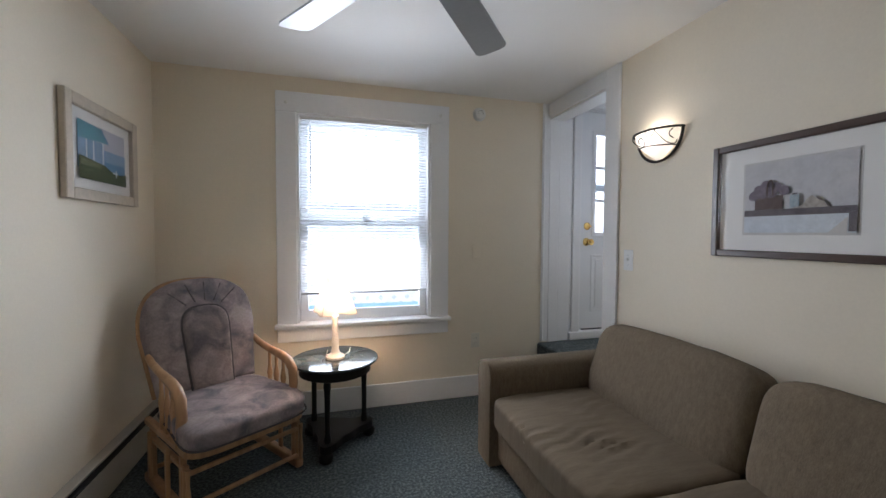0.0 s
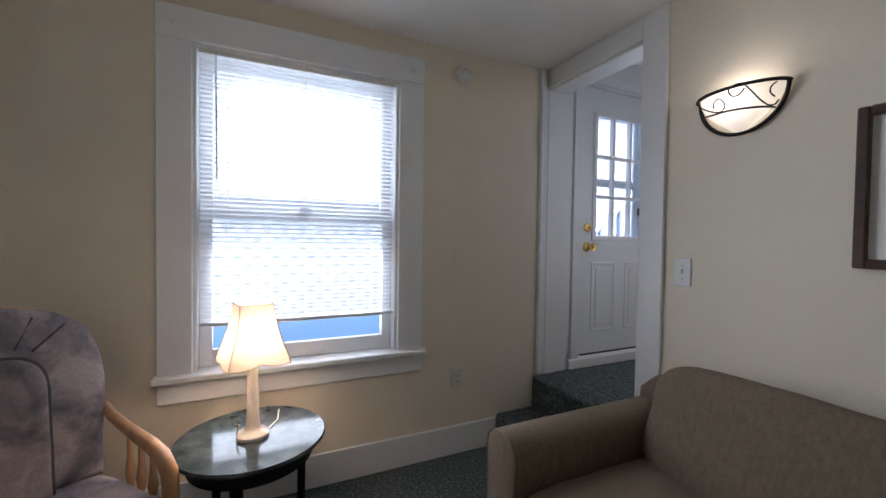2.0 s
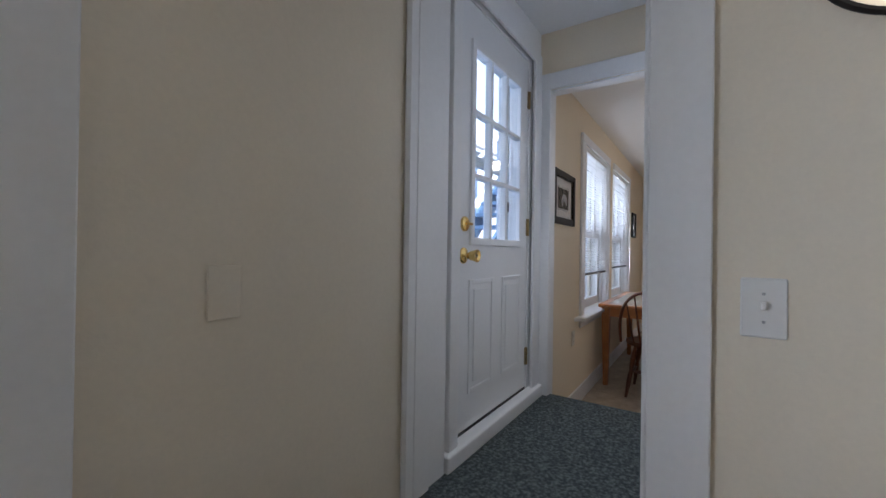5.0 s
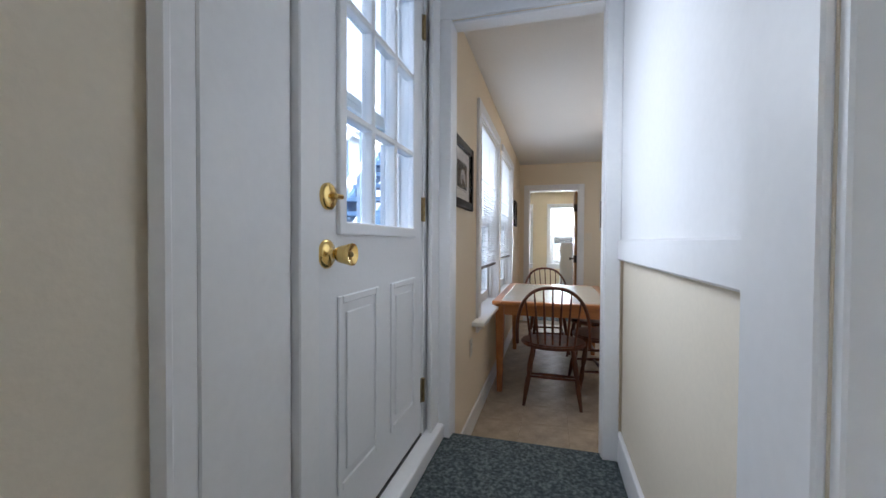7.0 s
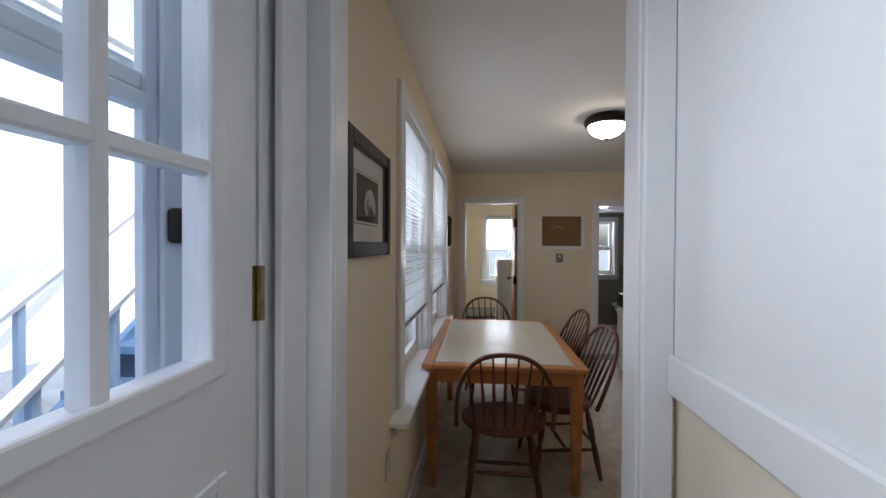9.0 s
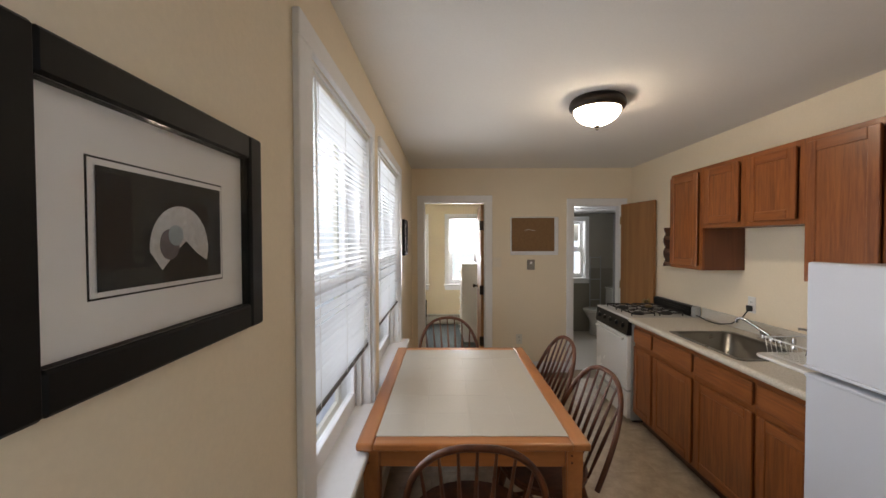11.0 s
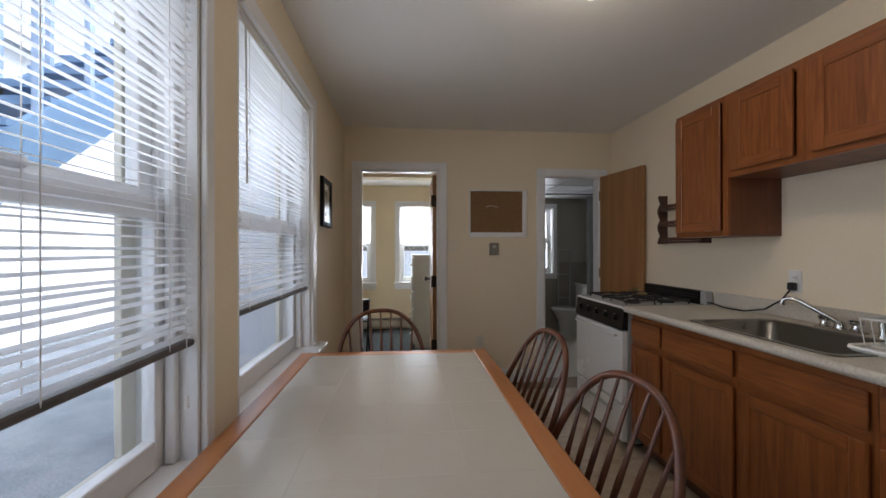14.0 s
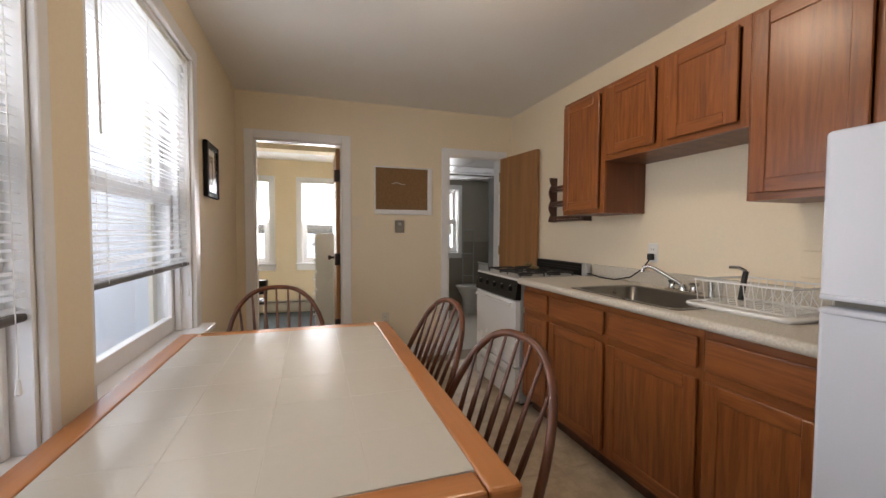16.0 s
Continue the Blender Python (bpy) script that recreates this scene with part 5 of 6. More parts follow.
# ---- kitchen: table and chairs ----
def dining_table():
    x0, x1, y0, y1, top = 4.385, 5.84, 2.068, 3.028, 0.80
    t = thing("dining_table", ((x0 + x1) / 2, (y0 + y1) / 2, KF), "honey oak dining table with an ivory tiled top", "dining table")
    r = 0.072
    part("edge_board", box(x0, x1, y1 - r, y1, top - 0.032, top, bevel=0.009, seg=3), TABLEWOOD, t)
    part("edge_board", box(x0, x1, y0, y0 + r, top - 0.032, top, bevel=0.009, seg=3), TABLEWOOD, t)
    part("end_board", box(x0, x0 + r, y0 + r, y1 - r, top - 0.032, top - 0.0005, bevel=0.009, seg=3), TABLEWOOD_Y, t)
    part("end_board", box(x1 - r, x1, y0 + r, y1 - r, top - 0.032, top - 0.0005, bevel=0.009, seg=3), TABLEWOOD_Y, t)
    part("tile_bed", box(x0 + r, x1 - r, y0 + r, y1 - r, top - 0.02, top - 0.0014), TILEGROUT, t)
    nx, ny = 6, 4
    w, h = (x1 - x0 - 2 * r) / nx, (y1 - y0 - 2 * r) / ny
    me = mesh_of("tile", box(-w / 2 + 0.0002, w / 2 - 0.0002, -h / 2 + 0.0006, h / 2 - 0.0006, -0.006, 0.0, bevel=0.0005), TILE)
    for i in range(nx):
        for j in range(ny):
            o = new("tile", me)
            o.parent, o.matrix_parent_inverse = t, ROOT[t.name].inverted()
            o.matrix_basis = pose(x0 + r + w * (i + 0.5), y0 + r + h * (j + 0.5), top - 0.0008 + random.uniform(-0.0001, 0.0001))
    part("apron", box(x0 + 0.06, x1 - 0.06, y1 - 0.062, y1 - 0.042, top - 0.115, top - 0.032), TABLEWOOD, t)
    part("apron", box(x0 + 0.06, x1 - 0.06, y0 + 0.042, y0 + 0.062, top - 0.115, top - 0.032), TABLEWOOD, t)
    part("end_apron", box(x0 + 0.042, x0 + 0.062, y0 + 0.062, y1 - 0.062, top - 0.115, top - 0.032), TABLEWOOD_Y, t)
    part("end_apron", box(x1 - 0.062, x1 - 0.042, y0 + 0.062, y1 - 0.062, top - 0.115, top - 0.032), TABLEWOOD_Y, t)
    for lx in (x0 + 0.06, x1 - 0.06):
        for ly in (y0 + 0.06, y1 - 0.06):
            bm = bmesh.new()
            rings = [[bm.verts.new((lx + sx * s, ly + sy * s, z)) for sx, sy in ((-1, -1), (1, -1), (1, 1), (-1, 1))] for s, z in ((0.021, KF), (0.034, top - 0.16), (0.036, top - 0.032))]
            for a, b in zip(rings, rings[1:]):
                for k in range(4):
                    bm.faces.new((a[k], a[(k + 1) % 4], b[(k + 1) % 4], b[k]))
            bm.faces.new(rings[0][::-1])
            bm.faces.new(rings[-1])
            bmesh.ops.bevel(bm, geom=bm.edges[:], offset=0.005, segments=2, affect="EDGES")
            leg = part("leg", bm, TABLEWOOD, t)
            for z in (top - 0.06, top - 0.09):
                if lx < 5:
                    part("wood_plug", lathe([(0.005, -0.0375), (0.005, -0.034)], (lx, ly + 0.012, z), 8, 1.0, "x"), CHAIRWOOD, leg)


dining_table()


def windsor_chair():
    """Bow-back chair built at the origin, facing +y, standing on z = 0."""
    c = thing("windsor_chair", (0, 0, 0), "brown bow-back wooden chair with turned spindles at the table", "chair", "chairs round the table")
    pts = []
    for k in range(32):
        a = 2 * math.pi * k / 32
        x, y = 0.245 * math.cos(a), 0.215 * math.sin(a)
        pts.append((x * (1.0 + 0.06 * math.sin(a)), y))
    bm = sheet(pts, 0.036, Matrix.Translation((0, 0, 0.425)))
    bmesh.ops.bevel(bm, geom=[e for e in bm.edges if abs(e.verts[0].co.z - e.verts[1].co.z) < 1e-5], offset=0.011, segments=3, affect="EDGES")
    part("seat", bm, CHAIRWOOD, c, "saddle seat", True)
    def bow(t):
        a = math.pi * t
        w = 0.26 * math.copysign(abs(math.cos(a)) ** 0.8, math.cos(a))
        h = 0.45 * abs(math.sin(a)) ** 0.72
        return Vector((w, -0.15 - 0.195 * (h / 0.45), 0.455 + h))
    part("bow", tube([bow(k / 36) for k in range(37)], 0.0125, 8), CHAIRWOOD, c, "bent wooden bow", True)
    for i in range(7):
        x = -0.18 + 0.06 * i
        foot = Vector((x * 0.86, -0.163, 0.452))
        t = 0.5
        lo, hi = 0.02, 0.98
        for _ in range(24):
            mid = (lo + hi) / 2
            if bow(mid).x > x * 1.06:
                lo = mid
            else:
                hi = mid
        top = bow((lo + hi) / 2)
        p = [foot.lerp(top, u) for u in (0, 0.25, 0.45, 0.7, 1)]
        part("spindle", tube(p, [0.006, 0.0085, 0.0095, 0.007, 0.005], 7), CHAIRWOOD, c, smooth=True)
    legs = {}
    for sx in (-1, 1):
        for sy in (-1, 1):
            a, b = Vector((sx * 0.145, sy * 0.135, 0.43)), Vector((sx * 0.205, sy * 0.205, 0.0))
            legs[sx, sy] = (a, b)
            p = [a.lerp(b, u) for u in (0, 0.08, 0.2, 0.32, 0.42, 0.48, 0.54, 0.7, 0.88, 1.0)]
            part("leg", tube(p, [0.012, 0.014, 0.019, 0.021, 0.018, 0.013, 0.017, 0.019, 0.014, 0.011], 10), CHAIRWOOD, c, smooth=True)
    mids = []
    for sx in (-1, 1):
        a, b = legs[sx, -1][0].lerp(legs[sx, -1][1], 0.58), legs[sx, 1][0].lerp(legs[sx, 1][1], 0.58)
        mids.append((a + b) / 2)
        part("stretcher", tube([a.lerp(b, u) for u in (0, 0.3, 0.5, 0.7, 1)], [0.008, 0.011, 0.014, 0.011, 0.008], 8), CHAIRWOOD, c, smooth=True)
    part("cross_stretcher", tube([mids[0].lerp(mids[1], u) for u in (0, 0.3, 0.5, 0.7, 1)], [0.008, 0.011, 0.014, 0.011, 0.008], 8), CHAIRWOOD, c, smooth=True)
    a, b = legs[-1, -1][0].lerp(legs[-1, -1][1], 0.5), legs[1, -1][0].lerp(legs[1, -1][1], 0.5)
    part("rear_stretcher", tube([a, a.lerp(b, 0.5), b], [0.008, 0.012, 0.008], 8), CHAIRWOOD, c, smooth=True)
    return c


chair = windsor_chair()
chair.matrix_basis = pose(4.41, 2.55, KF, 0, 0, -91)
copy_thing(chair, pose(4.777, 2.173, KF, 0, 0, 8.7))
copy_thing(chair, pose(5.448, 2.173, KF, 0, 0, 6.3))
copy_thing(chair, pose(5.87, 2.60, KF, 0, 0, 98))


# ---- kitchen cabinets ----
def panel_front(name, x0, x1, z0, z1, y, parent, rail=0.055, flat=False):
    """A cabinet door or drawer front facing +y, its face at y."""
    # Drawer backs take the dark oak to paint the shadow gap round each front.
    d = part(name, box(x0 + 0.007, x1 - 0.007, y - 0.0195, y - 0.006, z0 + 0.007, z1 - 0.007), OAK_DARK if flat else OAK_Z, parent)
    if flat:
        part("front_board", box(x0, x1, y - 0.010, y, z0, z1, bevel=0.005, seg=2), OAK_X, d)
        return d
    part("stile", box(x0, x0 + rail, y - 0.012, y, z0, z1, bevel=0.003), OAK_Z, d)
    part("stile", box(x1 - rail, x1, y - 0.012, y, z0, z1, bevel=0.003), OAK_Z, d)
    part("rail", box(x0 + rail, x1 - rail, y - 0.012, y - 0.0005, z0, z0 + rail, bevel=0.003), OAK_X, d)
    part("rail", box(x0 + rail, x1 - rail, y - 0.012, y - 0.0005, z1 - rail, z1, bevel=0.003), OAK_X, d)
    return d


def wall_cabinet(x0, x1, z0, z1, label, doors=1, low_gap=0.036, high_gap=0.036):
    y0, y1 = KS + 0.001, 0.782
    c = thing("wall_cabinet", ((x0 + x1) / 2, y0, z0), label, "kitchen cabinet", "oak wall cabinets")
    part("carcass", box(x0, x1, y0, y1 - 0.019, z0, z1), OAK_DARK, c, "darker oak cabinet side")
    f = 0.035
    part("face_stile", box(x0, x0 + f, y1 - 0.019, y1, z0, z1), OAK_Z, c)
    part("face_stile", box(x1 - f, x1, y1 - 0.019, y1, z0, z1), OAK_Z, c)
    part("face_rail", box(x0 + f, x1 - f, y1 - 0.019, y1, z0, z0 + f), OAK_X, c)
    part("face_rail", box(x0 + f, x1 - f, y1 - 0.019, y1, z1 - f, z1), OAK_X, c)
    w = (x1 - x0 - low_gap - high_gap) / doors
    for i in range(doors):
        panel_front("door", x0 + low_gap + w * i + 0.002, x0 + low_gap + w * (i + 1) - 0.002, z0 + 0.028, z1 - 0.028, y1 + 0.02, c)
    return c


wall_cabinet(5.706, 6.11, 1.400, 2.153, "tall oak wall cabinet beside the stove", 1, 0.034, 0.014)
wall_cabinet(5.297, 5.704, 1.708, 2.153, "short oak wall cabinet over the sink")
wall_cabinet(4.882, 5.295, 1.708, 2.153, "short oak wall cabinet over the sink")
wall_cabinet(4.472, 4.880, 1.408, 2.153, "tall oak wall cabinet over the dish rack", 1, 0.034, 0.018)
wall_cabinet(3.75, 4.470, 1.76, 2.153, "short oak wall cabinet above the fridge", 2)


def base_cabinet(x0, x1, label):
    y0, y1, z1 = KS + 0.001, 1.055, 0.923
    c = thing("base_cabinet", ((x0 + x1) / 2, y0, KF), label, "kitchen cabinet", "oak base cabinets")
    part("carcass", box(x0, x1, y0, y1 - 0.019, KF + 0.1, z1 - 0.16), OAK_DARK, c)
    part("toe_kick", box(x0, x1, y0 + 0.05, y1 - 0.07, KF, KF + 0.1), DARKWOOD, c, "dark toe kick")
    f = 0.03
    part("face_stile", box(x0, x0 + f, y1 - 0.019, y1, KF + 0.1, z1), OAK_Z, c)
    part("face_stile", box(x1 - f, x1, y1 - 0.019, y1, KF + 0.1, z1), OAK_Z, c)
    for a, b in ((KF + 0.1, KF + 0.15), (0.715, 0.780), (z1 - 0.045, z1)):
        part("face_rail", box(x0 + f, x1 - f, y1 - 0.019, y1 - 0.0005, a, b), OAK_X, c)
    panel_front("drawer_front", x0 + 0.014, x1 - 0.014, 0.766, 0.890, y1 + 0.02, c, flat=True)
    panel_front("door", x0 + 0.014, x1 - 0.014, KF + 0.122, 0.728, y1 + 0.02, c)
    return c


base_cabinet(5.838, 6.145, "narrow oak base cabinet beside the stove")
base_cabinet(5.336, 5.836, "oak base cabinet under the sink")
base_cabinet(4.826, 5.334, "oak base cabinet under the sink")
base_cabinet(4.43, 4.824, "oak base cabinet beside the fridge")


def countertop():
    x0, x1, y0, y1, z0, z1 = 4.425, 6.155, KS + 0.002, 1.09, 0.924, 0.965
    sx0, sx1, sy0, sy1 = 4.96, 5.63, 0.63, 1.045
    c = thing("countertop", ((x0 + x1) / 2, y0, z0), "beige speckled laminate worktop with a low backsplash", "worktop")
    for b in ((x0, sx0, y0, y1), (sx1, x1, y0, y1), (sx0, sx1, y0, sy0), (sx0, sx1, sy1, y1)):
        part("top_board", box(*b, z0, z1), LAMINATE, c)
    part("front_edge", tube([(x0 - 0.004, y1, z1 - 0.02), (x1 + 0.003, y1, z1 - 0.02)], 0.0202, 14), LAMINATE, c, smooth=True)
    part("backsplash", box(x0, x1, y0, y0 + 0.019, z1, 1.05, bevel=0.004), LAMINATE, c)
    # sink set into the hole
    s = thing("kitchen_sink", ((sx0 + sx1) / 2, (sy0 + sy1) / 2, z1), "single-bowl stainless steel sink set into the worktop", "sink")
    bm = bmesh.new()
    def ring(inset, z, corner):
        a0, a1, b0, b1 = sx0 + inset, sx1 - inset, sy0 + inset, sy1 - inset
        out = []
        for cx, cy, st in ((a1 - corner, b1 - corner, 0), (a0 + corner, b1 - corner, 90), (a0 + corner, b0 + corner, 180), (a1 - corner, b0 + corner, 270)):
            for k in range(6):
                t = math.radians(st + 18 * k)
                out.append(bm.verts.new((cx + corner * math.cos(t), cy + corner * math.sin(t), z)))
        return out
    rings = [ring(-0.018, z1 + 0.001, 0.03), ring(-0.016, z1 + 0.004, 0.03), ring(0.012, z1 + 0.003, 0.05), ring(0.02, z1 - 0.006, 0.06), ring(0.035, z1 - 0.14, 0.07), ring(0.06, z1 - 0.165, 0.08), ring(0.20, z1 - 0.17, 0.01)]
    for a, b in zip(rings, rings[1:]):
        for k in range(len(a)):
            bm.faces.new((a[k], a[(k + 1) % len(a)], b[(k + 1) % len(b)], b[k]))
    bm.faces.new(rings[-1])
    part("bowl", bm, STEEL, s, smooth=True)
    part("drain", lathe([(0.042, z1 - 0.1695), (0.042, z1 - 0.167), (0.03, z1 - 0.168), (0.005, z1 - 0.1685)], ((sx0 + sx1) / 2, (sy0 + sy1) / 2, 0), 20), CHROME, s, smooth=True)


countertop()


def faucet(x, y, z):
    f = thing("faucet", (x, y, z), "chrome single-lever kitchen faucet behind the sink", "faucet")
    part("deck_plate", box(x - 0.10, x + 0.10, y - 0.022, y + 0.022, z, z + 0.012, bevel=0.006, seg=2), CHROME, f)
    for hx in (x - 0.065, x + 0.065):
        part("handle", lathe([(0.022, 0.012), (0.018, 0.022), (0.016, 0.035), (0.024, 0.042), (0.024, 0.058), (0.012, 0.066)], (hx, y, z), 14), CHROME, f, smooth=True)
    part("body", lathe([(0.022, 0.012), (0.02, 0.03), (0.012, 0.045)], (x, y, z), 18), CHROME, f, smooth=True)
    part("spout", tube([(x, y, z + 0.03), (x + 0.02, y + 0.012, z + 0.05), (x + 0.12, y + 0.07, z + 0.118), (x + 0.15, y + 0.088, z + 0.128), (x + 0.17, y + 0.10, z + 0.118), (x + 0.174, y + 0.102, z + 0.095)], [0.012, 0.012, 0.010, 0.010, 0.011, 0.011], 10), CHROME, f, smooth=True)
    part("side_sprayer", lathe([(0.016, 0.0), (0.014, 0.015), (0.010, 0.03), (0.013, 0.055), (0.008, 0.07)], (x - 0.16, y, z), 12), CHROME, f, smooth=True)


faucet(5.34, 0.565, 0.965)


def dish_rack(x0, x1, y0, y1, z):
    t = thing("drain_tray", ((x0 + x1) / 2, (y0 + y1) / 2, z), "white plastic drain tray on the worktop", "drain tray")
    pts = []
    a0, a1, b0, b1, r = x0 - 0.02, x1 + 0.02, y0 - 0.01, y1 + 0.04, 0.04
    for cx, cy, st in ((a1 - r, b1 - r, 0), (a0 + r, b1 - r, 90), (a0 + r, b0 + r, 180), (a1 - r, b0 + r, 270)):
        for k in range(5):
            q = math.radians(st + 22.5 * k)
            pts.append((cx + r * math.cos(q), cy + r * math.sin(q)))
    part("tray_floor", sheet(pts, 0.005, Matrix.Translation((0, 0, z + 0.001))), PLASTIC, t)
    part("tray_rim", tube([(x, y, z + 0.012) for x, y in pts], 0.009, 6, True), PLASTIC, t, smooth=True)
    k = thing("dish_rack", ((x0 + x1) / 2, (y0 + y1) / 2, z + 0.006), "white wire dish rack standing on the drain tray", "dish rack")
    for zz, g in ((z + 0.02, 0.02), (z + 0.115, 0.0)):
        part("hoop", tube([(x0 + g, y0 + g, zz), (x1 - g, y0 + g, zz), (x1 - g, y1 - g, zz), (x0 + g, y1 - g, zz)], 0.003 if zz < z + 0.1 else 0.004, 6, True), WIRE, k)
    n = 11
    for i in range(n + 1):
        x = x0 + (x1 - x0) * i / n
        g = 0.02
        part("rack_wire", tube([(x, y0, z + 0.115), (x, y0 + g, z + 0.02), (x, y1 - g, z + 0.02), (x, y1, z + 0.115)], 0.002, 5), WIRE, k)
    for j in range(1, 6):
        y = y0 + (y1 - y0) * j / 6
        part("plate_divider", tube([(x0 + 0.05, y, z + 0.02), (x0 + 0.09, y, z + 0.09), (x0 + 0.13, y, z + 0.02)], 0.002, 5), WIRE, k)
    c = thing("cutlery_cup", (x1 - 0.035, y1 - 0.04, z + 0.024), "clear cup in the dish rack", "cup")
    part("cup_wall", lathe([(0.026, 0.0), (0.030, 0.09), (0.027, 0.09), (0.024, 0.006)], (x1 - 0.04, y1 - 0.07, z + 0.024), 16), PANE, c, smooth=True)
    s = thing("black_ladle", (x1 - 0.06, y0 + 0.10, z + 0.024), "black kitchen ladle with a chrome neck in the dish rack", "ladle")
    part("handle", tube([(x1 - 0.07, y0 + 0.12, z + 0.024), (x1 - 0.075, y0 + 0.10, z + 0.15)], 0.011, 8), RUBBER, s)
    part("neck", tube([(x1 - 0.075, y0 + 0.10, z + 0.15), (x1 - 0.06, y0 + 0.12, z + 0.165), (x1 - 0.03, y0 + 0.14, z + 0.165)], 0.007, 8), CHROME, s)


dish_rack(4.66, 5.03, 0.56, 0.86, 0.965)


def stove():
    x0, x1, y0, y1, top = 6.163, 6.86, KS + 0.02, 1.105, 0.955
    s = thing("gas_stove", ((x0 + x1) / 2, (y0 + y1) / 2, KF), "white gas stove with a black control panel", "stove")
    part("body", box(x0, x1, y0, y1 - 0.03, KF + 0.03, top - 0.012), GREYMETAL, s, "grey metal side panels")
    part("cooktop", box(x0, x1, y0, y1, top - 0.012, top + 0.004, bevel=0.005, seg=2), ENAMEL, s)
    bm = bmesh.new()
    pr = [(y1 - 0.03, top - 0.145), (y1 + 0.012, top - 0.145), (y1 + 0.012, top - 0.13), (y1 - 0.004, top - 0.012), (y1 - 0.03, top - 0.012)]
    ra, rb = [bm.verts.new((x0, y, z)) for y, z in pr], [bm.verts.new((x1, y, z)) for y, z in pr]
    for k in range(5):
        bm.faces.new((ra[k], ra[(k + 1) % 5], rb[(k + 1) % 5], rb[k]))
    bm.faces.new(ra)
    bm.faces.new(rb[::-1])
    cp = part("control_panel", bm, BLACK, s, "glossy black sloped control panel")
    for i in range(5):
        x = x0 + 0.09 + 0.13 * i
        kn = part("knob", lathe([(0.021, 0.0), (0.021, 0.010), (0.016, 0.022), (0.004, 0.023)], (x, y1 + 0.003, top - 0.075), 16, 1.0, "y"), BLACK, cp, "black knob with a pale ring", True)
        part("dial_mark", tube([(x + 0.023 * math.cos(math.radians(a)), y1 + 0.006, top - 0.075 + 0.023 * math.sin(math.radians(a))) for a in range(-60, 100, 20)], 0.0022, 5), PLASTIC, cp)
    d = part("oven_door", box(x0 + 0.008, x1 - 0.008, y1 - 0.03, y1 + 0.008, 0.335, top - 0.155, bevel=0.006, seg=2), ENAMEL, s)
    part("door_handle", box(x0 + 0.05, x1 - 0.05, y1 + 0.022, y1 + 0.04, top - 0.195, top - 0.175, bevel=0.005, seg=2), ENAMEL, d)
    for x in (x0 + 0.07, x1 - 0.07):
        part("handle_stand", box(x - 0.012, x + 0.012, y1 + 0.006, y1 + 0.024, top - 0.193, top - 0.177), ENAMEL, d)
    dr = part("broiler_drawer", box(x0 + 0.008, x1 - 0.008, y1 - 0.03, y1 + 0.006, KF + 0.04, 0.32, bevel=0.006, seg=2), ENAMEL, s)
    part("drawer_handle", box(x0 + 0.12, x1 - 0.12, y1 + 0.006, y1 + 0.022, 0.25, 0.275, bevel=0.004), GREYMETAL, dr)
    part("plinth", box(x0 + 0.03, x1 - 0.03, y0 + 0.05, y1 - 0.06, KF, KF + 0.03), BLACKMATT, s)
    g = part("backguard", box(x0 + 0.05, x1 - 0.02, y0, y0 + 0.05, top + 0.004, 1.05, bevel=0.006), BLACK, s, "black vented backguard")
    part("guard_end", box(x0, x0 + 0.05, y0, y0 + 0.055, top + 0.004, 1.052, bevel=0.008, seg=2), GREYMETAL, g, "grey end cap")
    part("guard_slot", box(x0 + 0.08, x1 - 0.06, y0 + 0.05, y0 + 0.053, 1.0, 1.006), BLACKMATT, g)
    part("guard_slot", box(x0 + 0.08, x1 - 0.06, y0 + 0.05, y0 + 0.053, 1.018, 1.024), BLACKMATT, g)
    for bx in (x0 + 0.19, x1 - 0.19):
        for by in (y0 + 0.20, y1 - 0.17):
            b = part("burner", lathe([(0.055, 0.0), (0.05, 0.010), (0.032, 0.012), (0.030, 0.022), (0.005, 0.024)], (bx, by, top + 0.004), 20), BLACKMATT, s, smooth=True)
            gr = tube([(bx - 0.1, by - 0.1, top + 0.03), (bx + 0.1, by - 0.1, top + 0.03), (bx + 0.1, by + 0.1, top + 0.03), (bx - 0.1, by + 0.1, top + 0.03)], 0.006, 6, True)
            for k in range(4):
                a = math.pi / 2 * k
                add_tube(gr, [(bx + 0.1 * math.cos(a), by + 0.1 * math.sin(a), top + 0.03), (bx + 0.03 * math.cos(a), by + 0.03 * math.sin(a), top + 0.036)], 0.005, 6)
                a += math.pi / 4
                add_tube(gr, [(bx + 0.14 * math.cos(a), by + 0.14 * math.sin(a), top + 0.03), (bx + 0.14 * math.cos(a), by + 0.14 * math.sin(a), top + 0.004)], 0.005, 6)
            part("grate", gr, BLACKMATT, s)
    u = thing("burner_part", (6.53, 0.72, top + 0.034), "small brass burner cap on the stove grate", "burner cap")
    part("cap", lathe([(0.03, 0.0), (0.035, 0.012), (0.02, 0.02), (0.004, 0.022)], (6.55, 0.74, top + 0.034), 14), OLDBRASS, u, smooth=True)


stove()


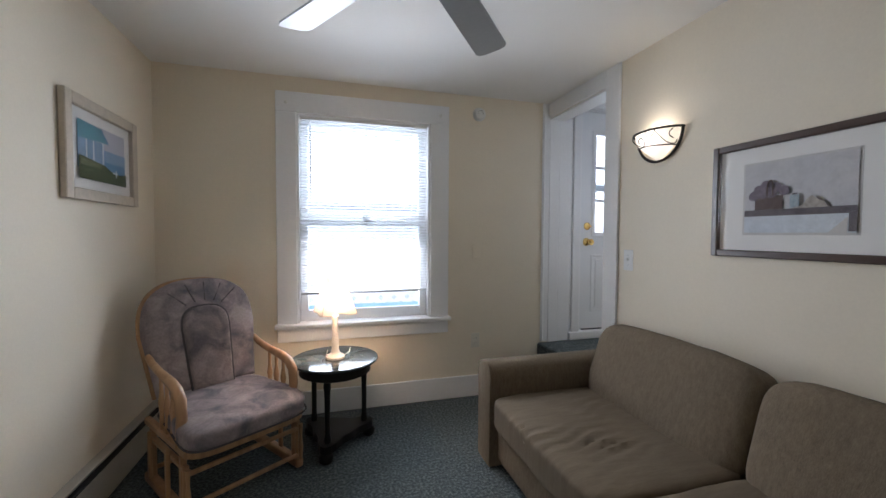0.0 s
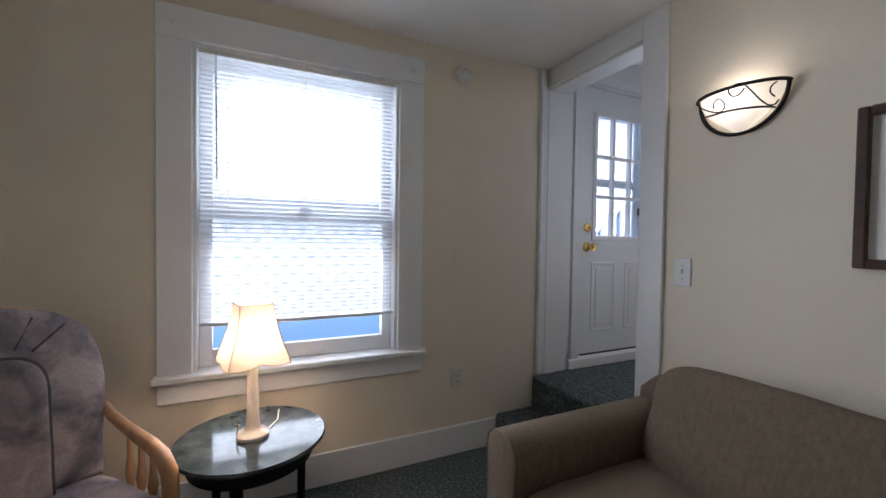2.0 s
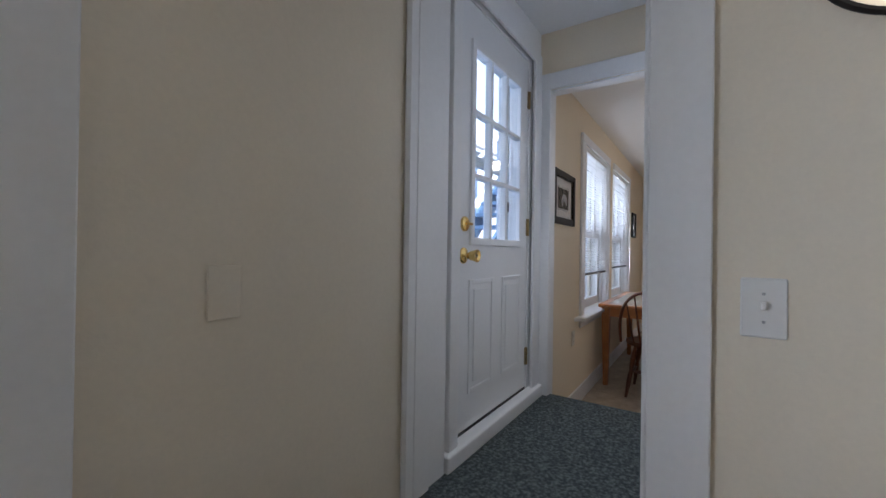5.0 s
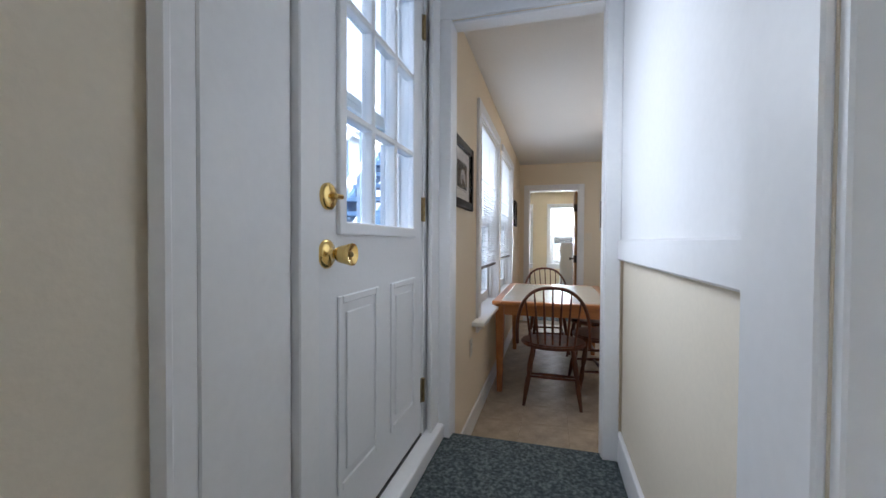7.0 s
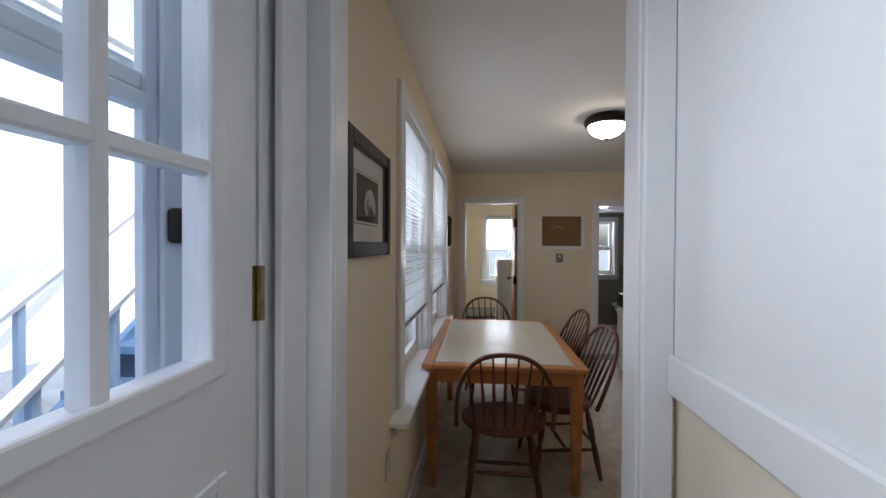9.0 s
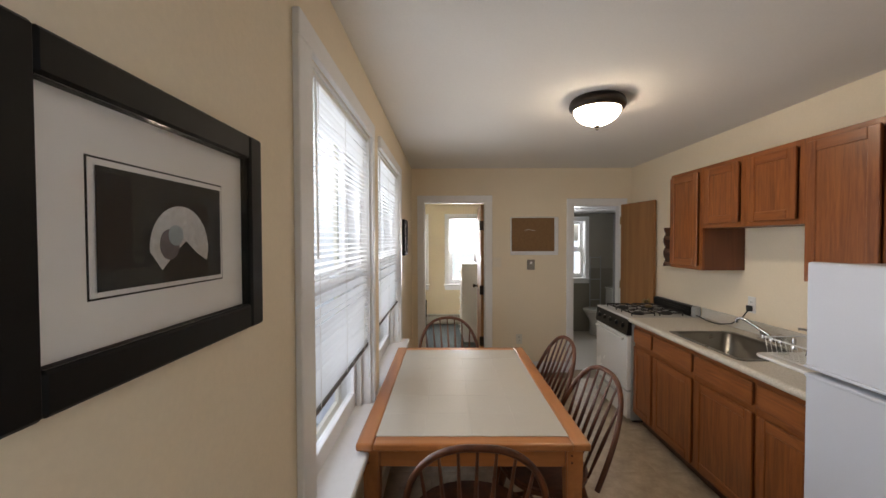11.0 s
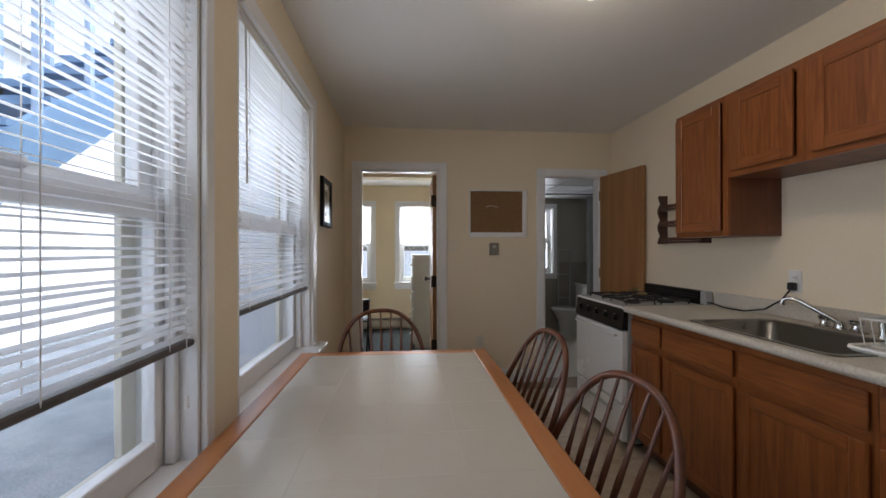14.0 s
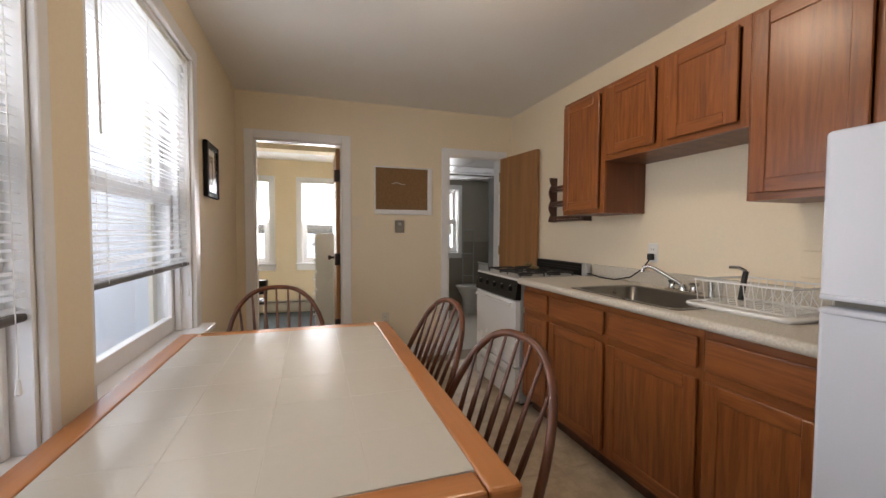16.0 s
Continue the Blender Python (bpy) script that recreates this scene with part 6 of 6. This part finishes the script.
def fridge():
    x0, x1, y0, y1, top, gap = 3.74, 4.405, KS + 0.03, 1.20, 1.538, 1.10
    f = thing("refrigerator", ((x0 + x1) / 2, (y0 + y1) / 2, KF), "white top-freezer refrigerator beside the worktop", "refrigerator")
    part("cabinet", box(x0, x1, y0, y1 - 0.06, KF + 0.02, top - 0.008, bevel=0.008, seg=2), FRIDGE, f)
    part("freezer_door", box(x0, x1, y1 - 0.052, y1, gap + 0.008, top, bevel=0.012, seg=3), FRIDGE, f)
    part("fridge_door", box(x0, x1, y1 - 0.052, y1, KF + 0.07, gap - 0.008, bevel=0.012, seg=3), FRIDGE, f)
    part("door_gasket", box(x0 + 0.01, x1 - 0.01, y1 - 0.06, y1 - 0.05, KF + 0.08, top - 0.01), GREYPLASTIC, f)
    part("freezer_handle", box(x0 + 0.012, x1 - 0.004, y1 - 0.004, y1 + 0.009, gap + 0.010, gap + 0.024, bevel=0.005, seg=2), FRIDGE, f)
    part("fridge_handle", box(x0 + 0.012, x1 - 0.004, y1 - 0.004, y1 + 0.007, gap - 0.026, gap - 0.010, bevel=0.005, seg=2), FRIDGE, f)
    part("kick_grille", box(x0 + 0.02, x1 - 0.02, y1 - 0.08, y1 - 0.06, KF, KF + 0.07), GREYPLASTIC, f)


fridge()

wall_plate("wall_outlet", (5.63, KS, 1.16), (0, 1), "white wall outlet above the worktop with a plug in it", "outlet")
cord = thing("power_cord", (5.63, KS + 0.01, 1.14), "black power cord plugged in above the worktop", "power cord")
part("plug", box(5.612, 5.648, KS + 0.008, KS + 0.035, 1.115, 1.155, bevel=0.006, seg=2), RUBBER, cord)
part("cable", tube([(5.63, KS + 0.03, 1.12), (5.66, KS + 0.05, 1.06), (5.74, KS + 0.07, 1.0), (5.86, KS + 0.08, 0.972), (6.0, KS + 0.085, 0.972), (6.10, KS + 0.078, 0.985), (6.16, KS + 0.06, 0.98)], 0.0045, 7), RUBBER, cord, smooth=True)
wall_plate("blank_plate", (4.80, KS, 1.15), (0, 1), "cream double cover plate painted over above the drain tray", "blank", KCREAM, 0.115)


def spice_rack(x0, x1, z0, z1):
    s = thing("spice_rack", ((x0 + x1) / 2, KS, z0), "dark wooden scalloped spice rack on the wall", "spice rack")
    d = 0.075
    for x in (x0, x1 - 0.016):
        pts = [(0.0, z0), (d, z0)]
        n = 24
        for k in range(n + 1):
            u = k / n
            pts.append((d * (0.72 + 0.28 * abs(math.cos(u * math.pi * 3)) - 0.35 * max(0, u - 0.75)), z0 + (z1 - z0) * u))
        pts.append((0.0, z1))
        m = Matrix([[0, 0, 1, x], [1, 0, 0, KS + 0.001], [0, 1, 0, 0], [0, 0, 0, 1]])
        part("side_panel", sheet(pts, 0.016, m), DARKWOOD, s)
    h = (z1 - z0) / 3
    for k in range(3):
        part("shelf", box(x0 + 0.016, x1 - 0.016, KS + 0.001, KS + d - 0.01, z0 + h * k + 0.004, z0 + h * k + 0.018), DARKWOOD, s)
        part("front_rail", box(x0 + 0.016, x1 - 0.016, KS + d - 0.014, KS + d - 0.006, z0 + h * k + 0.02, z0 + h * k + 0.045), DARKWOOD, s)


spice_rack(6.20, 6.66, 1.37, 1.74)


def ceiling_light(x, y):
    c = thing("ceiling_light", (x, y, KC), "lit frosted bowl ceiling light with a bronze rim", "ceiling light")
    part("rim", lathe([(0.140, KC), (0.152, KC - 0.010), (0.161, KC - 0.030), (0.163, KC - 0.046), (0.155, KC - 0.062), (0.138, KC - 0.070), (0.13, KC - 0.066), (0.12, KC - 0.03), (0.10, KC - 0.001)], (x, y, 0), 40), BRONZE, c, smooth=True)
    bm = lathe([(0.134, KC - 0.064), (0.131, KC - 0.082), (0.117, KC - 0.110), (0.09, KC - 0.134), (0.05, KC - 0.152), (0.008, KC - 0.159)], (x, y, 0), 40)
    part("glass_bowl", bm, BOWLGLASS, c, "glowing frosted glass bowl", True)
    part("finial", lathe([(0.004, KC - 0.156), (0.014, KC - 0.160), (0.015, KC - 0.168), (0.007, KC - 0.176), (0.009, KC - 0.182), (0.002, KC - 0.188)], (x, y, 0), 14), BRONZE, c, smooth=True)


ceiling_light(5.19, 1.75)


def corkboard(y0, y1, z0, z1):
    c = thing("cork_board", (KE, (y0 + y1) / 2, z0), "brown cork board in a white painted frame", "cork board")
    part("cork", box(KE - 0.010, KE - 0.001, y0, y1, z0, z1), CORK, c)
    for b in ((y0 - 0.045, y0, z0 - 0.045, z1 + 0.012), (y1, y1 + 0.012, z0 - 0.045, z1 + 0.012), (y0, y1, z0 - 0.045, z0), (y0, y1, z1, z1 + 0.012)):
        part("frame_bar", box(KE - 0.022, KE - 0.001, *b, bevel=0.004), WHITE, c)
    part("pinned_string", tube([(KE - 0.012, y1 - 0.15, 1.735), (KE - 0.013, y1 - 0.20, 1.75), (KE - 0.012, y1 - 0.25, 1.735), (KE - 0.012, y1 - 0.28, 1.737)], 0.002, 5), PLASTIC, c)


corkboard(1.378, 1.882, 1.492, 1.885)
th = thing("thermostat", (KE, 1.655, 1.275), "small grey wall thermostat under the cork board", "thermostat")
part("case", box(KE - 0.028, KE - 0.001, 1.612, 1.698, 1.275, 1.392, bevel=0.005, seg=2), GREYPLASTIC, th)
part("dial", lathe([(0.016, 0.0), (0.014, -0.006)], (KE - 0.028, 1.655, 1.355), 16, 1.0, "x"), PLASTIC, th)
wall_plate("light_switch", (KE, 2.05, 1.36), (-1, 0), "cream light switch beside the bedroom door", "switch", CREAM, 0.1)
wall_plate("wall_outlet", (KE, 1.79, 0.45), (-1, 0), "ivory wall outlet low on the kitchen wall", "outlet", IVORY)
wall_plate("wall_outlet", (3.68, KN, 0.60), (0, -1), "ivory outlet below the window stool with a dark gap", "outlet", IVORY)

# small pictures on the window wall
SHELL = [(rect(0.123, 0.367, 0.110, 0.254), BLACKPRINT), ([(0.266 + 0.064 * math.cos(math.radians(a)), 0.158 + 0.061 * math.sin(math.radians(a))) for a in range(-20, 196, 12)] + [(0.225, 0.128), (0.250, 0.150), (0.276, 0.168), (0.300, 0.150)], EGGWHITE), (blob(0.240, 0.163, 0.020, 0.022, 14), SLATE), (blob(0.252, 0.176, 0.016, 0.015, 14), CUP)]
picture((3.115, KN, 1.462), (1, 0, 0), (0, -1, 0), 0.49, 0.37, 0.046, 0.028, PICBLACK,
        [(0.04, 0.45, 0.035, 0.335, MATBOARD), (0.113, 0.377, 0.101, 0.264, BLACKPRINT), (0.1155, 0.3745, 0.1035, 0.2615, MATBOARD)],
        "shell photograph in a wide black frame on the wall", SHELL)
picture((6.42, KN, 1.485), (1, 0, 0), (0, -1, 0), 0.30, 0.335, 0.034, 0.028, PICBLACK,
        [(0.03, 0.27, 0.03, 0.305, MATBOARD)],
        "small grey print in a black frame between window and corner", [(rect(0.085, 0.215, 0.08, 0.26), SLATE), (blob(0.15, 0.16, 0.035, 0.06, 16), SILVER)])

# ---- doors to bedroom and bathroom ----
bd = thing("door_2", (KE - 0.35, 0.6, KF), "tan flush wooden bathroom door standing open", "door", kind="structure")
swing = Matrix.Translation((7.466, 0.602, 0)) @ pose(0, 0, 0, 0, 0, 8.5)


def swung(bm):
    bmesh.ops.transform(bm, matrix=swing, verts=bm.verts)
    return bm


part("slab", swung(box(-0.572, 0.0, -0.035, 0.0, KF + 0.012, 2.035, bevel=0.002)), DOORWOOD, bd)
for z in (0.3, 1.1, 1.85):
    part("hinge", swung(tube([(0.004, 0.002, z - 0.045), (0.004, 0.002, z + 0.045)], 0.007, 8)), OLDBRASS, bd)
part("door_knob", swung(lathe([(0.028, 0.0), (0.012, 0.01), (0.012, 0.03), (0.026, 0.045), (0.022, 0.062), (0.004, 0.066)], (-0.51, 0.0, 0.98), 16, 1.0, "y")), OLDBRASS, bd, "aged brass knob", True)
be = thing("door_3", (KE + 0.45, 2.19, KF), "brown wooden bedroom door standing open", "door", kind="structure")
turn = Matrix.Translation((KE + 0.095, 2.20, 0)) @ pose(0, 0, 0, 0, 0, -1)


def turned(bm):
    bmesh.ops.transform(bm, matrix=turn, verts=bm.verts)
    return bm


part("slab", turned(box(0.0, 0.70, 0.0, 0.035, KF + 0.012, 2.05, bevel=0.002)), DOORWOOD, be)
part("door_knob", turned(lathe([(0.028, 0.0), (0.012, 0.01), (0.012, 0.03), (0.026, 0.045), (0.022, 0.062), (0.004, 0.066)], (0.63, 0.035, 1.0), 16, 1.0, "y")), BRONZE, be, "dark bronze knob", True)
for z in (0.4, 1.02, 1.80):
    part("hinge", turned(box(-0.012, 0.004, 0.0, 0.05, z - 0.055, z + 0.055)), BRONZE, be, "dark bronze hinge")


# ---- bedroom things ----
def dresser(x0, x1, y0, y1, top):
    d = thing("chest_of_drawers", ((x0 + x1) / 2, (y0 + y1) / 2, KF), "tall white painted chest of drawers in the bedroom", "chest of drawers")
    part("carcass", box(x0, x1, y0, y1 - 0.02, KF + 0.06, top - 0.02), WHITE, d)
    part("top", box(x0 - 0.015, x1 + 0.015, y0, y1 + 0.005, top - 0.02, top, bevel=0.005), WHITE, d)
    part("plinth", box(x0 + 0.02, x1 - 0.02, y0 + 0.02, y1 - 0.04, KF, KF + 0.06), WHITE, d)
    n = 5
    h = (top - 0.03 - KF - 0.07) / n
    for i in range(n):
        z = KF + 0.07 + h * i
        f = part("drawer", box(x0 + 0.01, x1 - 0.01, y1 - 0.02, y1, z + 0.006, z + h - 0.006, bevel=0.004), WHITE, d)
        for x in (x0 + 0.14, x1 - 0.14):
            part("drawer_knob", lathe([(0.007, 0.0), (0.007, 0.012), (0.015, 0.020), (0.010, 0.028)], (x, y1, z + h / 2), 10, 1.0, "y"), WHITE, f, smooth=True)


dresser(8.85, 9.45, 2.02, 2.42, 1.26)
heater(BE, 1.65, 4.25, KF, -1.0, h=0.19)
fc = thing("folding_chair", (8.6, 3.05, KF), "dark folding chair in the bedroom by the window", "chair")
for y in (2.96, 3.26):
    part("leg", tube([(8.45, y, KF), (8.80, y, KF + 0.66)], 0.011, 8), IRON, fc)
    part("leg", tube([(8.85, y, KF), (8.55, y, KF + 0.45)], 0.011, 8), IRON, fc)
part("seat", box(8.48, 8.82, 2.96, 3.26, KF + 0.42, KF + 0.445, bevel=0.006), BLACKWOOD, fc)
part("backrest", box(8.72, 8.80, 2.96, 3.26, KF + 0.50, KF + 0.66, bevel=0.01), BLACKWOOD, fc)


def window_shade(y0, y1, top, low):
    """A white roller shade drawn half down inside a bedroom window."""
    w = thing("roller_shade", (BE - 0.03, (y0 + y1) / 2, low), "white roller shade drawn halfway down a bedroom window", "window shade", "bedroom shades")
    part("roller", tube([(BE - 0.035, y0, top), (BE - 0.035, y1, top)], 0.016, 12), PLASTIC, w, "white roller", True)
    part("cloth", box(BE - 0.022, BE - 0.0205, y0 + 0.01, y1 - 0.01, low, top), SLAT, w)
    part("hem_bar", box(BE - 0.026, BE - 0.018, y0 + 0.01, y1 - 0.01, low - 0.012, low, bevel=0.002), PLASTIC, w)


window_shade(2.055, 2.605, 2.03, 1.42)
window_shade(3.055, 3.605, 2.03, 1.42)


# ---- bathroom things ----
def toilet(x, y):
    t = thing("toilet", (x, y, KF), "white porcelain toilet in the bathroom", "toilet")
    part("bowl", lathe([(0.10, 0.0), (0.11, 0.02), (0.09, 0.12), (0.11, 0.24), (0.165, 0.36), (0.18, 0.39), (0.17, 0.40)], (x, y, KF), 24, 1.25), PORCELAIN, t, smooth=True)
    part("seat_lid", lathe([(0.185, 0.40), (0.19, 0.415), (0.18, 0.43), (0.02, 0.435)], (x, y, KF), 24, 1.25), PORCELAIN, t, smooth=True)
    part("tank", box(x - 0.20, x + 0.20, y - 0.40, y - 0.21, KF + 0.38, KF + 0.74, bevel=0.02, seg=3), PORCELAIN, t)
    part("tank_lid", box(x - 0.21, x + 0.21, y - 0.41, y - 0.20, KF + 0.74, KF + 0.77, bevel=0.01, seg=2), PORCELAIN, t)
    part("pedestal", box(x - 0.09, x + 0.09, y - 0.25, y, KF, KF + 0.34, bevel=0.03, seg=2), PORCELAIN, t)


toilet(9.38, 0.14)
sc = thing("shower_curtain", (8.4, 0.0, KF), "grey shower curtain hanging from a rod", "shower curtain")
bm = bmesh.new()
low, high = [], []
for k in range(61):
    y = -0.68 + 0.98 * k / 60
    x = 8.4 + 0.022 * math.sin(k * 1.1)
    low.append(bm.verts.new((x, y, KF + 0.08)))
    high.append(bm.verts.new((x, y, 1.98)))
for k in range(60):
    bm.faces.new((low[k], low[k + 1], high[k + 1], high[k]))
bmesh.ops.solidify(bm, geom=bm.faces[:], thickness=0.002)
part("cloth", bm, CURTAIN, sc, smooth=True)
part("rod", tube([(8.4, -0.7, 2.0), (8.4, 1.4, 2.0)], 0.012, 8), CHROME, sc)
tr = thing("towel_rack", (9.57, 0.0, KF), "grey metal shelf rack against the bathroom wall", "rack")
for y in (0.02, 0.20):
    part("post", tube([(9.56, y, KF), (9.56, y, 1.35)], 0.010, 6), GREYMETAL, tr)
for z in (0.6, 0.95, 1.32):
    part("shelf_bar", tube([(9.56, 0.02, z), (9.56, 0.20, z)], 0.008, 6), GREYMETAL, tr)

# ---- outside ----
structure("ground", box(-600, 600, 3.25, 900, -0.72, -0.62), GROUND, "pale grey yard outside the house", "ground")
structure("ground_rear", box(-600, 600, -600, 3.249, -0.73, -0.63), GROUND, "pale grey yard outside the house", "ground")
structure("deck", box(-2.5, 2.9, 3.26, 5.85, -0.60, 0.30), TARP, "blue painted deck boards outside the window", "deck")


def shed():
    s = thing("garden_shed", (0.5, 7.0, -0.62), "low white shed with a grey shingle roof", "shed")
    # Wall colour is darkened to stand for the shade inside the lattice holes.
    part("wall", box(-4.5, 3.8, 6.03, 9.0, -0.62, 1.75), SHEDSHADE, s)
    m = Matrix.Translation((0, 5.99, 1.70)) @ pose(0, 0, 0, 24, 0, 0)
    bm = box(-4.8, 4.1, 0, 1.9, 0, 0.06)
    bmesh.ops.transform(bm, matrix=m, verts=bm.verts)
    part("roof", bm, SHINGLE, s)
    lat = bmesh.new()
    for k in range(48):
        for sgn in (-1, 1):
            m = Matrix.Translation((-5.0 + 0.2 * k, 6.026 - 0.0015 * sgn, 0.65)) @ Matrix.Rotation(sgn * math.pi / 4, 4, "Y") @ Matrix.Diagonal((2.1, 0.003, 0.078, 1))
            bmesh.ops.create_cube(lat, size=1.0, matrix=m)
    part("lattice", lat, SHEDLATTICE, s, "white diagonal lattice")


shed()


def outside_stair():
    s = thing("outside_stair", (6.0, 4.7, -0.62), "blue and white outside wooden staircase", "staircase")
    p0, p1 = Vector((3.4, 0, -0.22)), Vector((8.6, 0, 3.78))
    d = p1 - p0
    for y in (4.55, 5.1):
        bm = bmesh.new()
        n = Vector((-d.z, 0, d.x)).normalized() * 0.15
        pts = [p0 - n, p1 - n, p1 + n, p0 + n]
        a, b = [bm.verts.new((p.x, y, p.z)) for p in pts], [bm.verts.new((p.x, y + 0.05, p.z)) for p in pts]
        bm.faces.new(a)
        bm.faces.new(b[::-1])
        for k in range(4):
            bm.faces.new((a[k], a[(k + 1) % 4], b[(k + 1) % 4], b[k]))
        part("stringer", bm, STAIRBLUE, s, "blue stringer board")
        part("handrail", tube([(p0.x, y, p0.z + 1.0), (p1.x, y, p1.z + 1.0)], 0.035, 6), SIDING, s)
        for k in range(14):
            p = p0 + d * ((k + 0.5) / 14)
            part("baluster", box(p.x - 0.018, p.x + 0.018, y, y + 0.036, p.z + 0.12, p.z + 1.0), STAIRPALE, s)
    for k in range(20):
        p = p0 + d * ((k + 0.5) / 20)
        part("tread", box(p.x - 0.13, p.x + 0.13, 4.56, 5.14, p.z + 0.10, p.z + 0.15), STAIRBLUE, s)


outside_stair()


def storm_door():
    d = thing("storm_door", (2.39, 3.22, 0.45), "pale blue storm door outside the back door", "storm door", kind="structure")
    part("stile", box(1.985, 2.045, 3.205, 3.235, 0.455, 2.40, bevel=0.004), PORCHBLUE, d)
    part("stile", box(2.70, 2.78, 3.205, 3.235, 0.455, 2.40, bevel=0.004), PORCHBLUE, d)
    part("glass_stop", box(2.672, 2.70, 3.212, 3.232, 0.80, 2.33, bevel=0.003), SIDING, d)
    part("rail", box(2.045, 2.672, 3.205, 3.235, 1.712, 1.738, bevel=0.004), PORCHBLUE, d)
    part("rail", box(2.045, 2.672, 3.215, 3.235, 1.741, 1.772, bevel=0.004), PORCHBLUE, d)
    part("top_rail", box(2.045, 2.70, 3.205, 3.235, 2.33, 2.40, bevel=0.004), PORCHBLUE, d)
    part("kick_panel", box(2.045, 2.70, 3.212, 3.228, 0.455, 0.80), PORCHBLUE, d)
    part("latch", box(2.705, 2.735, 3.18, 3.205, 1.50, 1.56, bevel=0.008, seg=2), IRON, d, "black latch")


storm_door()


def house(x0, x1, y0, y1, top, label, windows):
    h = thing("neighbour_house", ((x0 + x1) / 2, y0, -0.62), label, "house")
    bm = bmesh.new()
    z = -0.62
    while z < top:
        add_box(bm, x0, x1, y0 + 0.01, y1, z, min(z + 0.14, top))
        add_box(bm, x0, x1, y0 - 0.008, y0 + 0.01, z, min(z + 0.14, top) - 0.012)
        z += 0.14
    part("wall", bm, SIDING, h, "white clapboard wall")
    for wx, wz in windows:
        w = part("window", box(wx - 0.5, wx + 0.5, y0 - 0.03, y0 - 0.009, wz, wz + 1.4, bevel=0.01), SIDING, h)
        part("pane", box(wx - 0.42, wx + 0.42, y0 - 0.036, y0 - 0.03, wz + 0.08, wz + 0.68), DARKGLASS, w)
        part("pane", box(wx - 0.42, wx + 0.42, y0 - 0.036, y0 - 0.03, wz + 0.74, wz + 1.32), DARKGLASS, w)
    m = Matrix.Translation((0, y0 - 0.4, top - 0.1)) @ pose(0, 0, 0, 32, 0, 0)
    bm = box(x0 - 0.4, x1 + 0.4, 0, (y1 - y0) * 0.62, 0, 0.12)
    bmesh.ops.transform(bm, matrix=m, verts=bm.verts)
    part("roof", bm, SHINGLE, h)


house(6.0, 18.0, 10.5, 18.0, 5.6, "white clapboard house across the yard", [(8, 0.9), (10.6, 0.9), (13.5, 0.9), (8, 3.6), (10.6, 3.6), (13.5, 3.6)])

# kitchen floor tiles
side = 0.305
me = mesh_of("floor_tile", box(0.0008, side - 0.0008, 0.0008, side - 0.0008, -0.004, 0.0), VINYL)
for ix in range(15):
    for iy in range(9):
        x, y = KW + side * ix, KN - side * (iy + 1)
        if x + side > KE + 0.1 or y < KS - 0.16:
            continue
        o = new("floor_tile", me)
        o.parent = floor_kitchen
        o.location = (x, y, KF + random.uniform(-0.0002, 0.0002))
